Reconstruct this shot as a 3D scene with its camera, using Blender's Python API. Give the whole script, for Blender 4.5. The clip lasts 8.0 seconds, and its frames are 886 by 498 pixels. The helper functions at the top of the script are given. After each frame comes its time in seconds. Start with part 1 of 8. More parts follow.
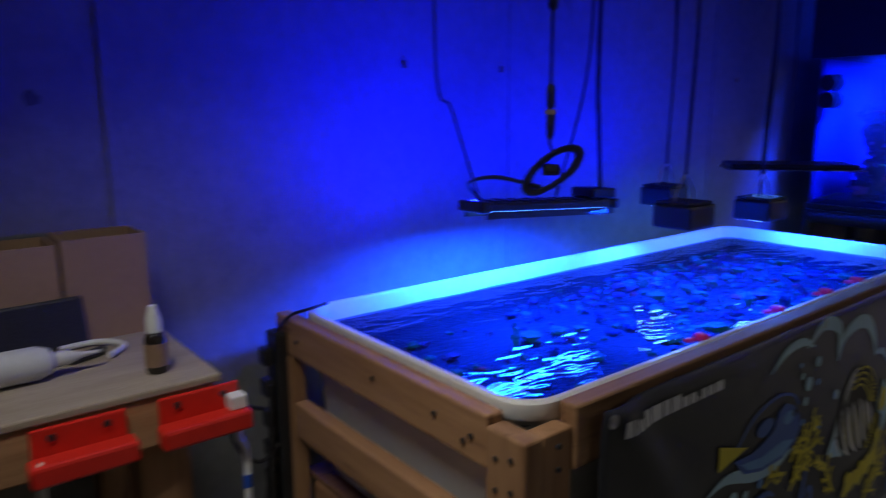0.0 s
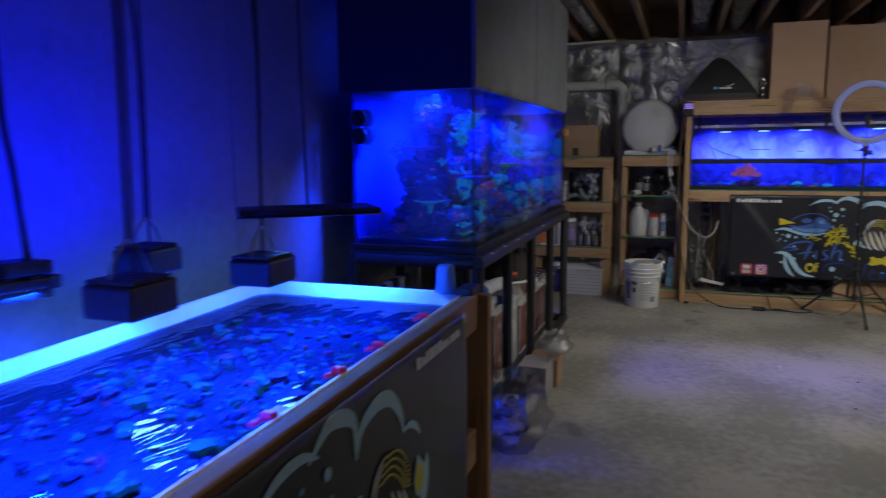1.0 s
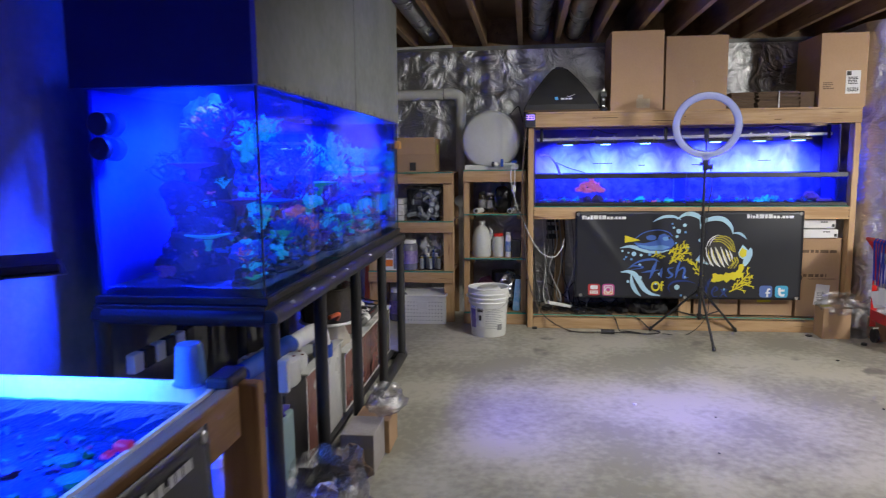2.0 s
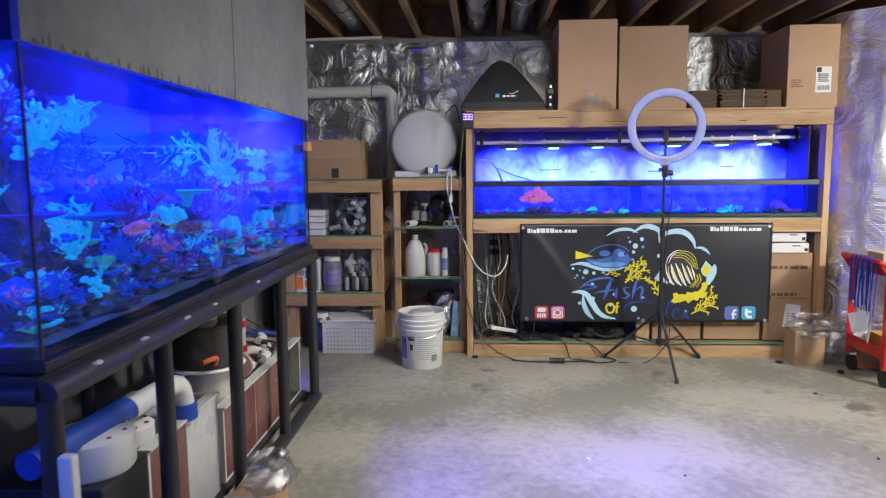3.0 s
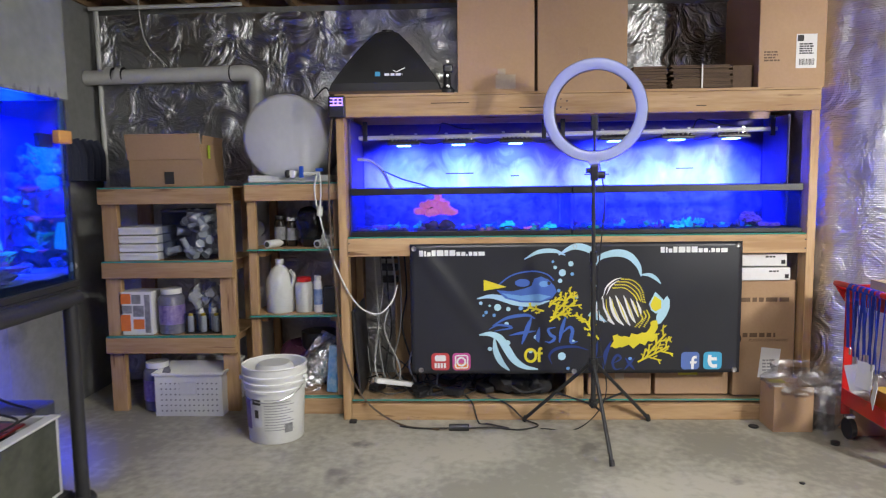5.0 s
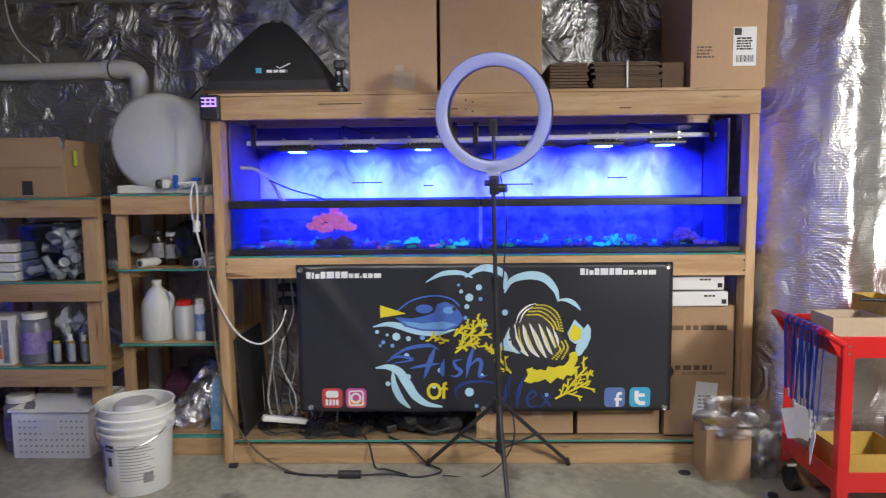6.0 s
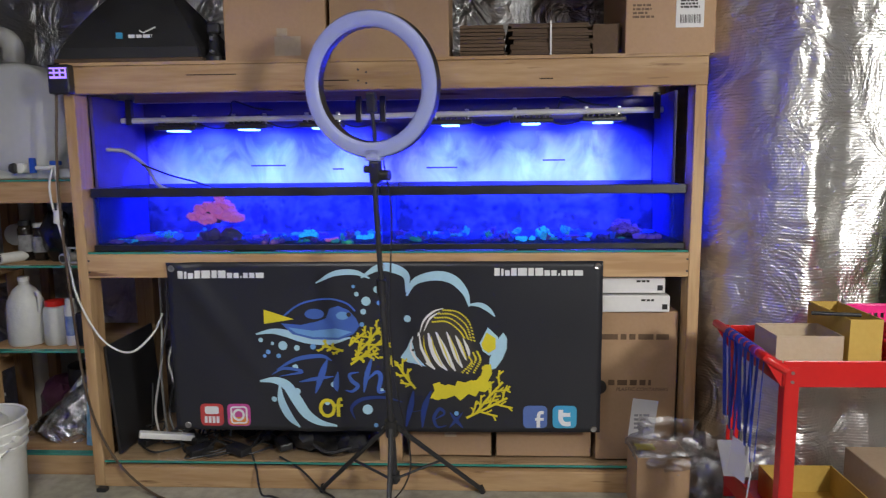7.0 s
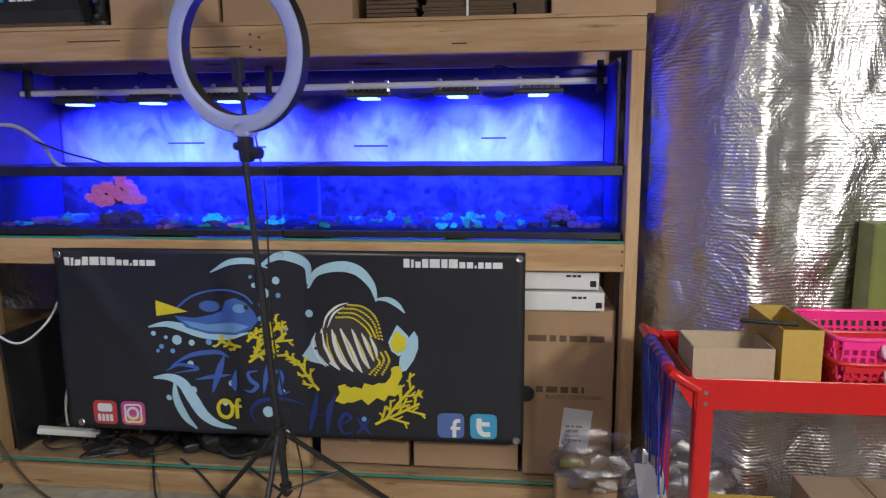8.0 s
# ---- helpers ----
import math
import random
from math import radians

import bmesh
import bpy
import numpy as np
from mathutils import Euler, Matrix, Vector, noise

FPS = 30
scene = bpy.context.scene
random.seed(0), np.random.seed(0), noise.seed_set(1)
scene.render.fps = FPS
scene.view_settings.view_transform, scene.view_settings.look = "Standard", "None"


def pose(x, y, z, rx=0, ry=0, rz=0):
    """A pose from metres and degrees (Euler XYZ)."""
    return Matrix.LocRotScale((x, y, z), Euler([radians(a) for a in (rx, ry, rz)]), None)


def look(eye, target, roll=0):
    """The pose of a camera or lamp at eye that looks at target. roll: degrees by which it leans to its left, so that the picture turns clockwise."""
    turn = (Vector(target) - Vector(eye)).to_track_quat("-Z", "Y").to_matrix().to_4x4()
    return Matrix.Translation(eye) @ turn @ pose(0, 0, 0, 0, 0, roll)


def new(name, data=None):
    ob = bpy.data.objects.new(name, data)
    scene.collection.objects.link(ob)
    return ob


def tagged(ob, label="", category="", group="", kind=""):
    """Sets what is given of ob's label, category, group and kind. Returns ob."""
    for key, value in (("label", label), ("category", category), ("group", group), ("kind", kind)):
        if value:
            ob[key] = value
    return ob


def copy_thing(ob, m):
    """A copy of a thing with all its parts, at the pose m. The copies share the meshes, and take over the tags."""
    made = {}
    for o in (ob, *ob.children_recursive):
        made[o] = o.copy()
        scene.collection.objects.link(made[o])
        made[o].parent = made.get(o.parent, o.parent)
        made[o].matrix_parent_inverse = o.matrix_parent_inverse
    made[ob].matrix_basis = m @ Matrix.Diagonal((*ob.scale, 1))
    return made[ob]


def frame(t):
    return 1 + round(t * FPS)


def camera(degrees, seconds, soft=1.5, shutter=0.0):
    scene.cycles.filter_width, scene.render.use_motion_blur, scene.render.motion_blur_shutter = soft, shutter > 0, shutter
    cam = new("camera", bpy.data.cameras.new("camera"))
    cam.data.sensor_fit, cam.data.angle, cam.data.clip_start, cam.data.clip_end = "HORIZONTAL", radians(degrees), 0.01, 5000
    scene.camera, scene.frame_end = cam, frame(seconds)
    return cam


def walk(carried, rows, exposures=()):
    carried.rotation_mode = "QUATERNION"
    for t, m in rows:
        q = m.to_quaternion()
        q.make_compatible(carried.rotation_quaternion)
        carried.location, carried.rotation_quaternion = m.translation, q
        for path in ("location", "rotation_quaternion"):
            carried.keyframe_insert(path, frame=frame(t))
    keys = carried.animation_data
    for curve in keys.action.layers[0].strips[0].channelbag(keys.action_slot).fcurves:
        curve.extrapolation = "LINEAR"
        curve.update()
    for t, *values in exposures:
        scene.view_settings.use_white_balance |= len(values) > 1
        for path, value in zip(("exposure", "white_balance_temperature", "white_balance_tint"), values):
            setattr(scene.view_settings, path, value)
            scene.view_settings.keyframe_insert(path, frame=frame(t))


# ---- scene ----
cam = camera(65.5, 8.0, soft=1.15, shutter=0.3)
PATH = [
    (0, (-0.085, -0.105, 1.313), (1.142, 1.428, 0.931), -0.3),
    (0.2, (-0.004, -0.061, 1.322), (1.412, 1.301, 0.95), -0.1),
    (0.5, (0.162, -0.014, 1.299), (1.809, 1.078, 0.994), -0.3),
    (1, (0.551, -0.03, 1.311), (2.421, 0.619, 1.024), -0.5),
    (1.5, (0.929, -0.004, 1.309), (2.873, 0.384, 1.044), -0.5),
    (2, (1.268, -0.032, 1.321), (3.237, 0.208, 1.067), -0.6),
    (2.2, (1.413, -0.062, 1.312), (3.388, 0.13, 1.061), -0.5),
    (3.5, (2.293, -0.223, 1.287), (4.278, -0.124, 1.065), -0.6),
    (4, (2.591, -0.369, 1.274), (4.577, -0.28, 1.056), -0.7),
    (5.3, (3.313, -0.802, 1.245), (5.303, -0.741, 1.053), -0.7),
    (5.5, (3.4, -0.879, 1.253), (5.39, -0.831, 1.055), -0.6),
    (6, (3.611, -1.141, 1.294), (5.601, -1.091, 1.095), -0.6),
    (6.5, (3.879, -1.367, 1.287), (5.868, -1.29, 1.091), -0.6),
    (7, (4.071, -1.602, 1.324), (6.051, -1.506, 1.054), -0.6),
    (7.5, (4.206, -1.867, 1.314), (6.174, -1.702, 1.0), -0.7),
    (8, (4.393, -2.058, 1.302), (6.354, -1.837, 0.982), -0.4),
]
EXPOSURES = [(0.0, -1.7), (0.45, -2.15), (0.8, -1.9), (1.15, -1.3), (1.5, -0.75), (2.2, -0.24), (3.3, 0.02), (5.5, -0.08), (6.5, -0.48), (8.0, -0.8)]
walk(cam, [(t, look(eye, target, roll)) for t, eye, target, roll in PATH], EXPOSURES)

# ---- world and large lights ----
world = bpy.data.worlds.new("world")
scene.world = world
world.use_nodes = True
world.node_tree.nodes["Background"].inputs["Color"].default_value = (0.010, 0.011, 0.014, 1)
world.node_tree.nodes["Background"].inputs["Strength"].default_value = 0.05

CYAN = (0.002, 0.036, 1.0)
WHITE = (0.97, 0.955, 0.92)


def area_lamp(name, eye, target, sx, sy, watts, colour, spread=180):
    data = bpy.data.lights.new(name, "AREA")
    data.shape, data.size, data.size_y = "RECTANGLE", sx, sy
    data.energy, data.color, data.spread = watts, colour, radians(spread)
    ob = new(name, data)
    ob.matrix_world = look(eye, target)
    return tagged(ob, kind="structure")


def bulb_lamp(name, place, watts, colour, size=0.06):
    data = bpy.data.lights.new(name, "POINT")
    data.energy, data.color, data.shadow_soft_size = watts, colour, size
    ob = new(name, data)
    ob.location = place
    return tagged(ob, kind="structure")


# unseen white lamps; the fill ones are added to brighten what stayed dark
area_lamp("ceiling_light_east", (4.3, -0.85, 2.28), (4.6, -0.6, 0), 0.20, 0.20, 23, WHITE, 150)
bulb_lamp("bulb_light_west", (-1.3, 0.10, 2.15), 1.5, WHITE)
area_lamp("rack_fill_light", (3.9, -3.5, 1.80), (6.7, -2.2, 1.0), 0.30, 0.30, 68, WHITE, 150)
# added fills shining down on floor, stand and bench, and a joist bulb
area_lamp("floor_fill_light", (3.7, -2.4, 2.27), (3.9, -2.3, 0), 0.16, 1.20, 15, WHITE, 160)
area_lamp("floor_fill_light", (5.15, -0.65, 2.285), (5.75, 0.05, 0), 0.16, 1.20, 30, WHITE, 165)
area_lamp("stand_fill_light", (1.3, -1.7, 2.28), (1.7, -1.2, 0), 0.20, 0.20, 7, WHITE, 140)
bulb_lamp("bulb_light_east", (5.0, -1.0, 2.27), 6, WHITE, 0.04)
area_lamp("bench_fill_light", (-0.15, 0.55, 2.25), (0.55, 0.65, 0), 0.10, 0.60, 12, WHITE, 88)
# added blue fill on the wall, for the light the tub's water throws up
for lx, watts in ((1.12, 15), (1.50, 16), (1.90, 18)):
    area_lamp("wall_bounce_fill", (lx, 1.250, 1.092), (lx, 1.56, 1.62), 0.24, 0.02, watts, (0.001, 0.0025, 1.0), 178)
area_lamp("wall_bounce_fill", (1.06, 1.20, 1.10), (0.10, 1.56, 1.62), 0.05, 0.02, 42, (0.001, 0.0025, 1.0), 178)
# blue reef lamps over the shallow tub
area_lamp("reef_bar_downlight", (1.30, 1.19, 1.040), (1.30, 1.24, 0.0), 0.50, 0.06, 360, CYAN, 152)
for lx, ly, lz in ((1.49, 0.875, 1.012), (1.88, 1.19, 1.005), (1.91, 0.885, 0.990)):
    area_lamp("reef_box_light", (lx, ly, lz), (lx, ly, 0), 0.08, 0.08, 140, CYAN, 120)
area_lamp("reef_panel_light", (2.37, 1.03, 1.105), (2.37, 1.03, 0), 0.34, 0.18, 240, CYAN, 102)
# added fill for the wall beyond the panel lamp, which shines only down
area_lamp("wall_bounce_fill_far", (2.45, 1.15, 1.155), (2.60, 1.55, 1.75), 0.30, 0.02, 6, (0.001, 0.0025, 1.0), 178)
# reef lamps inside the hood of the tall tank
for lx in (3.70, 4.57, 5.44):
    area_lamp("hood_light", (lx, 0.97, 1.72), (lx, 1.53, 0.72), 0.56, 0.16, 160, (0.003, 0.030, 1.0), 72)
# one lamp is tipped towards the room and throws a band over the floor
for ty, watts, spread in ((0.0, 5, 30), (-1.05, 8, 26)):
    area_lamp("hood_spill_light", (4.78, 1.14, 1.70), (4.80, ty, 0.0), 0.80, 0.08, watts, (0.085, 0.045, 1.0), spread)
# six puck lamps over the two long tanks in the timber rack
for ly in (-0.36, -0.66, -0.967, -1.50, -1.828, -2.118):
    area_lamp("puck_light", (6.95, ly, 1.418), (7.17, ly, 1.16), 0.10, 0.05, 46, (0.014, 0.028, 1.0), 125)

# ---- materials ----
MATS = {}


def rgb(c):
    return (*c, 1.0) if len(c) == 3 else c


def mat(name, c1, c2=None, rough=0.6, metal=0.0, scale=4.0, fine=60.0, bump=0.15, stretch=(1, 1, 1), c3=None, spots=0.0, rvar=0.12, emit=None, estr=0.0, random_tint=0.0, contrast=1.0):
    """Two-scale stain and grain between c1 and c2, with dark spots of c3."""
    if name in MATS:
        return MATS[name]
    m = bpy.data.materials.new(name)
    m.use_nodes = True
    nt = m.node_tree
    nodes, links = nt.nodes, nt.links
    bsdf = nodes["Principled BSDF"]
    c2 = c2 or tuple(0.72 * v for v in c1[:3])
    tc = nodes.new("ShaderNodeTexCoord")
    mp = nodes.new("ShaderNodeMapping")
    mp.inputs["Scale"].default_value = stretch
    links.new(tc.outputs["Object"], mp.inputs["Vector"])
    vec = mp.outputs["Vector"]
    if random_tint:
        info = nodes.new("ShaderNodeObjectInfo")
        add = nodes.new("ShaderNodeVectorMath")
        add.operation = "ADD"
        comb = nodes.new("ShaderNodeMath")
        comb.operation = "MULTIPLY"
        comb.inputs[1].default_value = 37.0
        links.new(info.outputs["Random"], comb.inputs[0])
        links.new(vec, add.inputs[0])
        links.new(comb.outputs[0], add.inputs[1])
        vec = add.outputs[0]
    big = nodes.new("ShaderNodeTexNoise")
    big.inputs["Scale"].default_value = scale
    big.inputs["Detail"].default_value = 4
    links.new(vec, big.inputs["Vector"])
    small = nodes.new("ShaderNodeTexNoise")
    small.inputs["Scale"].default_value = fine
    small.inputs["Detail"].default_value = 3
    links.new(vec, small.inputs["Vector"])
    mixf = nodes.new("ShaderNodeMath")
    mixf.operation = "MULTIPLY_ADD"
    links.new(small.outputs["Fac"], mixf.inputs[0])
    mixf.inputs[1].default_value = 0.45
    sub = nodes.new("ShaderNodeMath")
    sub.operation = "SUBTRACT"
    links.new(big.outputs["Fac"], sub.inputs[0])
    sub.inputs[1].default_value = 0.22
    links.new(sub.outputs[0], mixf.inputs[2])
    ramp = nodes.new("ShaderNodeMapRange")
    ramp.inputs["From Min"].default_value = 0.5 - 0.25 / contrast
    ramp.inputs["From Max"].default_value = 0.5 + 0.25 / contrast
    links.new(mixf.outputs[0], ramp.inputs["Value"])
    mix = nodes.new("ShaderNodeMix")
    mix.data_type = "RGBA"
    mix.inputs["A"].default_value = rgb(c1)
    mix.inputs["B"].default_value = rgb(c2)
    links.new(ramp.outputs["Result"], mix.inputs["Factor"])
    colour = mix.outputs["Result"]
    if c3 is not None:
        sp = nodes.new("ShaderNodeTexNoise")
        sp.inputs["Scale"].default_value = scale * 2.3
        sp.inputs["Detail"].default_value = 6
        links.new(vec, sp.inputs["Vector"])
        sr = nodes.new("ShaderNodeMapRange")
        sr.inputs["From Min"].default_value = 0.66 - spots
        sr.inputs["From Max"].default_value = 0.74 - spots
        links.new(sp.outputs["Fac"], sr.inputs["Value"])
        mix2 = nodes.new("ShaderNodeMix")
        mix2.data_type = "RGBA"
        links.new(sr.outputs["Result"], mix2.inputs["Factor"])
        links.new(colour, mix2.inputs["A"])
        mix2.inputs["B"].default_value = rgb(c3)
        colour = mix2.outputs["Result"]
    if random_tint:
        hsv = nodes.new("ShaderNodeHueSaturation")
        mr = nodes.new("ShaderNodeMapRange")
        mr.inputs["To Min"].default_value = 1 - random_tint
        mr.inputs["To Max"].default_value = 1 + random_tint
        links.new(info.outputs["Random"], mr.inputs["Value"])
        links.new(mr.outputs["Result"], hsv.inputs["Value"])
        links.new(colour, hsv.inputs["Color"])
        colour = hsv.outputs["Color"]
    links.new(colour, bsdf.inputs["Base Color"])
    rr = nodes.new("ShaderNodeMapRange")
    rr.inputs["To Min"].default_value = max(0.02, rough - rvar)
    rr.inputs["To Max"].default_value = min(1.0, rough + rvar)
    links.new(big.outputs["Fac"], rr.inputs["Value"])
    links.new(rr.outputs["Result"], bsdf.inputs["Roughness"])
    bsdf.inputs["Metallic"].default_value = metal
    if bump:
        bp = nodes.new("ShaderNodeBump")
        bp.inputs["Strength"].default_value = bump
        bp.inputs["Distance"].default_value = 0.01
        links.new(small.outputs["Fac"], bp.inputs["Height"])
        links.new(bp.outputs["Normal"], bsdf.inputs["Normal"])
    if emit:
        bsdf.inputs["Emission Color"].default_value = rgb(emit)
        bsdf.inputs["Emission Strength"].default_value = estr
    MATS[name] = m
    return m


def wood(axis, tone="pine"):
    stretch = {"x": (0.9, 9, 9), "y": (9, 0.9, 9), "z": (9, 9, 0.9)}[axis]
    c = {"pine": ((0.50, 0.33, 0.17), (0.36, 0.21, 0.095), (0.17, 0.085, 0.035)),
         "fir": ((0.42, 0.23, 0.11), (0.29, 0.145, 0.065), (0.13, 0.06, 0.03)),
         "joist": ((0.30, 0.19, 0.10), (0.20, 0.12, 0.06), (0.09, 0.05, 0.03))}[tone]
    return mat("wood_%s_%s" % (tone, axis), c[0], c[1], 0.62, scale=1.6, fine=9, bump=0.12, stretch=stretch, c3=c[2], spots=0.02, random_tint=0.12, contrast=1.5)


def glass(name, tint=(0.93, 0.97, 1.0), gloss=0.02, film=0.0, sheen=0.55):
    if name in MATS:
        return MATS[name]
    m = bpy.data.materials.new(name)
    m.use_nodes = True
    nt = m.node_tree
    nt.nodes.clear()
    out = nt.nodes.new("ShaderNodeOutputMaterial")
    mixn = nt.nodes.new("ShaderNodeMixShader")
    tr = nt.nodes.new("ShaderNodeBsdfTransparent")
    tr.inputs["Color"].default_value = rgb(tint)
    gl = nt.nodes.new("ShaderNodeBsdfGlossy")
    gl.inputs["Roughness"].default_value = gloss
    fr = nt.nodes.new("ShaderNodeLayerWeight")
    fr.inputs["Blend"].default_value = 0.5
    pw = nt.nodes.new("ShaderNodeMath")
    pw.operation = "POWER"
    pw.inputs[1].default_value = 4.5
    sc = nt.nodes.new("ShaderNodeMath")
    sc.operation = "MULTIPLY_ADD"
    sc.inputs[1].default_value = sheen
    sc.inputs[2].default_value = 0.02
    nt.links.new(fr.outputs["Facing"], pw.inputs[0])
    nt.links.new(pw.outputs[0], sc.inputs[0])
    nt.links.new(sc.outputs[0], mixn.inputs[0])
    clear = tr
    if film:                     # cloudy layer: the reef tank's water haze, plain cloudiness on other panes
        clear = nt.nodes.new("ShaderNodeMixShader")
        haze = nt.nodes.new("ShaderNodeBsdfTranslucent")
        haze.inputs["Color"].default_value = (0.45, 0.60, 0.95, 1)
        tc = nt.nodes.new("ShaderNodeTexCoord")
        patchy = nt.nodes.new("ShaderNodeTexNoise")
        patchy.inputs["Scale"].default_value = 5.0
        patchy.inputs["Detail"].default_value = 6
        mr = nt.nodes.new("ShaderNodeMapRange")
        mr.inputs["From Min"].default_value, mr.inputs["From Max"].default_value = 0.3, 0.7
        mr.inputs["To Min"].default_value, mr.inputs["To Max"].default_value = 0.6 * film, 1.4 * film
        nt.links.new(tc.outputs["Object"], patchy.inputs["Vector"])
        nt.links.new(patchy.outputs["Fac"], mr.inputs["Value"])
        nt.links.new(mr.outputs["Result"], clear.inputs[0])
        nt.links.new(tr.outputs[0], clear.inputs[1])
        nt.links.new(haze.outputs[0], clear.inputs[2])
    nt.links.new(clear.outputs[0], mixn.inputs[1])
    nt.links.new(gl.outputs[0], mixn.inputs[2])
    nt.links.new(mixn.outputs[0], out.inputs[0])
    MATS[name] = m
    return m


def water(name, tint, wave=7.0, strength=0.5, dist=0.02):
    """A rippled surface: clear, with the gloss of water."""
    m = glass(name, tint, 0.02)
    nt = m.node_tree
    if "ripple" in nt.nodes:
        return m
    tc = nt.nodes.new("ShaderNodeTexCoord")
    mp = nt.nodes.new("ShaderNodeMapping")
    mp.inputs["Scale"].default_value = (1.0, 2.2, 1.0)
    n1 = nt.nodes.new("ShaderNodeTexNoise")
    n1.name = "ripple"
    n1.inputs["Scale"].default_value = wave
    n1.inputs["Detail"].default_value = 3
    n1.inputs["Distortion"].default_value = 0.8
    for n in nt.nodes:
        if n.bl_idname == "ShaderNodeMath" and n.operation == "MULTIPLY_ADD":
            n.inputs[1].default_value = 0.30
    bp = nt.nodes.new("ShaderNodeBump")
    bp.inputs["Strength"].default_value = strength
    bp.inputs["Distance"].default_value = dist
    nt.links.new(tc.outputs["Object"], mp.inputs["Vector"])
    nt.links.new(mp.outputs["Vector"], n1.inputs["Vector"])
    nt.links.new(n1.outputs["Fac"], bp.inputs["Height"])
    for n in nt.nodes:
        if n.bl_idname in ("ShaderNodeBsdfGlossy", "ShaderNodeLayerWeight"):
            nt.links.new(bp.outputs["Normal"], n.inputs["Normal"])
    return m


def foil(name, colour=(0.80, 0.79, 0.78), ribs=180.0, rough=0.27, crease=6.0, strength=0.75):
    """Crinkled reflective sheeting with a fine ribbed weave."""
    if name in MATS:
        return MATS[name]
    m = bpy.data.materials.new(name)
    m.use_nodes = True
    nt = m.node_tree
    b = nt.nodes["Principled BSDF"]
    b.inputs["Base Color"].default_value = rgb(colour)
    b.inputs["Metallic"].default_value = 1.0
    tc = nt.nodes.new("ShaderNodeTexCoord")
    n1 = nt.nodes.new("ShaderNodeTexNoise")
    n1.inputs["Scale"].default_value = crease
    n1.inputs["Detail"].default_value = 5
    n1.inputs["Roughness"].default_value = 0.55
    n1.inputs["Distortion"].default_value = 1.2
    nt.links.new(tc.outputs["Object"], n1.inputs["Vector"])
    wv = nt.nodes.new("ShaderNodeTexWave")
    wv.bands_direction = "Z"
    wv.inputs["Scale"].default_value = ribs / 6.283
    wv.inputs["Distortion"].default_value = 0.3
    nt.links.new(tc.outputs["Object"], wv.inputs["Vector"])
    ad = nt.nodes.new("ShaderNodeMath")
    ad.operation = "MULTIPLY_ADD"
    nt.links.new(wv.outputs["Fac"], ad.inputs[0])
    ad.inputs[1].default_value = 0.022
    nt.links.new(n1.outputs["Fac"], ad.inputs[2])
    bp = nt.nodes.new("ShaderNodeBump")
    bp.inputs["Strength"].default_value = strength
    bp.inputs["Distance"].default_value = 0.05
    nt.links.new(ad.outputs[0], bp.inputs["Height"])
    nt.links.new(bp.outputs["Normal"], b.inputs["Normal"])
    mr = nt.nodes.new("ShaderNodeMapRange")
    mr.inputs["To Min"].default_value = rough - 0.08
    mr.inputs["To Max"].default_value = rough + 0.2
    nt.links.new(n1.outputs["Fac"], mr.inputs["Value"])
    nt.links.new(mr.outputs["Result"], b.inputs["Roughness"])
    MATS[name] = m
    return m


def glow(name, colour, strength):
    if name in MATS:
        return MATS[name]
    m = bpy.data.materials.new(name)
    m.use_nodes = True
    b = m.node_tree.nodes["Principled BSDF"]
    b.inputs["Base Color"].default_value = rgb(tuple(0.5 + 0.5 * v for v in colour))
    b.inputs["Emission Color"].default_value = rgb(colour)
    b.inputs["Emission Strength"].default_value = strength
    MATS[name] = m
    return m


CONCRETE_WALL = mat("poured_concrete_wall", (0.27, 0.27, 0.255), (0.18, 0.18, 0.17), 0.85, scale=1.3, fine=28, bump=0.25, c3=(0.13, 0.13, 0.12), spots=0.0)
CONCRETE_FLOOR = mat("concrete_floor", (0.41, 0.388, 0.318), (0.245, 0.232, 0.188), 0.5, scale=1.5, fine=22, bump=0.10, c3=(0.16, 0.15, 0.13), spots=0.02, contrast=2.2)
CEMENT_BOARD = mat("cement_board", (0.24, 0.25, 0.23), (0.15, 0.158, 0.145), 0.8, scale=1.6, fine=24, bump=0.2, c3=(0.12, 0.125, 0.115), spots=-0.01)
# the hood's west end and top board, darker than its other boards
HOOD_SIDE = mat("dark_hood_side", (0.020, 0.020, 0.024), (0.014, 0.014, 0.017), 0.55, scale=3, fine=40, bump=0.08)
SUBFLOOR = mat("subfloor_board", (0.22, 0.14, 0.075), (0.14, 0.085, 0.045), 0.75, scale=2, fine=50, bump=0.2)
BLACK_STEEL = mat("black_painted_steel", (0.018, 0.018, 0.02), (0.03, 0.03, 0.032), 0.42, scale=6, fine=90, bump=0.06, c3=(0.10, 0.09, 0.085), spots=-0.06)
BLACK_PLASTIC = mat("black_plastic", (0.014, 0.014, 0.016), (0.024, 0.024, 0.026), 0.4, scale=9, fine=140, bump=0.05)
WHITE_PLASTIC = mat("white_plastic", (0.74, 0.74, 0.71), (0.64, 0.64, 0.61), 0.38, scale=5, fine=60, bump=0.03)
TUB_WHITE = mat("white_tub_plastic", (0.80, 0.80, 0.77), (0.70, 0.70, 0.67), 0.35, scale=4, fine=50, bump=0.03)
PVC = mat("pvc_white", (0.72, 0.72, 0.69), (0.60, 0.60, 0.57), 0.35, scale=4, fine=50, bump=0.03)
KRAFT = mat("cardboard", (0.42, 0.27, 0.155), (0.36, 0.225, 0.125), 0.8, scale=2.5, fine=70, bump=0.08, random_tint=0.1)
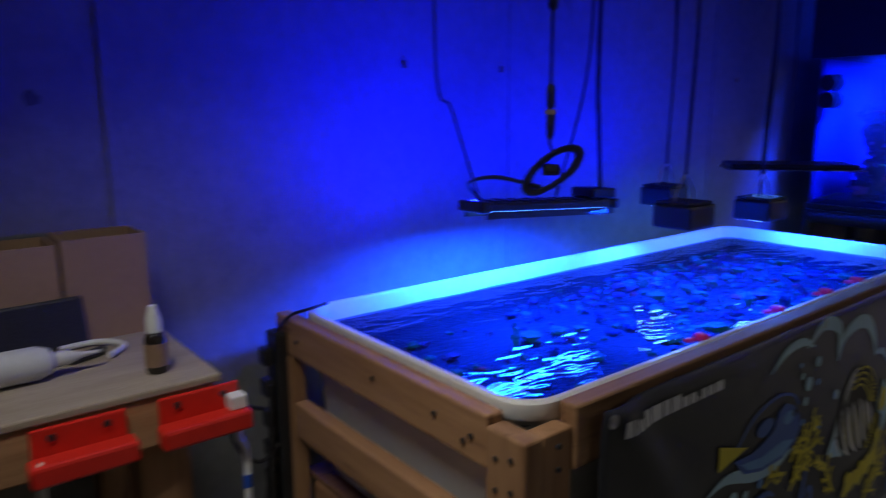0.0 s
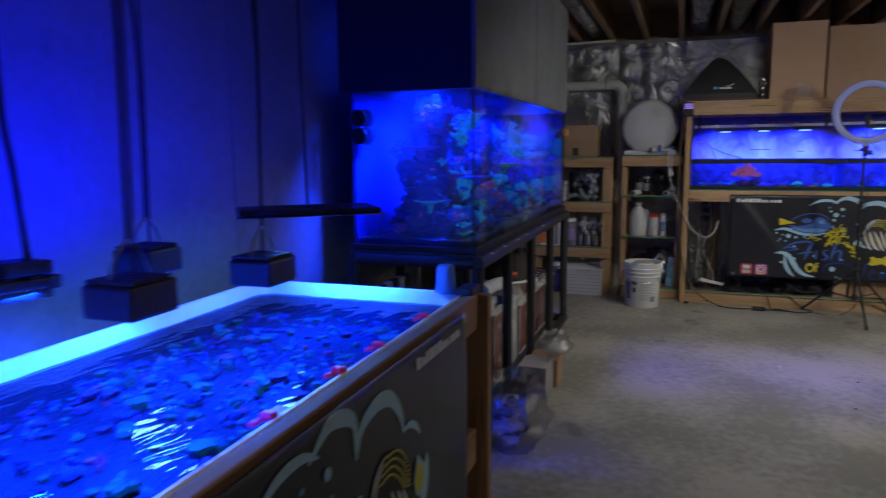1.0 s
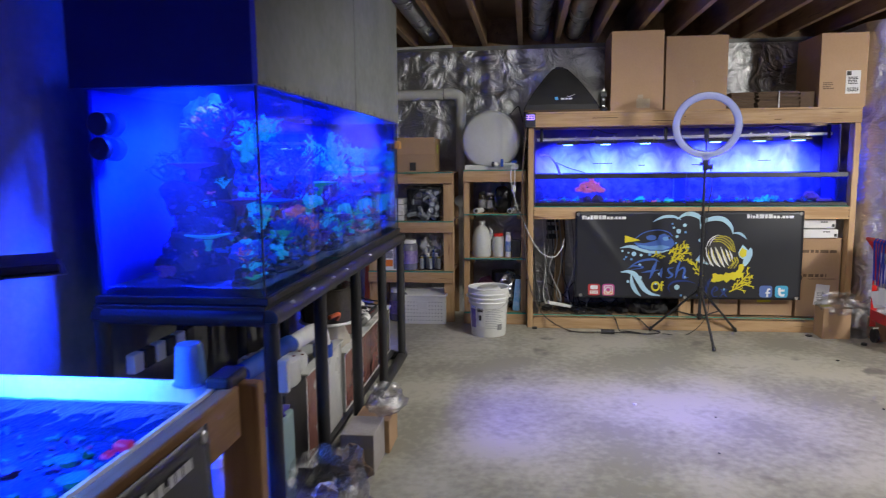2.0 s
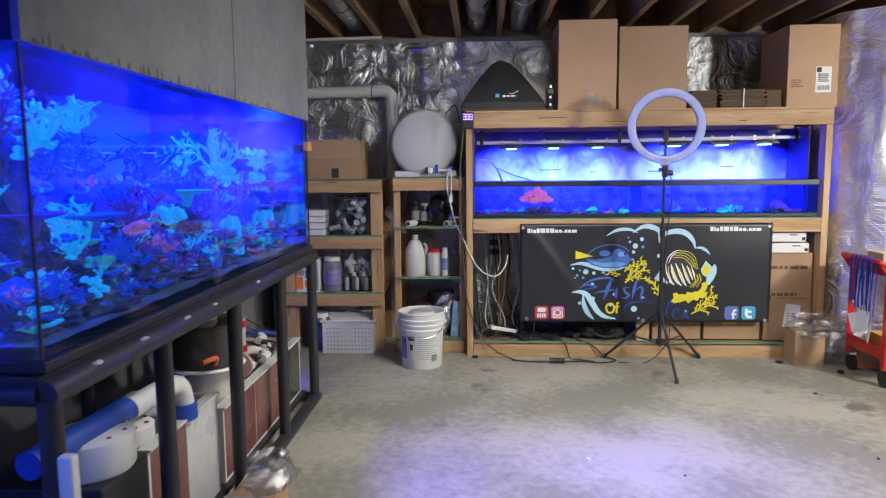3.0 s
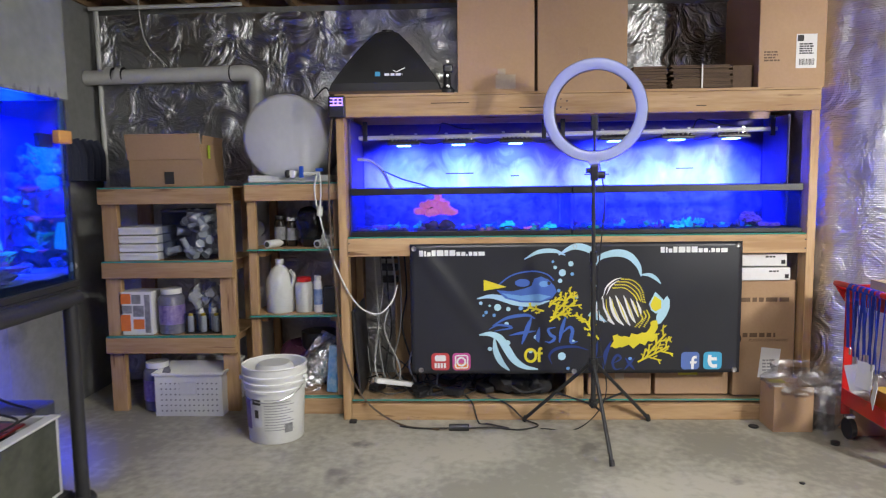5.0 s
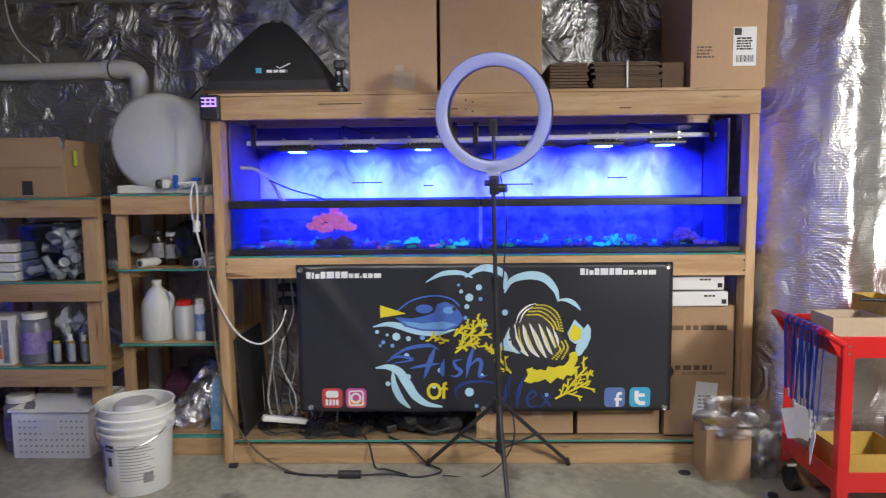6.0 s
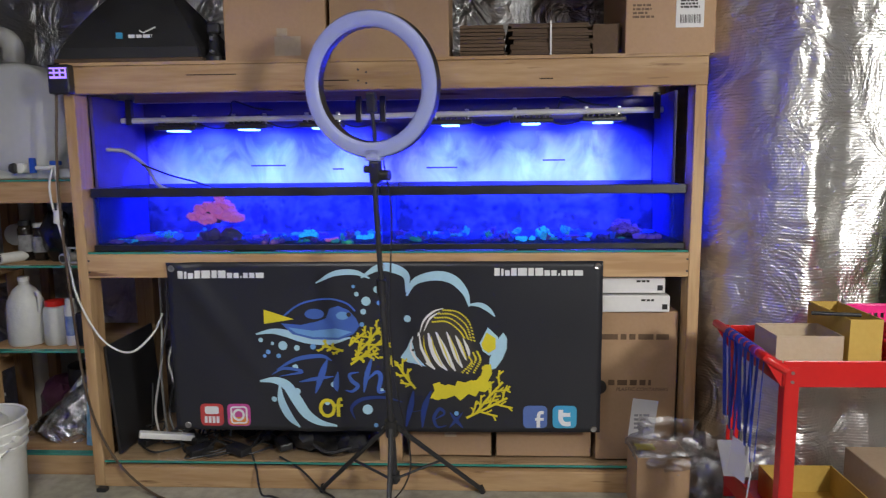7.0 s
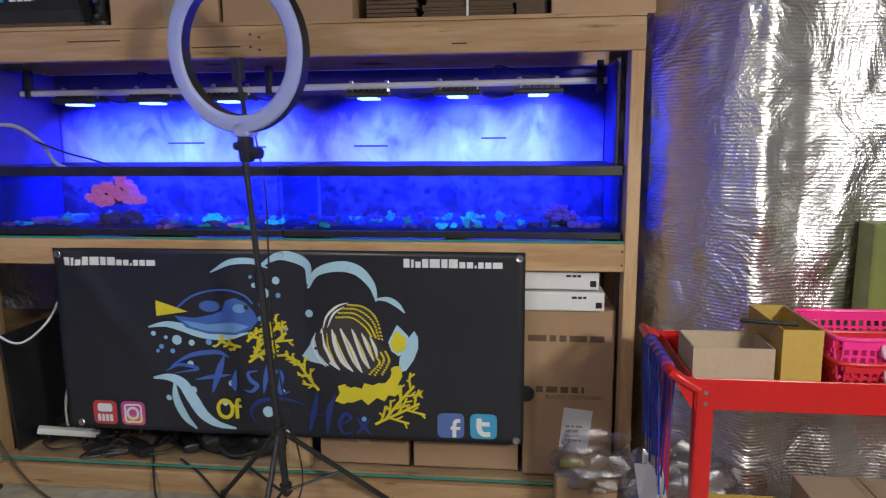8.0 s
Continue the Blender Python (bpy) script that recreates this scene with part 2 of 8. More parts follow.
KRAFT_DARK = mat("dark_cardboard", (0.12, 0.075, 0.045), (0.08, 0.05, 0.03), 0.85, scale=4, fine=70, bump=0.08, random_tint=0.15)
PAPER = mat("paper_white", (0.74, 0.73, 0.71), (0.68, 0.67, 0.65), 0.7, scale=4, fine=60, bump=0.02)
INK = mat("black_ink", (0.03, 0.028, 0.026), (0.045, 0.04, 0.036), 0.7, scale=8, fine=80, bump=0.0)
CHROME = mat("zinc_metal", (0.55, 0.55, 0.54), (0.42, 0.42, 0.41), 0.3, metal=1.0, scale=10, fine=80, bump=0.04)
GREEN_GLASS = mat("green_glass_edge", (0.06, 0.30, 0.24), (0.04, 0.22, 0.18), 0.15, scale=8, fine=60, bump=0.0)
RED_PAINT = mat("red_enamel", (0.55, 0.016, 0.014), (0.46, 0.012, 0.012), 0.32, scale=4, fine=60, bump=0.04, c3=(0.30, 0.012, 0.012), spots=-0.04)
RED_PLASTIC = mat("red_plastic", (0.66, 0.024, 0.012), (0.55, 0.016, 0.01), 0.4, scale=5, fine=70, bump=0.04)
BLUE_PLASTIC = mat("blue_plastic", (0.02, 0.08, 0.42), (0.015, 0.06, 0.34), 0.4, scale=6, fine=70, bump=0.04)
FOIL = foil("ribbed_foil_sheet", (0.84, 0.83, 0.81), 180.0, 0.32, 5.0, 0.6)
POLY = foil("silver_poly_sheet", (0.60, 0.60, 0.605), 20.0, 0.30, 6.0, 1.0)
GLASS = glass("tank_glass", (0.90, 0.94, 1.0))
# the scattered blue light of the reef tank's water is put into its panes
REEF_GLASS = glass("reef_tank_glass", (0.55, 0.74, 0.99), 0.02, 0.06)
WATER_GLASS = glass("water_filled_glass", (0.62, 0.72, 0.98), 0.02, 0.05)
CLEAR = glass("clear_plastic_film", (0.94, 0.94, 0.95), 0.16, 0.05, 0.30)
VINYL = mat("black_vinyl", (0.017, 0.018, 0.024), (0.024, 0.025, 0.031), 0.36, scale=2, fine=160, bump=0.05)

# ---- mesh tools ----
def box(bm, x0, x1, y0, y1, z0, z1, bevel=0.0, m=None):
    r = bmesh.ops.create_cube(bm, size=1)
    vs = r["verts"]
    for v in vs:
        v.co = Vector(((x0 + x1) / 2 + v.co.x * (x1 - x0), (y0 + y1) / 2 + v.co.y * (y1 - y0), (z0 + z1) / 2 + v.co.z * (z1 - z0)))
    if m is not None:
        bmesh.ops.transform(bm, matrix=m, verts=vs)
    if bevel:
        es = list({e for v in vs for e in v.link_edges})
        bmesh.ops.bevel(bm, geom=es, offset=bevel, segments=2, affect="EDGES", profile=0.5)
    return bm


def cyl(bm, p0, p1, r0, r1=None, seg=20, caps=True):
    p0, p1 = Vector(p0), Vector(p1)
    d = p1 - p0
    r = bmesh.ops.create_cone(bm, cap_ends=caps, segments=seg, radius1=r0, radius2=r0 if r1 is None else r1, depth=d.length)
    q = d.to_track_quat("Z", "Y").to_matrix().to_4x4()
    bmesh.ops.transform(bm, matrix=Matrix.Translation((p0 + p1) / 2) @ q, verts=r["verts"])
    return bm


def lathe(bm, centre, profile, seg=28, axis="z"):
    """Turn (radius, height) pairs about an upright axis through centre."""
    rings = []
    c = Vector(centre)
    for r, h in profile:
        ring = []
        for k in range(seg):
            a = 2 * math.pi * k / seg
            p = {"z": (r * math.cos(a), r * math.sin(a), h), "x": (h, r * math.cos(a), r * math.sin(a)), "y": (r * math.sin(a), h, r * math.cos(a))}[axis]
            ring.append(bm.verts.new(c + Vector(p)))
        rings.append(ring)
    for a, b in zip(rings, rings[1:]):
        for k in range(seg):
            bm.faces.new((a[k], a[(k + 1) % seg], b[(k + 1) % seg], b[k]))
    for ring, flip in ((rings[0], True), (rings[-1], False)):
        if (ring[0].co - ring[seg // 2].co).length > 1e-5:
            bm.faces.new(list(reversed(ring)) if flip else ring)
    return bm


def smooth_line(pts, n=6):
    """Catmull-Rom through the points."""
    P = [Vector(p) for p in pts]
    if len(P) < 3:
        return P
    P = [2 * P[0] - P[1]] + P + [2 * P[-1] - P[-2]]
    out = []
    for a, b, c, d in zip(P, P[1:], P[2:], P[3:]):
        for k in range(n):
            t = k / n
            out.append(0.5 * (2 * b + (c - a) * t + (2 * a - 5 * b + 4 * c - d) * t * t + (3 * b - a - 3 * c + d) * t ** 3))
    return out + [P[-2]]


def tube(bm, pts, r, seg=8, curve=True, n=6):
    line = smooth_line(pts, n) if curve else [Vector(p) for p in pts]
    rings, up = [], Vector((0.13, 0.27, 0.95)).normalized()
    for i, p in enumerate(line):
        d = (line[min(i + 1, len(line) - 1)] - line[max(i - 1, 0)]).normalized()
        s = d.cross(up)
        s = s.normalized() if s.length > 1e-4 else Vector((1, 0, 0))
        u = s.cross(d).normalized()
        up = u
        rad = r(i / (len(line) - 1)) if callable(r) else r
        rings.append([bm.verts.new(p + rad * (math.cos(a) * s + math.sin(a) * u)) for a in (2 * math.pi * k / seg for k in range(seg))])
    for a, b in zip(rings, rings[1:]):
        for k in range(seg):
            bm.faces.new((a[k], a[(k + 1) % seg], b[(k + 1) % seg], b[k]))
    bm.faces.new(list(reversed(rings[0])))
    bm.faces.new(rings[-1])
    return bm


def blob(bm, c, sx, sy, sz, sub=2, rough=0.25, freq=6.0):
    r = bmesh.ops.create_icosphere(bm, subdivisions=sub, radius=1)
    for v in r["verts"]:
        k = 1 + rough * noise.noise(Vector((v.co.x * 1.7 + c[0] * freq, v.co.y * 1.7 + c[1] * freq, v.co.z * 1.7 + c[2] * freq)))
        v.co = Vector((c[0] + sx * k * v.co.x, c[1] + sy * k * v.co.y, c[2] + sz * k * v.co.z))
    return bm


def thing(name, at, label, category, group="", kind=""):
    ob = new(name)
    ob.location = at
    ob.empty_display_size = 0.05
    return tagged(ob, label, category, group, kind)


def part(name, bm, material, parent=None, label="", smooth=False):
    """Link a bmesh, in world coordinates, as one mesh under a thing or a part."""
    root = parent
    while root is not None and root.parent is not None:
        root = root.parent
    if root is not None:
        bmesh.ops.translate(bm, verts=bm.verts, vec=-root.location)
    bmesh.ops.recalc_face_normals(bm, faces=bm.faces)
    me = bpy.data.meshes.new(name)
    bm.to_mesh(me)
    bm.free()
    if smooth:
        me.polygons.foreach_set("use_smooth", [True] * len(me.polygons))
        me.set_sharp_from_angle(angle=radians(40))
    me.materials.append(material)
    ob = new(name, me)
    ob.parent = parent
    if label:
        ob["label"] = label
    return ob


def solid(name, bm, material, label, category="", group="", kind="", smooth=False):
    """A thing of a single mesh."""
    return tagged(part(name, bm, material, None, "", smooth), label, category, group, kind)


def B(*a, **k):
    return box(bmesh.new(), *a, **k)


def C(*a, **k):
    return cyl(bmesh.new(), *a, **k)


def L(*a, **k):
    return lathe(bmesh.new(), *a, **k)


def T(*a, **k):
    return tube(bmesh.new(), *a, **k)


def lettering(name, text, size, m, material, parent=None, depth=0.001, align="LEFT", shear=0.0, bold=0.0):
    """Raised letters in the built-in font, in the plane that m sets (x along, y up)."""
    cu = bpy.data.curves.new(name, "FONT")
    cu.body, cu.size, cu.extrude, cu.align_x, cu.shear, cu.offset = text, size, depth, align, shear, bold
    tmp = bpy.data.objects.new(name, cu)
    scene.collection.objects.link(tmp)
    me = bpy.data.meshes.new_from_object(tmp.evaluated_get(bpy.context.evaluated_depsgraph_get()))
    bpy.data.objects.remove(tmp)
    root = parent
    while root is not None and root.parent is not None:
        root = root.parent
    off = root.location if root is not None else Vector((0, 0, 0))
    me.transform(Matrix.Translation(-off) @ m)
    me.materials.clear()
    me.materials.append(material)
    ob = new(name, me)
    ob.parent = parent
    return ob

# ---- structure ----
solid("floor", B(-3.2, 7.55, -5.0, 1.75, -0.15, 0.0), CONCRETE_FLOOR, "grey stained bare concrete basement floor", "floor", kind="structure")
bm = B(-3.2, 7.55, 1.55, 1.75, 0.0, 2.30)
for k, sx in enumerate((-1.62, 0.30, 1.52, 2.74, 6.40)):      # ridges left by the form panels
    box(bm, sx - 0.006, sx + 0.006, 1.5465, 1.5505, 0.0, 2.30, 0.001)
solid("wall_north", bm, CONCRETE_WALL, "grey poured concrete basement wall with form seams", "wall", kind="structure")
solid("wall_east", B(7.40, 7.55, -5.0, 1.55, 0.0, 2.30), CONCRETE_WALL, "concrete wall behind silver sheeting", "wall", kind="structure")
solid("wall_south", B(-3.2, 7.55, -5.2, -5.0, 0.0, 2.30), CONCRETE_WALL, "grey poured concrete basement wall", "wall", kind="structure")
solid("wall_west", B(-3.4, -3.2, -5.2, 1.75, 0.0, 2.30), CONCRETE_WALL, "grey poured concrete basement wall", "wall", kind="structure")
solid("sill_plate", B(-3.2, 7.55, 1.56, 1.70, 2.30, 2.34), wood("x", "joist"), "timber sill plate on the concrete wall", "trim", kind="structure")
solid("ceiling", B(-3.4, 7.55, -5.2, 1.75, 2.54, 2.58), SUBFLOOR, "brown subfloor boards above the joists", "ceiling", kind="structure")
bm = bmesh.new()
for k in range(-17, 6):
    y = 0.026 + 0.305 * k
    box(bm, -3.2, 7.46, y - 0.019, y + 0.019, 2.30, 2.54)
box(bm, 7.46, 7.50, -5.0, 1.55, 2.30, 2.54)
solid("ceiling_joists", bm, wood("x", "joist"), "open timber floor joists overhead", "ceiling", kind="structure")


def sheet(bm, place, nu, nv):
    """A grid whose points place(u, v) gives, u and v from 0 to 1."""
    g = [[bm.verts.new(place(i / nu, j / nv)) for j in range(nv + 1)] for i in range(nu + 1)]
    for i in range(nu):
        for j in range(nv):
            bm.faces.new((g[i][j], g[i + 1][j], g[i + 1][j + 1], g[i][j + 1]))
    return bm


def fold(y, z, s):
    p = Vector((s, y * 3.1, z * 0.55))
    q = Vector((s + 9, y * 9.0, z * 1.9))
    return 0.030 * noise.noise(p) + 0.014 * noise.noise(q) + 0.012 * abs(noise.noise(Vector((s, y * 5 + z * 2.2, z * 1.1))))


def poly_place(u, v):
    y, z = 1.53 - 4.1 * u, 0.02 + 2.24 * v
    sag = 0.02 * math.sin(math.pi * ((y * 1.64) % 1.0)) * math.sin(math.pi * v)
    return (7.36 + fold(y, z, 3.0) - sag, y, z)


solid("poly_sheet", sheet(bmesh.new(), poly_place, 150, 70), POLY, "wrinkled silver vapour-barrier sheeting stapled over the back wall", "sheeting", kind="structure", smooth=True)


def foil_place(u, v):
    """From behind the rack round its end and on along the wall to the south."""
    z = 0.02 + 2.27 * v
    if u < 0.18:
        k = u / 0.18
        x, y = 7.30 - 0.52 * k, -2.475 - 0.01 * k
        a, b = 0.25, 1.0
    else:
        k = (u - 0.18) / 0.82
        y = -2.488 - 2.45 * k
        x = 6.78 - 0.16 * min(1.0, k * 9) - 0.07 * math.sin(min(1.0, k * 6) * math.pi) - 0.05 * math.sin(k * 9)
        a, b = 1.0, 0.3
    f = fold(x * 0.7 + y, z, 7.0) * 1.6 + 0.016 * abs(noise.noise(Vector((y * 6 + z * 3, z * 5 - y * 3, 4.0))))
    return (x - a * f, y - 0.2 * b * abs(f), z)


solid("foil_sheet", sheet(bmesh.new(), foil_place, 190, 110), FOIL, "shiny crinkled ribbed foil insulation hanging over the wall", "sheeting", kind="structure", smooth=True)

# ---- timber rack with two long tanks ----
rack = thing("timber_rack", (6.95, -1.24, 0), "pine stud rack with glass shelves holding two long tanks", "rack")
for y0, y1 in ((-0.086, -0.043), (-2.441, -2.398)):
    part("post", B(6.66, 6.75, y0, y1, 0, 1.566, 0.004), wood("z"), rack)
    part("post", B(7.18, 7.27, y0, y1, 0, 1.566, 0.004), wood("z"), rack)
for z0, z1, name in ((1.566, 1.668, "top_rail"), (0.862, 0.955, "middle_rail"), (0.0, 0.084, "bottom_rail")):
    ya, yb = (-2.441, -0.043) if z0 > 1.5 else (-2.397, -0.087)
    part(name, B(6.655, 6.693, ya, yb, z0, z1, 0.004), wood("y"), rack)
    part(name, B(7.22, 7.258, ya, yb, z0, z1, 0.004), wood("y"), rack)
for y in (-0.12, -0.65, -1.24, -1.82, -2.36):
    part("cross_bearer", B(6.695, 7.218, y - 0.019, y + 0.019, 0.866, 0.954), wood("x"), rack)
part("centre_post", B(6.70, 6.74, -1.30, -1.21, 0.102, 0.862, 0.003), wood("z"), rack)
part("back_stud", B(7.17, 7.21, -0.36, -0.27, 0.102, 0.862, 0.003), wood("z"), rack)
part("back_stud", B(7.17, 7.21, -1.92, -1.83, 0.102, 0.862, 0.003), wood("z"), rack)
part("top_board", B(6.655, 7.26, -2.441, -0.043, 1.669, 1.681), wood("y"), rack)
part("bottom_shelf", B(6.70, 7.21, -2.397, -0.087, 0.085, 0.100), wood("y"), rack)
for z in (0.956, 0.1012):
    part("glass_shelf", B(6.6675, 7.215, -2.394, -0.090, z, z + 0.007), GLASS, rack).visible_shadow = False
    part("glass_edge", B(6.661, 6.667, -2.394, -0.090, z, z + 0.007), GREEN_GLASS, rack, "green edge of a glass shelf")
# white panels; this blue-violet base has the puck lamps' light painted in
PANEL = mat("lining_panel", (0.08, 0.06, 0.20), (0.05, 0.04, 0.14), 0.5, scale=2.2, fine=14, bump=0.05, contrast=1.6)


def salt_glow_panel():
    """The lining panel with pale plumes up from the waterline: painted lamp pools, dried salt."""
    # the dark blue base also holds the lamps' colour
    m = mat("salt_and_glow_lining", (0.075, 0.07, 0.20), (0.045, 0.042, 0.14), 0.45, scale=2.0, fine=14, bump=0.04)
    nt = m.node_tree
    bsdf = nt.nodes["Principled BSDF"]
    was = bsdf.inputs["Base Color"].links[0].from_socket
    tc = nt.nodes.new("ShaderNodeTexCoord")
    mp = nt.nodes.new("ShaderNodeMapping")
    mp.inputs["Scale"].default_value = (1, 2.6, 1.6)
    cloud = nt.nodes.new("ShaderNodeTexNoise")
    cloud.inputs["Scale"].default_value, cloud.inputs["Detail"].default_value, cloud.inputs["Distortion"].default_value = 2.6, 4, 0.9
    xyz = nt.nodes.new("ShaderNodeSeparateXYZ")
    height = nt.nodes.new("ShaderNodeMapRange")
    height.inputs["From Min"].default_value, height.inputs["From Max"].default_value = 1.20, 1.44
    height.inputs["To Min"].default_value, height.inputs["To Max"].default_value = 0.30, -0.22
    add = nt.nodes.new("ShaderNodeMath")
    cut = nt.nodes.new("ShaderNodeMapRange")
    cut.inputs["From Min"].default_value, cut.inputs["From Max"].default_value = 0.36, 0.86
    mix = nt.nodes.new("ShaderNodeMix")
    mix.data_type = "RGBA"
    # pale colour of the plumes, part lamp glow and part salt
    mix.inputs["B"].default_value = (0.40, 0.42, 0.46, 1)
    links = nt.links
    links.new(tc.outputs["Object"], mp.inputs["Vector"])
    links.new(mp.outputs["Vector"], cloud.inputs["Vector"])
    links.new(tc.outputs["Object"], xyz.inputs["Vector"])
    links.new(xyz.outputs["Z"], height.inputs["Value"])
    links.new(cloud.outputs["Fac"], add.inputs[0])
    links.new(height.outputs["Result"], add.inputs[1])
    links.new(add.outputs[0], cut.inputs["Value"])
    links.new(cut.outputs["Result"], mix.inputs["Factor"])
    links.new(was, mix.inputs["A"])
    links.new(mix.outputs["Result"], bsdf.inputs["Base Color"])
    return m


part("back_sheet", B(7.188, 7.1935, -2.380, -0.104, 0.968, 1.428), salt_glow_panel(), rack, "glossy back sheet with painted lamp glow and dried salt")
part("back_panel", B(7.195, 7.207, -2.395, -0.089, 0.966, 1.64), PANEL, rack, "white lining panel with the lamps' blue put into its colour")
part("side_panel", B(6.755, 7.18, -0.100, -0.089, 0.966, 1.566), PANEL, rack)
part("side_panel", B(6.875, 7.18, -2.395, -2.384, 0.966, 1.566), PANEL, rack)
part("inner_header", B(7.10, 7.135, -2.383, -0.101, 1.565, 1.665), wood("y"), rack)
for y in (-0.095, -2.39):
    for z in (0.885, 0.93):
        part("screw", C((6.652, y, z), (6.656, y, z), 0.004, seg=8), BLACK_STEEL, rack)
for y, z in ((-1.17, 1.60), (-1.17, 1.64), (-1.20, 1.59), (-1.20, 1.63)):
    part("screw", C((6.652, y, z), (6.656, y, z), 0.004, seg=8), BLACK_STEEL, rack)
for y, w, z in ((-0.62, 0.19, 1.628), (-1.05, 0.17, 1.60), (-1.86, 0.05, 1.595)):
    part("timber_split", B(6.6535, 6.6555, y - w / 2, y + w / 2, z, z + 0.004, 0.001), mat("dark_split", (0.05, 0.03, 0.015), None, 0.9), rack)



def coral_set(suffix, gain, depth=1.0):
    """Corals with their fluorescence put in as emission; gain and depth set per tank."""
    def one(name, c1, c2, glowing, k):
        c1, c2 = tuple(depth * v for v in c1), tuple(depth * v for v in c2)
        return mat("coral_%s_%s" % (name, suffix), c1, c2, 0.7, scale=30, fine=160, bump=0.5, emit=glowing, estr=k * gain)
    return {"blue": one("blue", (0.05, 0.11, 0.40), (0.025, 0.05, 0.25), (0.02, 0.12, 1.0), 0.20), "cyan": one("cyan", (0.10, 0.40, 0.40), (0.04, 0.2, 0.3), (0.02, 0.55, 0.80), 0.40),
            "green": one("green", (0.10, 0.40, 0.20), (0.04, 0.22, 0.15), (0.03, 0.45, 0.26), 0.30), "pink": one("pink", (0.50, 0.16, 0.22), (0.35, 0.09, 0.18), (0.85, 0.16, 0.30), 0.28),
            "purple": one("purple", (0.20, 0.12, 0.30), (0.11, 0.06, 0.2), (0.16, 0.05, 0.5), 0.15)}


# emission offsets tinted panes and water; the tub's base is darkened against strong lamps
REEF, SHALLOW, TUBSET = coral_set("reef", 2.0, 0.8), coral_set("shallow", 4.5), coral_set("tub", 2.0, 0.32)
ROCK = mat("live_rock", (0.12, 0.09, 0.15), (0.05, 0.04, 0.07), 0.9, scale=14, fine=90, bump=0.7, c3=(0.32, 0.18, 0.36), spots=0.06)
SAND = mat("tank_sand", (0.26, 0.26, 0.27), (0.14, 0.14, 0.15), 0.9, scale=20, fine=200, bump=0.4)


def branching(bm, c, r, h, n, rnd, thick=0.012, seg=5, deep=1):
    """A coral colony: forked fingers spreading from c."""
    for k in range(n):
        a, lean = rnd.uniform(0, 6.283), rnd.uniform(0.1, 1.0)
        tip = Vector((c[0] + r * lean * math.cos(a), c[1] + r * lean * math.sin(a), c[2] + h * (1.1 - 0.55 * lean * lean) * rnd.uniform(0.6, 1.1)))
        mid = Vector(c).lerp(tip, 0.5) + Vector((rnd.uniform(-1, 1), rnd.uniform(-1, 1), rnd.uniform(-0.5, 0.5))) * 0.14 * r
        tube(bm, (c, mid, tip), lambda s: thick * (1.15 - 0.65 * s), seg, True, 3)
        for f in range(3):
            at = mid.lerp(tip, rnd.uniform(0.0, 0.9))
            side = at + Vector((rnd.uniform(-1, 1), rnd.uniform(-1, 1), rnd.uniform(-0.2, 1))) * 0.3 * r
            tube(bm, (at, at.lerp(side, 0.6) + Vector((0, 0, 0.03 * r)), side), lambda s: thick * (0.85 - 0.4 * s), 4, True, 2)
            for g in range(2 * (deep - 1)):
                end = side + Vector((rnd.uniform(-1, 1), rnd.uniform(-1, 1), rnd.uniform(0, 1))) * 0.13 * r
                tube(bm, (at.lerp(side, 0.7), end), lambda s: thick * 0.55, 4, False)
    return bm


BACKING = mat("dark_back_pane", (0.085, 0.09, 0.12), (0.018, 0.020, 0.035), 0.5, scale=9, fine=34, contrast=2.6, c3=(0.008, 0.010, 0.016), spots=0.08)


def long_tank(y0, y1, seed):
    """A shallow rimmed tank with frags on its floor."""
    tank = thing("long_tank", (6.92, (y0 + y1) / 2, 0.964), "long shallow glass tank with black rims under blue light", "aquarium", "rack tanks")
    x0, x1, za, zb = 6.70, 7.16, 0.964, 1.206
    g = 0.008
    part("bottom_pane", B(x0, x1, y0, y1, za, za + 0.008), BLACK_PLASTIC, tank)
    for nm, a in (("front_pane", (x0, x0 + g, y0, y1)), ("back_pane", (x1 - g, x1, y0, y1)), ("end_pane", (x0 + g, x1 - g, y0, y0 + g)), ("end_pane", (x0 + g, x1 - g, y1 - g, y1))):
        p = part(nm, B(*a, za + 0.009, zb - 0.002), BACKING if nm == "back_pane" else WATER_GLASS, tank)
        p.visible_shadow = False
    for za2, zb2, nm in ((zb - 0.032, zb + 0.002, "top_rim"), (za, za + 0.022, "bottom_rim")):
        bm = bmesh.new()
        box(bm, x0 - 0.006, x0 + 0.012, y0 - 0.004, y1 + 0.004, za2, zb2, 0.002)
        box(bm, x1 - 0.012, x1 + 0.006, y0 - 0.004, y1 + 0.004, za2, zb2, 0.002)
        box(bm, x0 + 0.012, x1 - 0.012, y0 - 0.004, y0 + 0.012, za2, zb2)
        box(bm, x0 + 0.012, x1 - 0.012, y1 - 0.012, y1 + 0.004, za2, zb2)
        part(nm, bm, BLACK_PLASTIC, tank)
    w = part("water_surface", sheet(bmesh.new(), lambda u, v: (x0 + g + (x1 - x0 - 2 * g) * u, y0 + g + (y1 - y0 - 2 * g) * v, zb - 0.036), 2, 2), water("tank_water", (0.80, 0.88, 1.0)), tank)
    w.visible_shadow = False
    part("sand_bed", B(x0 + g, x1 - g, y0 + g, y1 - g, za + 0.0085, za + 0.022), mat("dark_tank_floor", (0.04, 0.045, 0.06), (0.02, 0.022, 0.03), 0.8, scale=20, fine=120, bump=0.4), tank)
    return tank


tank_a = long_tank(-1.228, -0.104, 3)
tank_b = long_tank(-2.386, -1.242, 4)


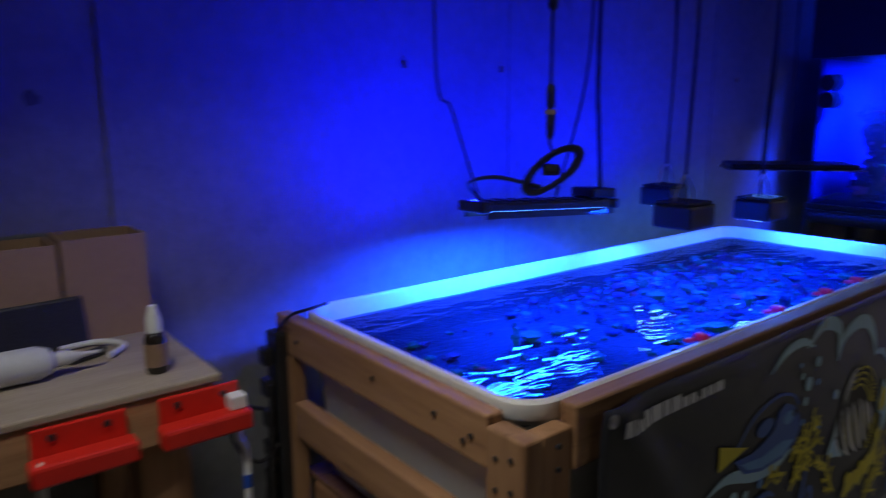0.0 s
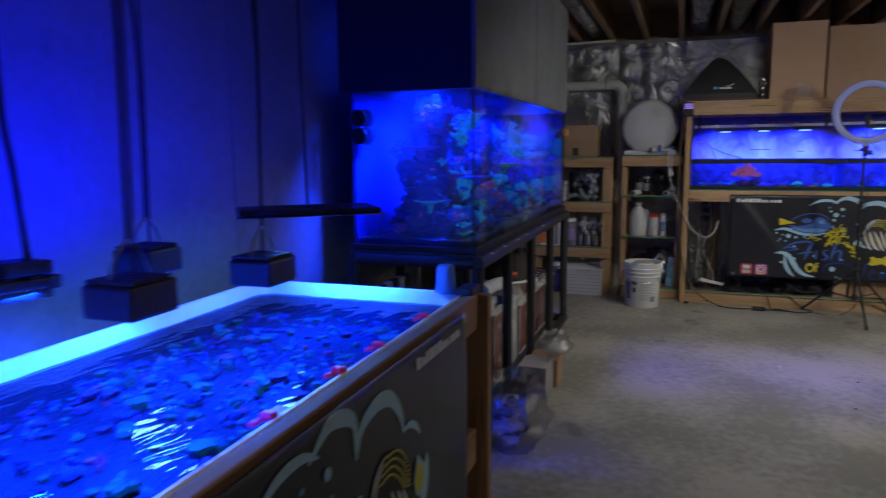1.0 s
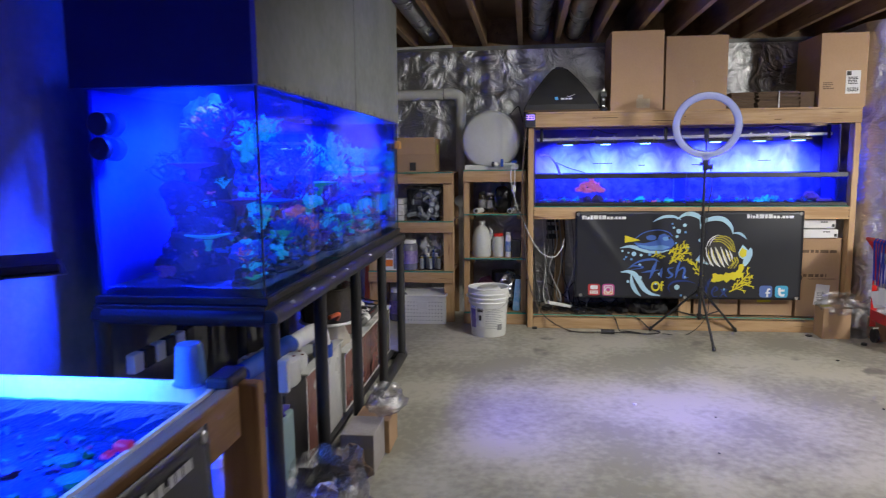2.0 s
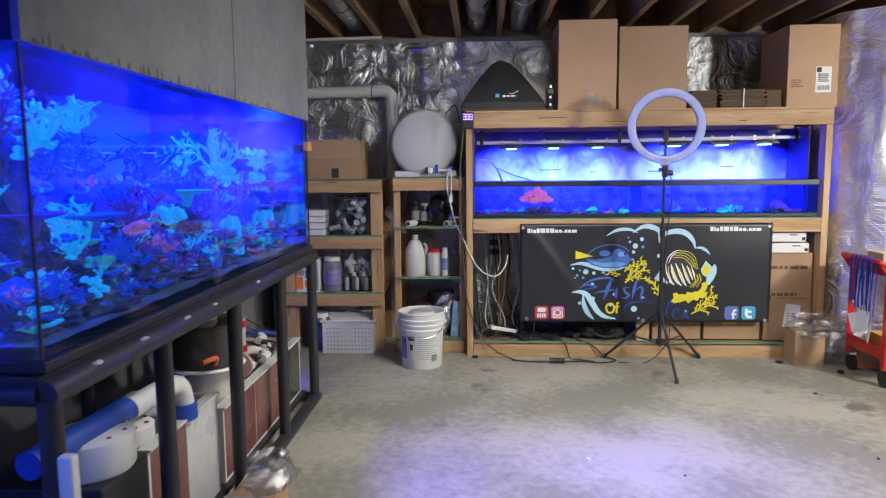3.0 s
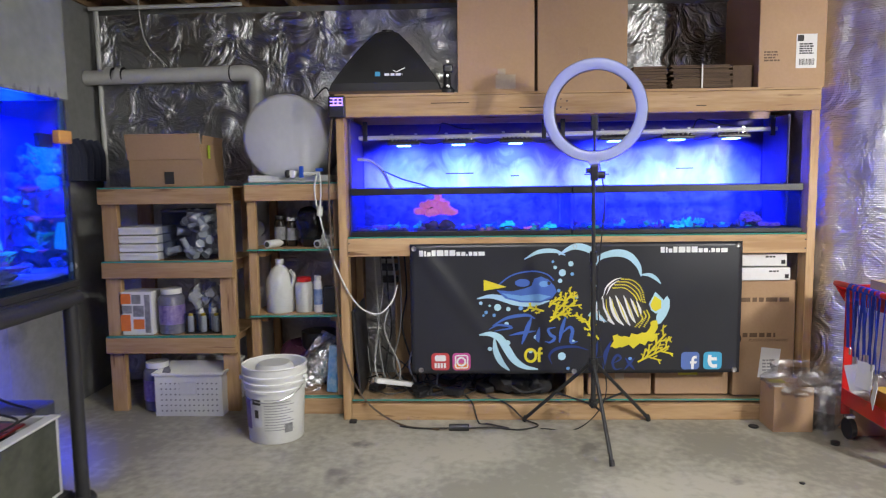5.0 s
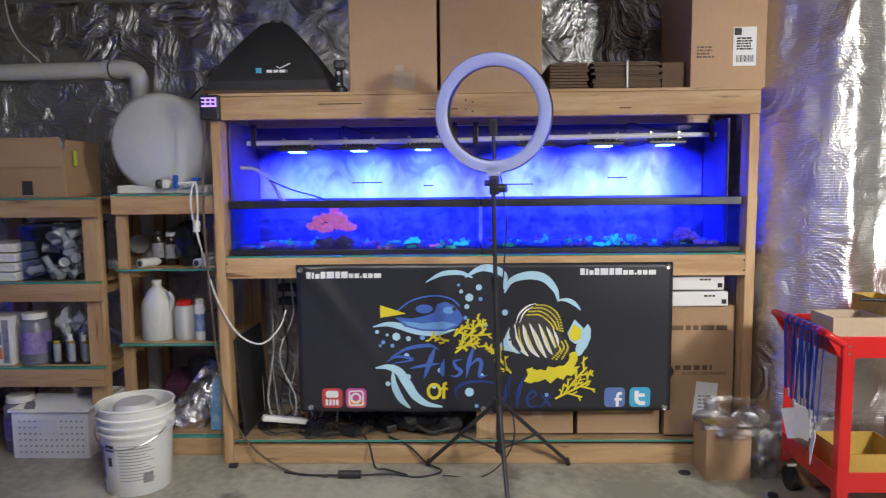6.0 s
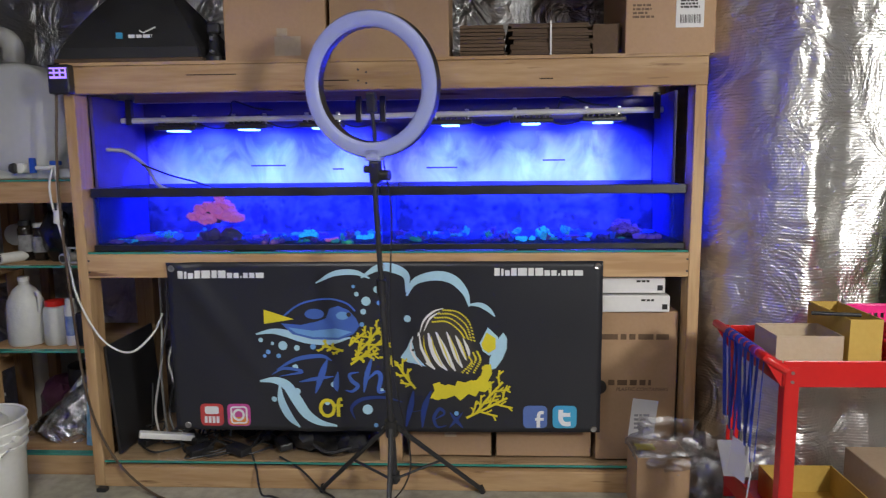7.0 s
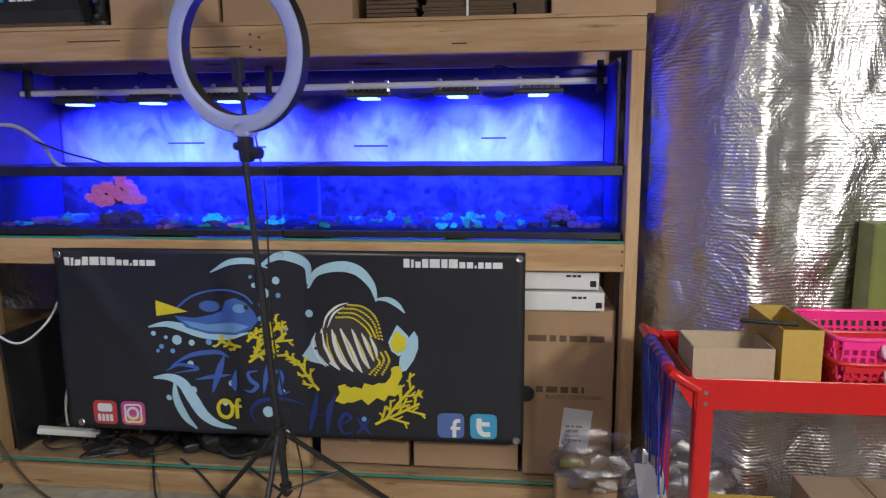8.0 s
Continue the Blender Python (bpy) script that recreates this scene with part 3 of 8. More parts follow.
def long_tank_coral(tank, y, x, kind, size, rnd):
    bm = bmesh.new()
    z = 0.986 + (0.050 if kind == "brain" and size > 0.08 else 0.0)
    if kind == "brain":
        lump = 1.25 if size > 0.08 else 1.0
        for k in range(46):
            a, q = rnd.uniform(0, 6.28), math.sqrt(rnd.random())
            blob(bm, (x + 0.6 * q * size * math.cos(a), y + 1.05 * q * size * math.sin(a), z + 0.42 * size + 0.85 * size * (1 - q * q) * rnd.uniform(0.25, 1.2)), 0.16 * size * lump, 0.2 * size * lump, 0.13 * size * lump * lump, 2, 0.7, 31)
    elif kind == "branch":
        branching(bm, (x, y, z), size, size * 1.3, 9, rnd, 0.006, 5)
    else:
        for k in range(5):
            blob(bm, (x + rnd.uniform(-1, 1) * size, y + rnd.uniform(-1, 1) * size, z + 0.25 * size), 0.5 * size, 0.5 * size, 0.35 * size, 1, 0.6, 13)
    return bm


rnd = random.Random(5)
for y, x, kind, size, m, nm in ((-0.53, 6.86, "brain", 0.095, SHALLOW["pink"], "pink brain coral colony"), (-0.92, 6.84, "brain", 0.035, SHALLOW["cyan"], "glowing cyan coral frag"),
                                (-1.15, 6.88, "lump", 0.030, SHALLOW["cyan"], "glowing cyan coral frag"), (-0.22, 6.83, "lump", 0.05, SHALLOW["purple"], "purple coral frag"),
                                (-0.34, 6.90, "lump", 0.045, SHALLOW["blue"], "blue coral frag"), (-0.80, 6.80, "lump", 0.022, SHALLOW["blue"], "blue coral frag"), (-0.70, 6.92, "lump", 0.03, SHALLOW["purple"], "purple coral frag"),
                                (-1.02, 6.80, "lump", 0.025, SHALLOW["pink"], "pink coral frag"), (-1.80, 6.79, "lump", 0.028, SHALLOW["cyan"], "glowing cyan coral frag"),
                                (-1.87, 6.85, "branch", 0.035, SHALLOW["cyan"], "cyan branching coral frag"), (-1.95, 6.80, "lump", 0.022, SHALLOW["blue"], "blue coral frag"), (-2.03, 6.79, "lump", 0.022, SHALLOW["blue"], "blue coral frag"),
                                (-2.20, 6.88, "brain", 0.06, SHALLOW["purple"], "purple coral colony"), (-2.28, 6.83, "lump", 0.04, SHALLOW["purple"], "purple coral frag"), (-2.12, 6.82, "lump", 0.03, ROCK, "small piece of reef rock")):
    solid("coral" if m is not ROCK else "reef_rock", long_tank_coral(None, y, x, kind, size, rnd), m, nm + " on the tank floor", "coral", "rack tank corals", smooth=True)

for y, x, size in ((-0.53, 6.87, 0.085), (-0.92, 6.85, 0.035), (-2.20, 6.89, 0.06)):
    bm = bmesh.new()
    for k in range(6):
        blob(bm, (x + rnd.uniform(-0.4, 0.4) * size, y + rnd.uniform(-0.8, 0.8) * size, 0.984 + rnd.uniform(0.15, 0.5 if size < 0.08 else 1.5) * size), 0.42 * size, 0.5 * size, 0.34 * size, 2, 0.8, 15)
    solid("reef_rock", bm, ROCK, "dark lump of reef rock under a coral colony", "rock", "rack tank rocks", smooth=True)
for k in range(120):
    y = -0.14 - 1.05 * rnd.random() if k % 2 else -1.28 - 1.07 * rnd.random()
    x, s, c = rnd.uniform(6.73, 7.10), rnd.uniform(0.010, 0.030), rnd.choice(("blue", "purple", "blue", "purple", "cyan", "green"))
    solid("coral", long_tank_coral(None, y, x, rnd.choice(("lump", "lump", "branch")), s, rnd), REEF[c], "small %s coral frag on the tank floor" % c, "coral", "rack tank corals", smooth=True)

rail = thing("lamp_rail", (6.95, -1.24, 1.49), "white plastic rail carrying six reef lamps", "rail")
part("rod", C((6.95, -0.115, 1.480), (6.95, -1.205, 1.484), 0.012), PVC, rail, smooth=True)
part("rod", C((6.95, -1.23, 1.488), (6.95, -2.36, 1.498), 0.012), PVC, rail, smooth=True)
for y in (-0.15, -1.12, -1.22, -2.335):
    part("strap", B(6.936, 6.964, y - 0.012, y + 0.012, 1.462, 1.568, 0.003), BLACK_PLASTIC, rail, "black hanging strap")
LED = glow("puck_led_lens", (0.16, 0.38, 1.0), 9)
for y in (-0.36, -0.658, -0.967, -1.50, -1.828, -2.118):
    z = 1.481 + 0.008 * (-y)
    puck = thing("reef_lamp", (6.95, y, z - 0.045), "small black reef lamp clipped under a white rail, lit blue", "lamp", "reef lamps in the rack")
    part("body", B(6.90, 7.00, y - 0.088, y + 0.088, z - 0.046, z - 0.026, 0.006), BLACK_PLASTIC, puck)
    for k in range(7):
        part("fin", B(6.905, 6.995, y - 0.07 + k * 0.0225, y - 0.064 + k * 0.0225, z - 0.0255, z - 0.016), BLACK_PLASTIC, puck)
    part("lens", B(6.905, 6.985, y - 0.036, y + 0.036, z - 0.053, z - 0.0465, 0.003), LED, puck, "bright blue lens")
    for s in (-0.066, 0.066):
        part("clip", B(6.944, 6.956, y + s - 0.008, y + s + 0.008, z - 0.026, z + 0.018, 0.003), CHROME, puck, "steel clip")
for y in (-0.42, -0.72, -1.02, -1.56, -1.88):
    part("lead", T(((6.96, y, 1.47), (6.99, y - 0.08, 1.445), (7.0, y - 0.16, 1.46), (6.97, y - 0.22, 1.475)), 0.004, 6), BLACK_PLASTIC, rail, "thin black lamp lead")
for y in (-0.55, -1.95):
    part("lead", T(((6.98, y - 0.2, 1.52), (7.0, y - 0.12, 1.53), (7.02, y - 0.02, 1.56), (7.05, y, 1.52), (7.06, y + 0.02, 1.50)), 0.004, 6), BLACK_PLASTIC, rail, "thin black lamp lead")
solid("air_hose", T(((6.78, -0.13, 1.36), (6.80, -0.20, 1.35), (6.84, -0.26, 1.29), (6.86, -0.29, 1.22), (6.88, -0.33, 1.19)), 0.008, 8), mat("grey_hose", (0.35, 0.36, 0.38)), "grey hose bending down into the long tank", "hose", smooth=True)
solid("probe_lead", T(((6.80, -0.26, 1.30), (6.83, -0.36, 1.255), (6.85, -0.46, 1.225), (6.88, -0.55, 1.19)), 0.004, 6), BLACK_PLASTIC, "black probe lead drooping into the long tank", "cable", smooth=True)
for y, w in ((-0.66, 0.16), (-0.98, 0.05), (-1.45, 0.14), (-1.95, 0.10)):
    solid("panel_knot", B(7.1865, 7.1878, y - w / 2, y + w / 2, 1.275 + 0.02 * math.sin(9 * y), 1.282 + 0.02 * math.sin(9 * y)), mat("dark_split", (0.05, 0.03, 0.015)), "dark split in the lining panel", "split", kind="structure")

# ---- shallow coral tub on its timber stand ----
TX0, TX1, TY0, TY1, TZ = 0.658, 2.655, 0.615, 1.40, 0.850


def ring(x0, x1, y0, y1, r, n=7):
    pts = []
    for cx, cy, a0 in ((x1 - r, y1 - r, 0), (x0 + r, y1 - r, 90), (x0 + r, y0 + r, 180), (x1 - r, y0 + r, 270)):
        for k in range(n):
            a = radians(a0 + 90 * k / (n - 1))
            pts.append((cx + r * math.cos(a), cy + r * math.sin(a)))
    return pts


def loft(bm, levels):
    """Skin rounded rectangles (inset, z, corner radius) one over another."""
    rows = []
    for inset, z, r in levels:
        rows.append([bm.verts.new((x, y, z)) for x, y in ring(TX0 + inset, TX1 - inset, TY0 + inset, TY1 - inset, r)])
    for a, b in zip(rows, rows[1:]):
        for k in range(len(a)):
            bm.faces.new((a[k], a[(k + 1) % len(a)], b[(k + 1) % len(b)], b[k]))
    return rows


tub = thing("coral_tub", (1.66, 1.0, 0.40), "white moulded plastic tub full of rippling blue-lit water", "aquarium")
bm = bmesh.new()
rows = loft(bm, ((0.06, 0.42, 0.06), (0.035, 0.44, 0.07), (0.012, 0.80, 0.075), (0.004, 0.812, 0.075), (0.0, 0.820, 0.075), (0.0, TZ - 0.004, 0.075), (0.004, TZ, 0.075), (0.013, TZ, 0.070), (0.018, TZ - 0.006, 0.066), (0.021, 0.800, 0.064)))
bm.faces.new(list(reversed(rows[0])))
part("shell", bm, TUB_WHITE, tub, smooth=True)
# the white wall is coloured dark below water to hold down the lamps' light
bm = bmesh.new()
loft(bm, ((0.0212, 0.7995, 0.064), (0.050, 0.476, 0.05)))
part("inner_wall", bm, mat("dark_tub_wall", (0.04, 0.045, 0.05), (0.02, 0.022, 0.03), 0.7, scale=6, fine=50, bump=0.1), tub, "dark-coloured inner wall below the water", smooth=True)


def tub_water(u, v):
    x, y = TX0 + 0.024 + (TX1 - TX0 - 0.048) * u, TY0 + 0.024 + (TY1 - TY0 - 0.048) * v
    return (x, y, 0.806 + 0.0022 * noise.noise(Vector((x * 9, y * 22, 0))) + 0.0012 * noise.noise(Vector((x * 25, y * 50, 3))))


w = part("water", sheet(bmesh.new(), tub_water, 260, 150), water("tub_water", (0.16, 0.25, 0.34), 40.0, 1.0, 0.009), tub, "rippled water surface", smooth=True)
w.visible_shadow = False
# floor coloured near black, so the strong lamps leave the water dark
part("liner", B(TX0 + 0.05, TX1 - 0.05, TY0 + 0.05, TY1 - 0.05, 0.742, 0.752), mat("dark_liner", (0.005, 0.005, 0.007), (0.002, 0.002, 0.003), 0.8, scale=9, fine=60, bump=0.3, c3=(0.014, 0.010, 0.018), spots=0.05), tub, "near-black floor of the tub")

stand = thing("tub_stand", (1.66, 1.0, 0), "heavy timber stand of bolted beams round a white tub", "stand")
FX, FY = wood("x", "fir"), wood("y", "fir")
FZ = wood("z", "fir")
part("top_rail", B(0.735, 2.63, 0.576, 0.614, 0.735, 0.849, 0.005), FX, stand)
part("top_rail", B(0.735, 2.63, 1.402, 1.440, 0.680, 0.818, 0.005), FX, stand)
part("end_rail", B(0.618, 0.656, 0.662, 1.440, 0.742, 0.836, 0.005), FY, stand)
part("end_rail", B(2.658, 2.696, 0.640, 1.440, 0.735, 0.818, 0.005), FY, stand)
for x0, x1, y0, y1 in ((0.613, 0.655, 0.572, 0.660), (0.613, 0.655, 1.36, 1.45), (2.66, 2.70, 0.548, 0.638), (2.66, 2.70, 1.36, 1.45), (1.62, 1.66, 0.625, 0.70)):
    part("post", B(x0, x1, y0, y1, 0, 0.740 if x0 < 2 and y0 > 1 else (0.822 if x0 < 2 else 0.842), 0.005), FZ, stand)
part("inner_post", B(0.662, 0.732, 0.580, 0.617, 0, 0.816, 0.004), FZ, stand)
part("lower_rail", B(0.618, 0.656, 0.662, 1.36, 0.535, 0.625, 0.005), FY, stand)
part("lower_rail", B(0.6625, 0.70, 0.662, 1.36, 0.30, 0.40, 0.005), FY, stand)
part("lower_rail", B(0.735, 2.63, 0.580, 0.617, 0.28, 0.40, 0.005), FX, stand)
part("lower_rail", B(0.735, 2.63, 1.402, 1.440, 0.32, 0.41, 0.005), FX, stand)
part("deck", B(0.665, 2.655, 0.62, 1.40, 0.405, 0.420), FX, stand)
for y in (0.70, 0.72, 0.80, 1.0, 1.33):
    part("screw", C((0.614, y, 0.782 + 0.02 * math.sin(y * 40)), (0.6195, y, 0.782 + 0.02 * math.sin(y * 40)), 0.0055, seg=8), BLACK_STEEL, stand)
for z in (0.73, 0.785, 0.66, 0.60):
    part("screw", C((0.610, 0.60, z), (0.614, 0.60, z), 0.005, seg=8), BLACK_STEEL, stand)
    part("screw", C((0.610, 0.635, z - 0.01), (0.614, 0.635, z - 0.01), 0.005, seg=8), BLACK_STEEL, stand)
for z in (0.75, 0.79):
    part("screw", C((0.698, 0.576, z), (0.698, 0.5805, z), 0.005, seg=8), BLACK_STEEL, stand)

# ---- tall display tank on a steel stand, under a boarded hood ----
DX0, DX1, DY0, DY1, DZ0, DZ1 = 3.39, 5.745, 0.812, 1.39, 0.878, 1.562
dstand = thing("tank_stand", (4.57, 1.1, 0), "black tubular steel stand under a tall reef tank", "stand")
part("front_tube", C((3.345, 0.785, 0.822), (5.70, 0.785, 0.822), 0.030, seg=18), BLACK_STEEL, dstand, smooth=True)
part("front_tube", C((3.345, 0.785, 0.035), (5.70, 0.785, 0.035), 0.030, seg=18), BLACK_STEEL, dstand, smooth=True)
part("back_tube", C((3.345, 1.37, 0.822), (5.70, 1.37, 0.822), 0.030, seg=18), BLACK_STEEL, dstand, smooth=True)
part("back_tube", C((3.345, 1.37, 0.035), (5.70, 1.37, 0.035), 0.030, seg=18), BLACK_STEEL, dstand, smooth=True)
for x in (3.36, 3.89, 4.47, 5.07, 5.655):
    part("post", C((x, 0.785, 0.03), (x, 0.785, 0.81), 0.026, seg=16), BLACK_STEEL, dstand, smooth=True)
    part("post", C((x, 1.37, 0.03), (x, 1.37, 0.81), 0.026, seg=16), BLACK_STEEL, dstand, smooth=True)
for x in (3.36, 5.675):
    for z in (0.822, 0.035):
        part("end_tube", C((x, 0.80, z), (x, 1.36, z), 0.028, seg=16), BLACK_STEEL, dstand, smooth=True)
part("deck", B(3.35, 5.74, 0.80, 1.39, 0.846, 0.858), BLACK_STEEL, dstand)
for x in (3.52, 3.75, 4.02, 4.24, 4.70):
    part("salt_crust", blob(bmesh.new(), (x, 0.765, 0.845), 0.022, 0.010, 0.006, 1, 0.5, 9), mat("dried_salt", (0.55, 0.55, 0.55), None, 0.9, scale=20), dstand, "white crust of dried salt")

dtank = thing("display_tank", (4.57, 1.1, 0.858), "tall glass reef tank with rock and glowing corals", "aquarium")
END_MIRROR = mat("inner_mirror_pane", (0.62, 0.70, 0.80), (0.55, 0.63, 0.75), 0.06, metal=1.0, rvar=0.03, bump=0.0)
part("bottom_frame", B(3.375, 5.755, 0.798, 1.40, 0.859, 0.884, 0.003), BLACK_PLASTIC, dtank)
for nm, a in (("front_pane", (DX0, DX1, DY0, DY0 + 0.015)), ("end_pane", (DX0, DX0 + 0.015, DY0 + 0.016, DY1)), ("end_pane", (DX1 - 0.015, DX1, DY0 + 0.016, DY1))):
    p = part(nm, B(*a, 0.885, DZ1), END_MIRROR if a[0] > 5 else REEF_GLASS, dtank)
    p.visible_shadow = False
part("back_pane", B(DX0 + 0.016, DX1 - 0.016, DY1 - 0.012, DY1, 0.885, DZ1), mat("blue_back_panel", (0.05, 0.09, 0.60), (0.03, 0.05, 0.42), 0.6, scale=1.5, fine=30, bump=0.05), dtank, "blue back panel")
part("overflow_box", B(4.15, 4.85, 1.25, 1.375, 0.90, 1.55, 0.004), mat("dark_blue_acrylic", (0.03, 0.05, 0.30), (0.02, 0.03, 0.20), 0.4, scale=4, fine=40), dtank)
for x in (DX0 - 0.002, DX1 + 0.002):
    part("corner_seal", B(x - 0.003, x + 0.003, DY0 - 0.002, DY0 + 0.004, 0.885, DZ1), BLACK_PLASTIC, dtank)
w = part("water_surface", sheet(bmesh.new(), lambda u, v: (DX0 + 0.02 + (DX1 - DX0 - 0.04) * u, DY0 + 0.02 + (DY1 - DY0 - 0.04) * v, 1.545), 2, 2), water("tank_water", (0.80, 0.88, 1.0)), dtank)
w.visible_shadow = False
part("sand_bed", sheet(bmesh.new(), lambda u, v: (DX0 + 0.018 + (DX1 - DX0 - 0.036) * u, DY0 + 0.017 + (DY1 - DY0 - 0.034) * v, 0.910 + 0.012 * noise.noise(Vector((u * 14, v * 5, 1)))), 60, 16), SAND, dtank, smooth=True)

hood = thing("tank_hood", (4.57, 1.1, 1.565), "grey cement-board hood closing the space above a tall tank", "hood")
bm = B(DX0 - 0.012, DX1 + 0.01, 0.800, 0.818, 1.566, 2.299)
hf = part("front_board", bm, CEMENT_BOARD, hood, "stained grey cement board")
part("end_board", B(DX0 - 0.012, DX0 + 0.004, 0.8185, 1.435, 1.566, 2.299), HOOD_SIDE, hood, "dark end board")
part("end_board", B(DX1 - 0.006, DX1 + 0.010, 0.8185, 1.435, 1.566, 2.299), CEMENT_BOARD, hood)
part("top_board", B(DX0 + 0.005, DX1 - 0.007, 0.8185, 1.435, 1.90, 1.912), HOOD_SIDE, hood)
bm = bmesh.new()
box(bm, 4.628, 4.632, 0.7985, 0.801, 1.57, 2.295)
part("board_joint", bm, mat("dark_joint", (0.10, 0.105, 0.10), None, 0.9), hood)
rnd = random.Random(8)
x = DX0 + 0.02
STAIN = mat("damp_stain", (0.075, 0.08, 0.075), (0.12, 0.125, 0.12), 0.9, scale=9)
while x < DX1 - 0.05:            # water stains creeping up from the lower edge
    h, wd = rnd.uniform(0.006, 0.035) * (2.6 if 4.48 < x < 4.62 else 1), rnd.uniform(0.008, 0.03)
    bm = bmesh.new()
    vs = [bm.verts.new((x + wd * a, 0.7992, 1.567 + h * b)) for a, b in ((0, 0), (1, 0), (0.8, 0.5), (0.55, 1), (0.2, 0.6))]
    bm.faces.new(vs)
    part("damp_stain", bm, STAIN, hood)
    x += wd + rnd.uniform(0.0, 0.05)
for lx in (3.70, 4.57, 5.44):
    lamp = thing("hood_lamp", (lx, 1.1, 1.74), "slim black reef lamp hung inside the hood", "lamp", "hood lamps")
    part("body", B(lx - 0.29, lx + 0.29, 0.86, 1.08, 1.745, 1.78, 0.006), BLACK_PLASTIC, lamp)
    part("hanger", B(lx - 0.01, lx + 0.01, 0.96, 0.98, 1.78, 1.90), BLACK_STEEL, lamp)

spot = thing("hood_lamp", (4.78, 1.15, 1.72), "long black reef lamp tipped towards the room", "lamp", "hood lamps")
part("body", B(4.37, 5.19, 1.10, 1.20, 1.712, 1.742, 0.006), BLACK_PLASTIC, spot)
part("hanger", B(4.77, 4.79, 1.14, 1.16, 1.743, 1.90), BLACK_STEEL, spot)

# reef rock and corals
rnd = random.Random(21)
ROCKS = ((3.70, 1.10, 0.22, 0.20, 0.20), (3.66, 1.12, 0.17, 0.14, 0.60), (3.62, 1.15, 0.20, 0.14, 0.34), (4.02, 1.12, 0.26, 0.15, 0.16), (4.35, 1.10, 0.24, 0.15, 0.22), (4.66, 1.12, 0.26, 0.14, 0.24),
         (4.98, 1.10, 0.20, 0.14, 0.27), (5.28, 1.14, 0.15, 0.12, 0.18), (5.50, 1.12, 0.13, 0.12, 0.36), (5.36, 1.20, 0.14, 0.10, 0.46), (5.10, 1.20, 0.16, 0.10, 0.40), (4.20, 1.16, 0.16, 0.09, 0.34),
         (3.56, 0.93, 0.14, 0.07, 0.10), (3.84, 0.92, 0.16, 0.07, 0.12), (4.14, 0.93, 0.17, 0.07, 0.14), (4.44, 0.92, 0.16, 0.07, 0.10), (4.74, 0.93, 0.15, 0.07, 0.13), (5.12, 0.94, 0.14, 0.07, 0.11), (5.40, 0.93, 0.14, 0.07, 0.10), (3.85, 1.17, 0.16, 0.10, 0.43), (4.52, 1.18, 0.16, 0.10, 0.36))
for x, y, sx, sy, h in ROCKS:
    bm = bmesh.new()
    n = 5
    for k in range(n):
        zz = 0.91 + h * (k + 0.35) / n
        f = 1.0 - 0.55 * k / n
        blob(bm, (x + rnd.uniform(-0.25, 0.25) * sx, y + rnd.uniform(-0.2, 0.2) * sy, zz), sx * f * 0.75, sy * f * 0.8, h / n * 1.1, 3, 0.75, 5)
    solid("reef_rock", bm, ROCK, "rough purple-crusted reef rock on the sand", "rock", "reef rocks", smooth=True)


def tall_coral(kind, x, y, z, s, rnd):
    bm = bmesh.new()
    if kind == "branch":
        branching(bm, (x, y, z), s, s * 1.05, 15, rnd, 0.045 * s, 5, 2)
        for k in range(14):
            a = rnd.uniform(0, 6.28)
            blob(bm, (x + 0.5 * s * math.cos(a) * rnd.random(), y + 0.45 * s * math.sin(a) * rnd.random(), z + 0.35 * s * rnd.random()), 0.12 * s, 0.12 * s, 0.10 * s, 1, 0.6, 25)
    elif kind == "lump":
        for k in range(20):
            a = rnd.uniform(0, 6.28)
            blob(bm, (x + 0.6 * s * math.cos(a) * rnd.random(), y + 0.5 * s * math.sin(a) * rnd.random(), z + 0.5 * s * rnd.random()), 0.22 * s, 0.21 * s, 0.18 * s, 2, 0.7, 30)
    elif kind == "leather":
        for k in range(16):
            a, lean = rnd.uniform(0, 6.28), rnd.uniform(0.4, 1)
            tube(bm, ((x, y, z), (x + 0.4 * s * lean * math.cos(a), y + 0.35 * s * lean * math.sin(a), z + 0.9 * s), (x + s * 0.62 * lean * math.cos(a), y + 0.5 * s * lean * math.sin(a), z + 0.55 * s), (x + s * 0.72 * lean * math.cos(a), y + 0.55 * s * lean * math.sin(a), z + 0.05 * s)), 0.085 * s, 6, True, 4)
    else:
        cyl(bm, (x, y, z - 0.04), (x, y, z), 0.15 * s, 0.3 * s, 8)
        lathe(bm, (x, y, z), ((0.10 * s, 0.0), (0.9 * s, 0.18 * s), (1.0 * s, 0.24 * s), (0.85 * s, 0.26 * s), (0.05 * s, 0.16 * s)), 14)
    return bm


def fit_in(x, y, s):
    return min(max(x, DX0 + 0.05 + s), DX1 - 0.05 - s), min(max(y, DY0 + 0.04 + s), DY1 - 0.15)


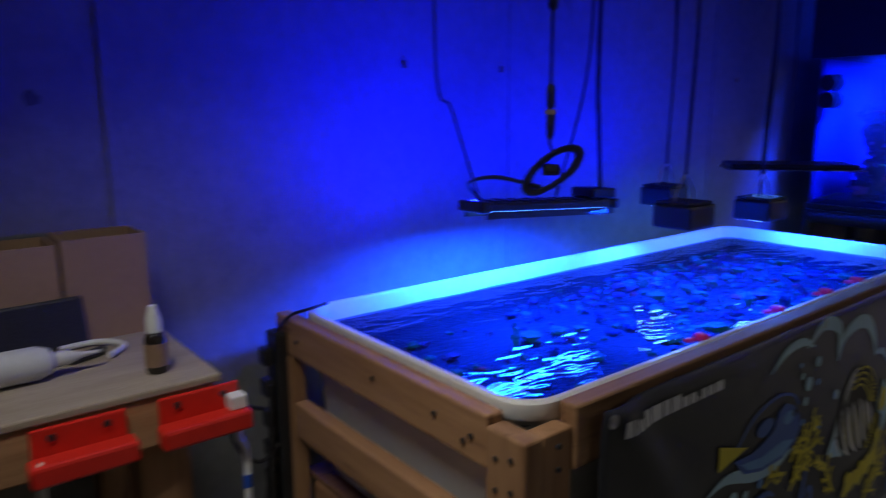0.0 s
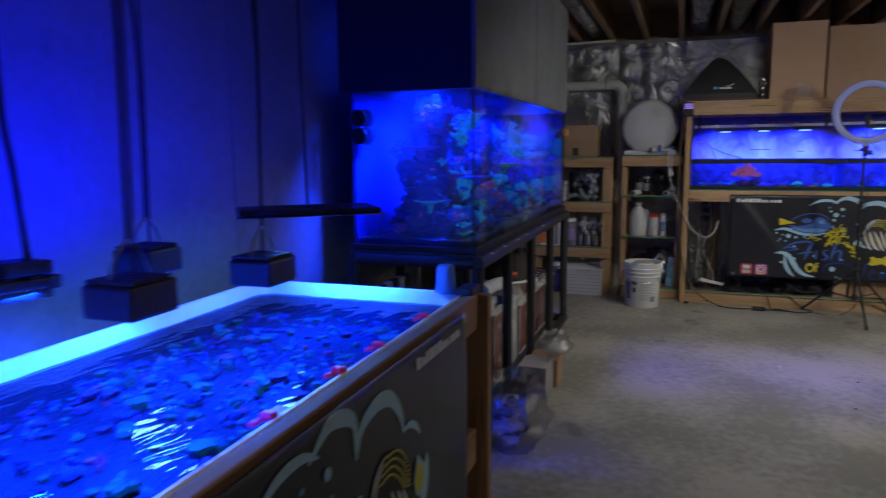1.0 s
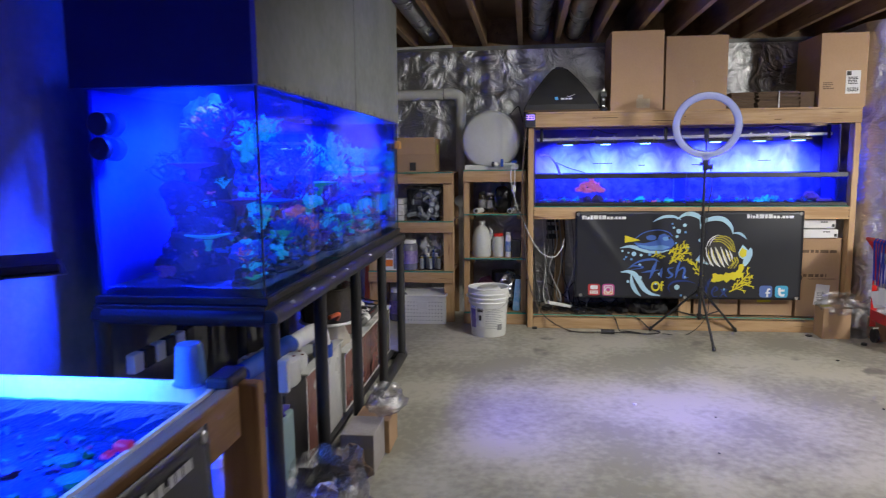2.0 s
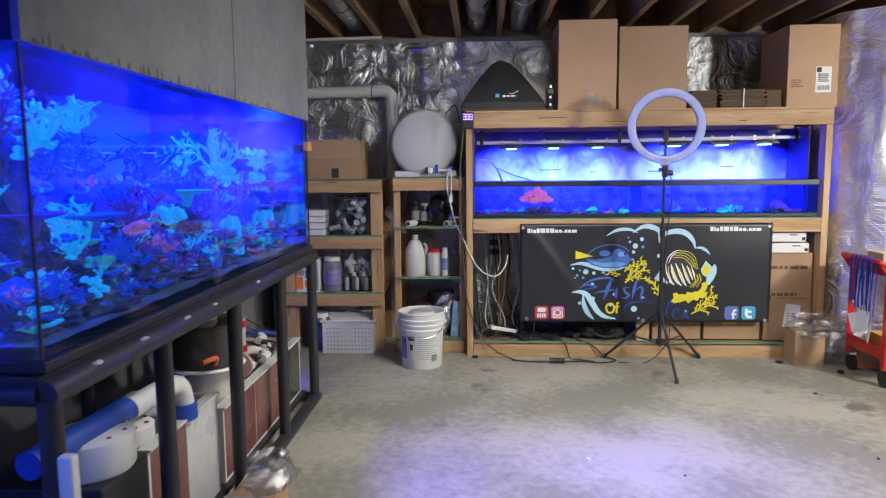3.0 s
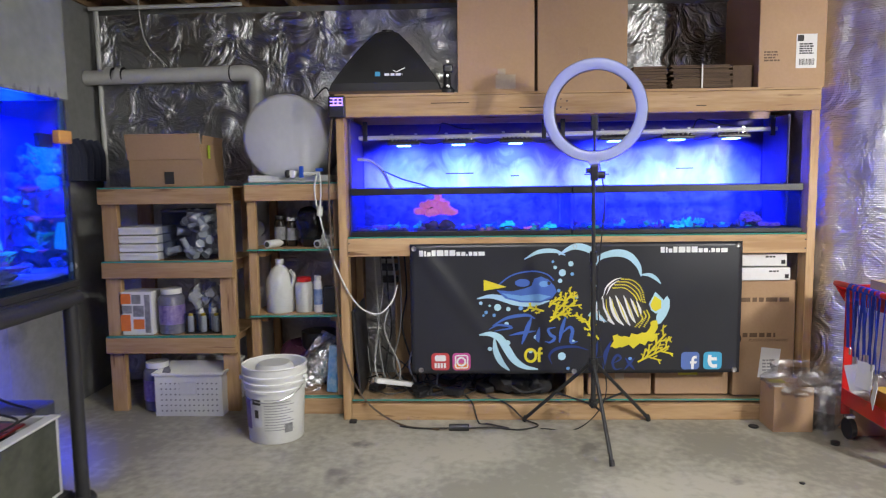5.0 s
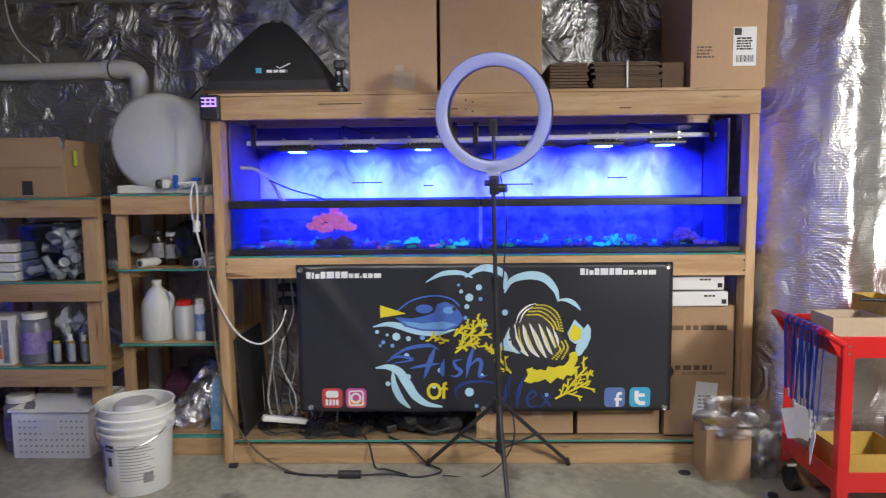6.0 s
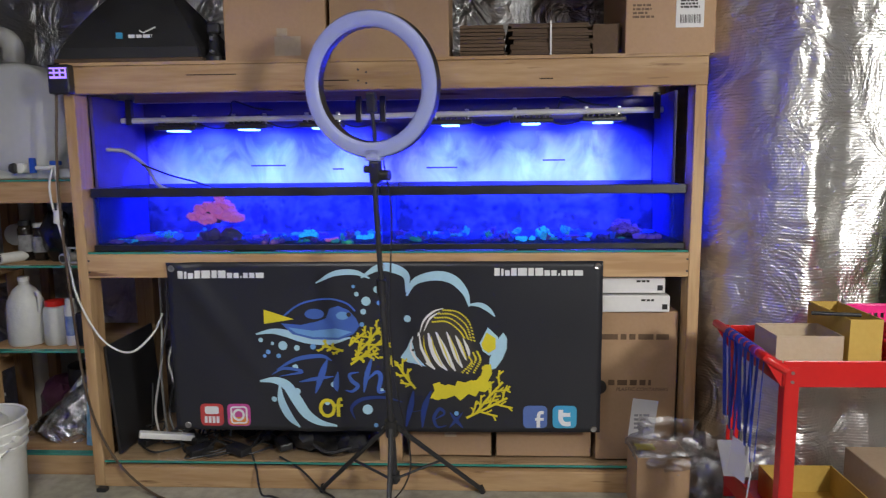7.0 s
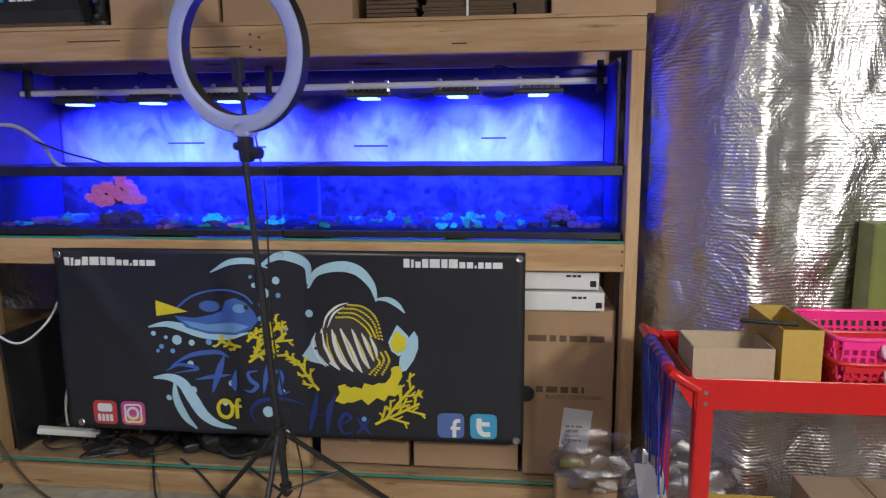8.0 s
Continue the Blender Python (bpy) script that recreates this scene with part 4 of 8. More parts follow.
KINDS = {"cyan": (REEF["cyan"], "glowing cyan"), "blue": (REEF["blue"], "pale blue"), "green": (REEF["green"], "soft green"), "pink": (REEF["pink"], "salmon pink"), "purple": (REEF["purple"], "purple")}
CORALS = [("branch", 4.98, 1.02, 1.27, 0.17, "cyan"), ("branch", 5.06, 1.10, 1.25, 0.19, "blue"), ("lump", 4.99, 0.99, 1.26, 0.08, "cyan"), ("leather", 4.96, 0.96, 0.915, 0.19, "cyan"), ("leather", 5.46, 0.97, 0.98, 0.12, "cyan"), ("lump", 5.50, 1.02, 1.24, 0.075, "cyan"),
          ("plate", 5.48, 1.0, 1.10, 0.08, "purple"), ("leather", 4.60, 0.92, 0.915, 0.09, "blue"), ("lump", 4.36, 0.95, 1.12, 0.08, "cyan"), ("lump", 4.30, 0.96, 1.02, 0.10, "pink"), ("lump", 4.08, 0.94, 1.10, 0.07, "pink"),
          ("branch", 4.45, 1.0, 1.18, 0.12, "blue"), ("branch", 4.70, 0.98, 1.10, 0.13, "purple"), ("branch", 4.85, 1.0, 1.05, 0.12, "blue"), ("branch", 4.15, 1.0, 1.12, 0.13, "purple"), ("branch", 4.05, 0.95, 0.98, 0.12, "blue"),
          ("plate", 4.55, 0.98, 1.20, 0.10, "green"), ("branch", 3.58, 1.02, 1.38, 0.13, "purple"), ("lump", 3.60, 1.05, 1.42, 0.07, "pink"), ("lump", 3.62, 0.96, 1.02, 0.05, "cyan"), ("plate", 3.52, 1.06, 1.06, 0.08, "green"),
          ("branch", 3.72, 0.98, 1.28, 0.12, "blue"), ("plate", 3.90, 0.98, 1.15, 0.10, "blue"), ("branch", 3.85, 1.02, 1.05, 0.13, "cyan"), ("branch", 5.25, 1.0, 1.05, 0.10, "blue"), ("lump", 5.22, 0.98, 0.96, 0.07, "purple"),
          ("lump", 4.20, 0.92, 0.94, 0.08, "purple"), ("branch", 4.38, 0.95, 0.94, 0.10, "purple"), ("branch", 5.34, 1.08, 1.12, 0.09, "purple"), ("lump", 3.75, 0.96, 0.95, 0.08, "purple"), ("lump", 5.62, 0.93, 0.93, 0.05, "blue"), ("branch", 4.76, 1.05, 1.20, 0.10, "blue"), ("lump", 4.92, 0.98, 1.18, 0.05, "green"),
          ("branch", 3.50, 1.18, 1.25, 0.10, "blue"), ("plate", 3.66, 1.0, 1.17, 0.09, "purple"), ("lump", 3.48, 1.20, 0.94, 0.06, "purple"), ("branch", 3.78, 0.94, 1.40, 0.08, "cyan"),
          ("lump", 3.60, 1.08, 1.46, 0.09, "pink"), ("branch", 3.54, 1.02, 1.40, 0.10, "blue"), ("branch", 3.66, 0.96, 1.36, 0.11, "cyan"), ("plate", 3.52, 1.10, 1.30, 0.09, "purple"), ("lump", 3.50, 0.94, 1.00, 0.07, "blue"),
          ("branch", 4.30, 1.02, 1.26, 0.13, "blue"), ("branch", 4.62, 1.04, 1.28, 0.11, "cyan"), ("branch", 3.95, 1.02, 1.28, 0.12, "blue"), ("branch", 5.50, 1.02, 1.30, 0.10, "cyan"), ("lump", 4.10, 1.0, 1.22, 0.08, "blue"), ("leather", 4.22, 0.93, 0.93, 0.10, "blue"), ("lump", 3.50, 0.90, 1.33, 0.04, "cyan"), ("lump", 3.50, 0.91, 1.00, 0.035, "cyan")]
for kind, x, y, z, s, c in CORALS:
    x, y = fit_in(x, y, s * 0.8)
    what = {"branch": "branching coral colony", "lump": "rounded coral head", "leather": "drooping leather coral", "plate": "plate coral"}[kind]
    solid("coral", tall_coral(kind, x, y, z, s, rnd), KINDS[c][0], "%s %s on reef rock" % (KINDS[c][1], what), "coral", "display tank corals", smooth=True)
extra = random.Random(77)
crust = {c: bmesh.new() for c in KINDS}
for x, y, sx, sy, h in ROCKS:            # small colonies crusting every rock
    for k in range(34):
        c = extra.choice(("blue", "purple", "purple", "blue", "cyan", "pink", "green", "purple", "cyan", "blue"))
        lift = extra.uniform(0.05, 1.02)
        s = extra.uniform(0.018, 0.05)
        px, py = fit_in(x + extra.uniform(-0.85, 0.85) * sx * (1.1 - 0.5 * lift), y - extra.uniform(0.1, 0.85) * sy * (1.1 - 0.4 * lift), s * 0.8)
        pz = 0.92 + h * lift
        form = extra.random()
        if form < 0.45:
            branching(crust[c], (px, py, pz), s, s * 1.1, 7, extra, 0.06 * s, 4)
        elif form < 0.85:
            for j in range(9):
                blob(crust[c], (px + extra.uniform(-0.7, 0.7) * s, py + extra.uniform(-0.6, 0.6) * s, pz + extra.uniform(0, 0.5) * s), 0.28 * s, 0.26 * s, 0.22 * s, 1, 0.7, 30)
        else:
            lathe(crust[c], (px, py, pz), ((0.10 * s, -0.2 * s), (0.9 * s, 0.18 * s), (1.0 * s, 0.24 * s), (0.85 * s, 0.26 * s), (0.05 * s, 0.16 * s)), 11)
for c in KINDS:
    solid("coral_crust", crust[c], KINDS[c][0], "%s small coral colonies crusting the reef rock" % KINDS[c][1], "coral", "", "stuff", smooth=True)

# ---- printed banners ----
def ink(name, c, rough=0.45):
    return mat(name, c, tuple(0.85 * v for v in c), rough, scale=6, fine=120, bump=0.03)


P_SKY, P_BLUE, P_DEEP, P_YELLOW = ink("print_sky", (0.42, 0.66, 0.78)), ink("print_blue", (0.06, 0.14, 0.48)), ink("print_navy", (0.02, 0.045, 0.20)), ink("print_yellow", (0.72, 0.62, 0.03))
P_WHITE, P_RED, P_MAGENTA, P_TEAL = ink("print_white", (0.78, 0.79, 0.78)), ink("print_red", (0.52, 0.06, 0.06)), ink("print_magenta", (0.55, 0.08, 0.30)), ink("print_teal", (0.06, 0.36, 0.58))
P_MID, P_INDIGO, P_ORANGE = ink("print_mid_blue", (0.16, 0.36, 0.70)), ink("print_indigo", (0.10, 0.17, 0.42)), ink("print_orange", (0.75, 0.25, 0.04))
BW, BH = 1.67, 0.672


def sag(u, v):
    """How far the cloth stands off its plane."""
    d = u * BW + 0.9 * v * BH
    a = 0.016 * math.exp(-((u * BW - 0.75 * v * BH - 0.03) / 0.05) ** 2) * (1 - u) ** 2
    return a + 0.003 * math.sin(d * 5.0) * math.sin(math.pi * v) + 0.006 * math.sin(math.pi * v) + 0.012 * v * v * math.sin(2.6 * u + 0.4)


def on(px, py, lift):
    """The drawing is laid out on a 738 x 295 sheet."""
    u, v = (px - 412) / 738.0, (py - 478) / 296.0
    return Vector((u * BW, -sag(u, v) - lift, -v * BH))


def patch(bm, pts, lift=0.003):
    vs = [bm.verts.new(on(x, y, lift)) for x, y in pts]
    f = bm.faces.new(vs)
    bmesh.ops.triangulate(bm, faces=[f])
    return bm


def ribbon(bm, pts, w, lift=0.003, taper=True):
    """A brush stroke along a curve."""
    line = [p.xy for p in smooth_line([(x, y, 0) for x, y in pts], 6)]
    prev = None
    for i, p in enumerate(line):
        d = (line[min(i + 1, len(line) - 1)] - line[max(i - 1, 0)])
        d = d.normalized() if d.length > 0 else Vector((1, 0))
        s = i / (len(line) - 1)
        k = w * (0.10 + 0.45 * math.sin(math.pi * min(1, max(0, s)))) if taper else w * 0.5
        n = Vector((-d.y, d.x)) * k
        a, b = bm.verts.new(on(p.x + n.x, p.y + n.y, lift)), bm.verts.new(on(p.x - n.x, p.y - n.y, lift))
        if prev:
            bm.faces.new((prev[0], a, b, prev[1]))
        prev = (a, b)
    return bm


def disc(bm, cx, cy, r, lift=0.003, ry=None, n=16, rot=0.0):
    pts = []
    for k in range(n):
        a = 2 * math.pi * k / n
        x, y = r * math.cos(a), (ry or r) * math.sin(a)
        pts.append((cx + x * math.cos(rot) - y * math.sin(rot), cy + x * math.sin(rot) + y * math.cos(rot)))
    return patch(bm, pts, lift)


def rounded(bm, x0, y0, x1, y1, r, lift):
    pts = []
    for cx, cy, a0 in ((x1 - r, y1 - r, 0), (x0 + r, y1 - r, 90), (x0 + r, y0 + r, 180), (x1 - r, y0 + r, 270)):
        for k in range(4):
            a = radians(a0 + 30 * k)
            pts.append((cx + r * math.cos(a), cy + r * math.sin(a)))
    return patch(bm, pts, lift)


def frond(bm, x0, y0, x1, y1, w, depth, rnd):
    """A forked coral twig from one point to another."""
    ribbon(bm, ((x0, y0), ((x0 + x1) / 2 + rnd.uniform(-2, 2), (y0 + y1) / 2), (x1, y1)), w, 0.0045, False)
    ln, ang = math.hypot(x1 - x0, y1 - y0), math.atan2(y1 - y0, x1 - x0)
    if depth:
        n = 5 if depth > 1 else 2
        for k in range(n):
            s, side = (k + 0.7) / (n + 0.3), 1 if k % 2 else -1
            a = ang + side * rnd.uniform(0.5, 0.9)
            bx, by, l = x0 + (x1 - x0) * s, y0 + (y1 - y0) * s, ln * rnd.uniform(0.28, 0.42)
            frond(bm, bx, by, bx + l * math.cos(a), by + l * math.sin(a), w * 0.8, depth - 1, rnd)


def make_banner():
    rnd = random.Random(11)
    b = thing("banner", (0, 0, 0), "black vinyl banner printed with blue fish and waves", "banner", "banners")
    cloth = part("cloth", sheet(bmesh.new(), lambda u, v: (u * BW, -sag(u, v), -v * BH), 72, 30), VINYL, b, smooth=True)
    sol = cloth.modifiers.new("thickness", "SOLIDIFY")
    sol.thickness, sol.offset = 0.0015, -1
    for px, py in ((421, 488), (781, 486), (1141, 487), (433, 766), (780, 769), (1139, 768)):
        bm = bmesh.new()
        c = on(px, py, 0.002)
        lathe(bm, c, ((0.006, 0.0), (0.0105, -0.002), (0.0135, 0.001)), 14, "y")
        part("grommet", bm, CHROME, b, smooth=True)

    def p(name, bm, m):
        part(name, bm, m, b)
    # waves
    bm = bmesh.new()
    ribbon(bm, ((668, 514), (700, 498), (735, 496), (760, 506)), 9)
    ribbon(bm, ((745, 505), (775, 488), (800, 489), (822, 502), (822, 530)), 14)
    ribbon(bm, ((822, 536), (836, 512), (870, 502), (900, 508), (921, 530), (928, 554)), 15)
    ribbon(bm, ((926, 551), (945, 551), (960, 559), (971, 571)), 8)
    ribbon(bm, ((562, 602), (590, 597), (615, 601), (650, 612), (690, 616), (725, 608)), 12)
    ribbon(bm, ((566, 684), (590, 682), (612, 692), (628, 716), (645, 742), (668, 758), (698, 764)), 16)
    ribbon(bm, ((600, 690), (603, 720), (616, 748), (634, 766)), 13)
    p("printed_wave", bm, P_SKY)
    # blue fish
    bm = bmesh.new()
    ribbon(bm, ((604, 576), (640, 550), (685, 541), (718, 548), (734, 562)), 3.2, 0.0035, False)
    patch(bm, ((606, 583), (640, 586), (668, 580), (684, 574), (690, 558), (705, 553), (722, 560), (735, 574), (741, 588), (730, 602), (705, 612), (660, 611), (625, 602)), 0.0035)
    disc(bm, 664, 567, 17, 0.0035, 9, 14)
    p("printed_blue_fish", bm, P_BLUE)
    bm = bmesh.new()
    patch(bm, ((618, 590), (660, 596), (700, 592), (728, 598), (705, 608), (660, 607), (632, 600)), 0.0045)
    disc(bm, 712, 570, 11, 0.0045, 7)
    p("printed_fish_shading", bm, P_MID)
    bm = bmesh.new()
    disc(bm, 723, 568, 4, 0.0055)
    p("printed_fish_eye", bm, INK)
    bm = bmesh.new()
    patch(bm, ((577, 559), (629, 576), (577, 584)), 0.0045)
    p("printed_yellow_tail", bm, P_YELLOW)
    # striped fish
    bm = bmesh.new()
    patch(bm, ((833, 616), (842, 593), (851, 576), (867, 563), (885, 557), (906, 561), (923, 572), (934, 589), (938, 606), (929, 621), (942, 631), (948, 646), (945, 659), (933, 668), (915, 670), (897, 665), (879, 661), (858, 659), (840, 649)), 0.0035)
    p("printed_dark_fish", bm, INK)
    bm = bmesh.new()
    ribbon(bm, ((832, 605), (828, 624), (835, 642), (847, 658)), 4.0, 0.0045)
    ribbon(bm, ((842, 598), (843, 624), (854, 646), (869, 662)), 10.0, 0.0045)
    ribbon(bm, ((858, 599), (864, 623), (875, 648), (890, 664)), 9.375, 0.0045)
    ribbon(bm, ((871, 597), (883, 623), (894, 648), (904, 665)), 8.75, 0.0045)
    ribbon(bm, ((889, 597), (899, 622), (908, 645), (916, 659)), 7.5, 0.0045)
    ribbon(bm, ((904, 603), (914, 624), (922, 646)), 6.25, 0.0045)
    ribbon(bm, ((917, 608), (925, 627), (928, 642)), 5.0, 0.0045)
    ribbon(bm, ((844, 598), (851, 578), (867, 563), (884, 557)), 3.25, 0.0045)
    ribbon(bm, ((851, 596), (861, 575), (878, 563)), 3.0, 0.0045)
    p("printed_white_stripes", bm, P_WHITE)
    bm = bmesh.new()
    for line in (((884, 560), (908, 563), (927, 580), (936, 612)),
                 ((875, 566), (900, 568), (922, 585), (931, 611)),
                 ((870, 573), (895, 574), (916, 590), (926, 609)),
                 ((866, 580), (890, 580), (910, 594), (919, 607)),
                 ((941, 631), (946, 646), (935, 667)),
                 ((934, 633), (938, 646), (924, 668)),
                 ((927, 640), (931, 650), (916, 667))):
        for q in smooth_line([(x, y, 0) for x, y in line], 6):
            disc(bm, q.x, q.y, 2.3, 0.005, 1.4, 7, 0.6)
    ribbon(bm, ((876, 604), (886, 630), (897, 659)), 2.2, 0.0052)
    ribbon(bm, ((894, 603), (903, 627), (911, 653)), 2.2, 0.0052)
    ribbon(bm, ((863, 604), (869, 629), (881, 656)), 2.2, 0.0052)
    ribbon(bm, ((910, 609), (918, 629), (924, 647)), 2.2, 0.0052)
    ribbon(bm, ((850, 604), (852, 626), (862, 650)), 2.2, 0.0052)
    p("printed_yellow_hatching", bm, P_YELLOW)
    bm = bmesh.new()
    patch(bm, ((810, 642), (822, 625), (829, 609), (833, 624), (837, 639), (853, 657), (837, 653), (822, 650)), 0.0042)
    p("printed_fish_head", bm, P_SKY)
    bm = bmesh.new()
    patch(bm, ((836, 608), (842, 604), (844, 626), (855, 650), (851, 652), (839, 637)), 0.0046)
    disc(bm, 832, 629, 2.4, 0.0046)
    p("printed_fish_eye", bm, INK)
    bm = bmesh.new()
    patch(bm, ((973, 613), (985, 598), (991, 608), (991, 625), (984, 643), (972, 660), (960, 664), (962, 643)), 0.004)
    patch(bm, ((945, 616), (959, 589), (976, 606), (976, 629), (961, 638), (950, 630)), 0.0041)
    p("printed_fin", bm, P_SKY)
    bm = bmesh.new()
    patch(bm, ((948, 618), (957, 598), (972, 608), (972, 626), (960, 633), (951, 627)), 0.005)
    p("printed_yellow_tail", bm, P_YELLOW)
    bm = bmesh.new()
    patch(bm, ((860, 713), (868, 699), (865, 688), (877, 684), (879, 693), (891, 688), (903, 691), (907, 682), (920, 685), (932, 680), (935, 686), (947, 672), (953, 654), (964, 653), (966, 669), (959, 683), (966, 691), (954, 702), (944, 700), (938, 710), (926, 705), (912, 717), (902, 708), (887, 714), (877, 708)), 0.0042)
    for x, y in ((880, 694), (914, 693), (940, 687), (871, 710), (895, 702), (930, 697), (957, 661)):
        disc(bm, x, y, 9, 0.0043, 6, 12, 0.3)
    p("printed_yellow_reef", bm, P_YELLOW)
    for x0, y0, x1, y1 in ((712, 631, 676, 622), (724, 655, 786, 606), (738, 634, 776, 590), (722, 622, 752, 598), (835, 696, 804, 652), (806, 652, 780, 640), (922, 748, 992, 712), (938, 740, 984, 684), (726, 646, 766, 636)):
        bm = bmesh.new()
        frond(bm, x0, y0, x1, y1, 4.2, 2, rnd)
        p("printed_coral_twig", bm, P_YELLOW)
    # bubbles
    for m, pts in ((P_SKY, ((753, 545, 8), (772, 525, 6), (737, 533, 4), (823, 575, 6), (748, 563, 5), (608, 622, 8), (590, 618, 3), (628, 660, 5), (630, 703, 6), (752, 734, 9), (694, 690, 5), (590, 716, 5), (682, 722, 5), (777, 700, 4), (632, 626, 5), (570, 612, 4))),
                   (P_MID, ((732, 520, 3), (775, 548, 4), (745, 585, 4), (785, 600, 4), (582, 633, 4), (600, 640, 4), (576, 640, 3), (660, 624, 5), (766, 762, 4), (905, 740, 4), (955, 720, 3)))):
        for x, y, r in pts:
            p("printed_bubble", disc(bmesh.new(), x, y, r, 0.0042, None, 12), m)
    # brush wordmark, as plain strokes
    bm = bmesh.new()
    ribbon(bm, ((588, 672), (610, 662), (640, 668), (600, 676)), 5, 0.0045)
    ribbon(bm, ((596, 664), (630, 646), (672, 640), (692, 648)), 7, 0.0045)
    ribbon(bm, ((684, 646), (674, 672), (662, 706)), 10, 0.0045)
    ribbon(bm, ((634, 686), (664, 680), (694, 676)), 6, 0.0045)
    ribbon(bm, ((702, 668), (698, 690), (700, 702)), 9, 0.0045)
    ribbon(bm, ((738, 668), (722, 672), (726, 684), (736, 692), (726, 702), (714, 700)), 6.5, 0.0045)
    ribbon(bm, ((762, 640), (752, 672), (746, 704)), 8, 0.0045)
    ribbon(bm, ((750, 684), (768, 668), (776, 676), (772, 702), (788, 700)), 7, 0.0045)
    p("printed_brush_stroke", bm, P_BLUE)
    bm = bmesh.new()
    ribbon(bm, ((730, 752), (724, 732), (742, 716), (780, 712), (812, 720)), 6, 0.0045)
    ribbon(bm, ((832, 700), (826, 730), (818, 764)), 9, 0.0045)
    ribbon(bm, ((862, 700), (850, 730), (846, 766)), 9, 0.0045)
    ribbon(bm, ((826, 738), (850, 734)), 5, 0.0045)
    ribbon(bm, ((866, 752), (884, 740), (876, 732), (866, 748), (872, 764), (888, 762)), 5.5, 0.0045)
    ribbon(bm, ((894, 738), (904, 752), (916, 766)), 6, 0.0045)
    ribbon(bm, ((916, 738), (904, 752), (892, 766)), 5, 0.0045)
    p("printed_brush_stroke", bm, P_DEEP)
    bm = bmesh.new()
    ribbon(bm, [(682 + 12 * math.cos(a), 732 + 14 * math.sin(a)) for a in [0.7 * k for k in range(10)]], 6, 0.005, False)
    ribbon(bm, ((708, 716), (702, 718), (701, 732), (701, 747)), 6, 0.005, False)
    ribbon(bm, ((695, 727), (709, 727)), 5, 0.005, False)
    p("printed_yellow_stroke", bm, P_YELLOW)
    # the site's name, as plain bars
    for x0, y0 in ((433, 492), (970, 489)):
        x = x0
        for w, h in ((10, 13), (5, 12), (9, 9), (10, 13), (16, 13), (10, 13), (14, 13), (10, 9), (10, 9), (4, 4), (9, 9), (10, 9), (15, 9)):
            bm = bmesh.new()
            patch(bm, ((x, y0 + 13 - h), (x + w - 1, y0 + 13 - h), (x + w - 1, y0 + 13), (x, y0 + 13)), 0.004)
            p("printed_name_bar", bm, P_WHITE)
            x += w + 1.3
    # four rounded badges in plain shapes
    for x0, m in ((457, P_RED), (505, P_MAGENTA), (1019, P_INDIGO), (1069, P_TEAL)):
        bm = bmesh.new()
        rounded(bm, x0, 726, x0 + 41, 766, 8, 0.004)
        p("printed_badge", bm, m)
        bm = bmesh.new()
        if m is P_RED:
            rounded(bm, x0 + 8, 731, x0 + 33, 745, 4, 0.005)
            for k in range(4):
                patch(bm, ((x0 + 7 + 7 * k, 749), (x0 + 12 + 7 * k, 749), (x0 + 12 + 7 * k, 761), (x0 + 7 + 7 * k, 761)), 0.005)
        elif m is P_MAGENTA:
            ribbon(bm, [(x0 + 20 + 9 * math.cos(a), 746 + 9 * math.sin(a)) for a in [0.63 * k for k in range(11)]], 4, 0.005, False)
            ribbon(bm, ((x0 + 7, 740), (x0 + 8, 733), (x0 + 20, 732), (x0 + 33, 733), (x0 + 34, 746), (x0 + 33, 759), (x0 + 20, 760), (x0 + 8, 759), (x0 + 7, 740)), 3, 0.005, False)
        elif m is P_INDIGO:
            ribbon(bm, ((x0 + 35, 738), (x0 + 28, 739), (x0 + 26, 748), (x0 + 26, 765)), 6, 0.005, False)
            ribbon(bm, ((x0 + 20, 750), (x0 + 35, 750)), 5, 0.005, False)
        else:
            ribbon(bm, ((x0 + 14, 733), (x0 + 14, 750), (x0 + 20, 758), (x0 + 31, 758)), 8, 0.005, False)
            ribbon(bm, ((x0 + 14, 742), (x0 + 30, 742)), 7, 0.005, False)
        p("printed_badge_mark", bm, P_WHITE)
    bm = bmesh.new()
    rounded(bm, 508, 750, 543, 764, 6, 0.0045)
    p("printed_badge_glow", bm, P_ORANGE)
    return b


rack_banner = make_banner()
tub_banner = copy_thing(rack_banner, pose(0.775, 0.560, 0.838))
rack_banner.matrix_basis = pose(6.648, -0.408, 0.925, 0, 0, -90)
rack_banner["label"] = "black vinyl banner with printed fish hung on the timber rack"
tub_banner["label"] = "black vinyl banner with printed waves pinned to a timber stand"

# ---- what hangs over and stands on the coral tub ----
def hang_line(name, pts, r, label, parent):
    return part(name, T(pts, r, 6), BLACK_PLASTIC, parent, label, smooth=True)


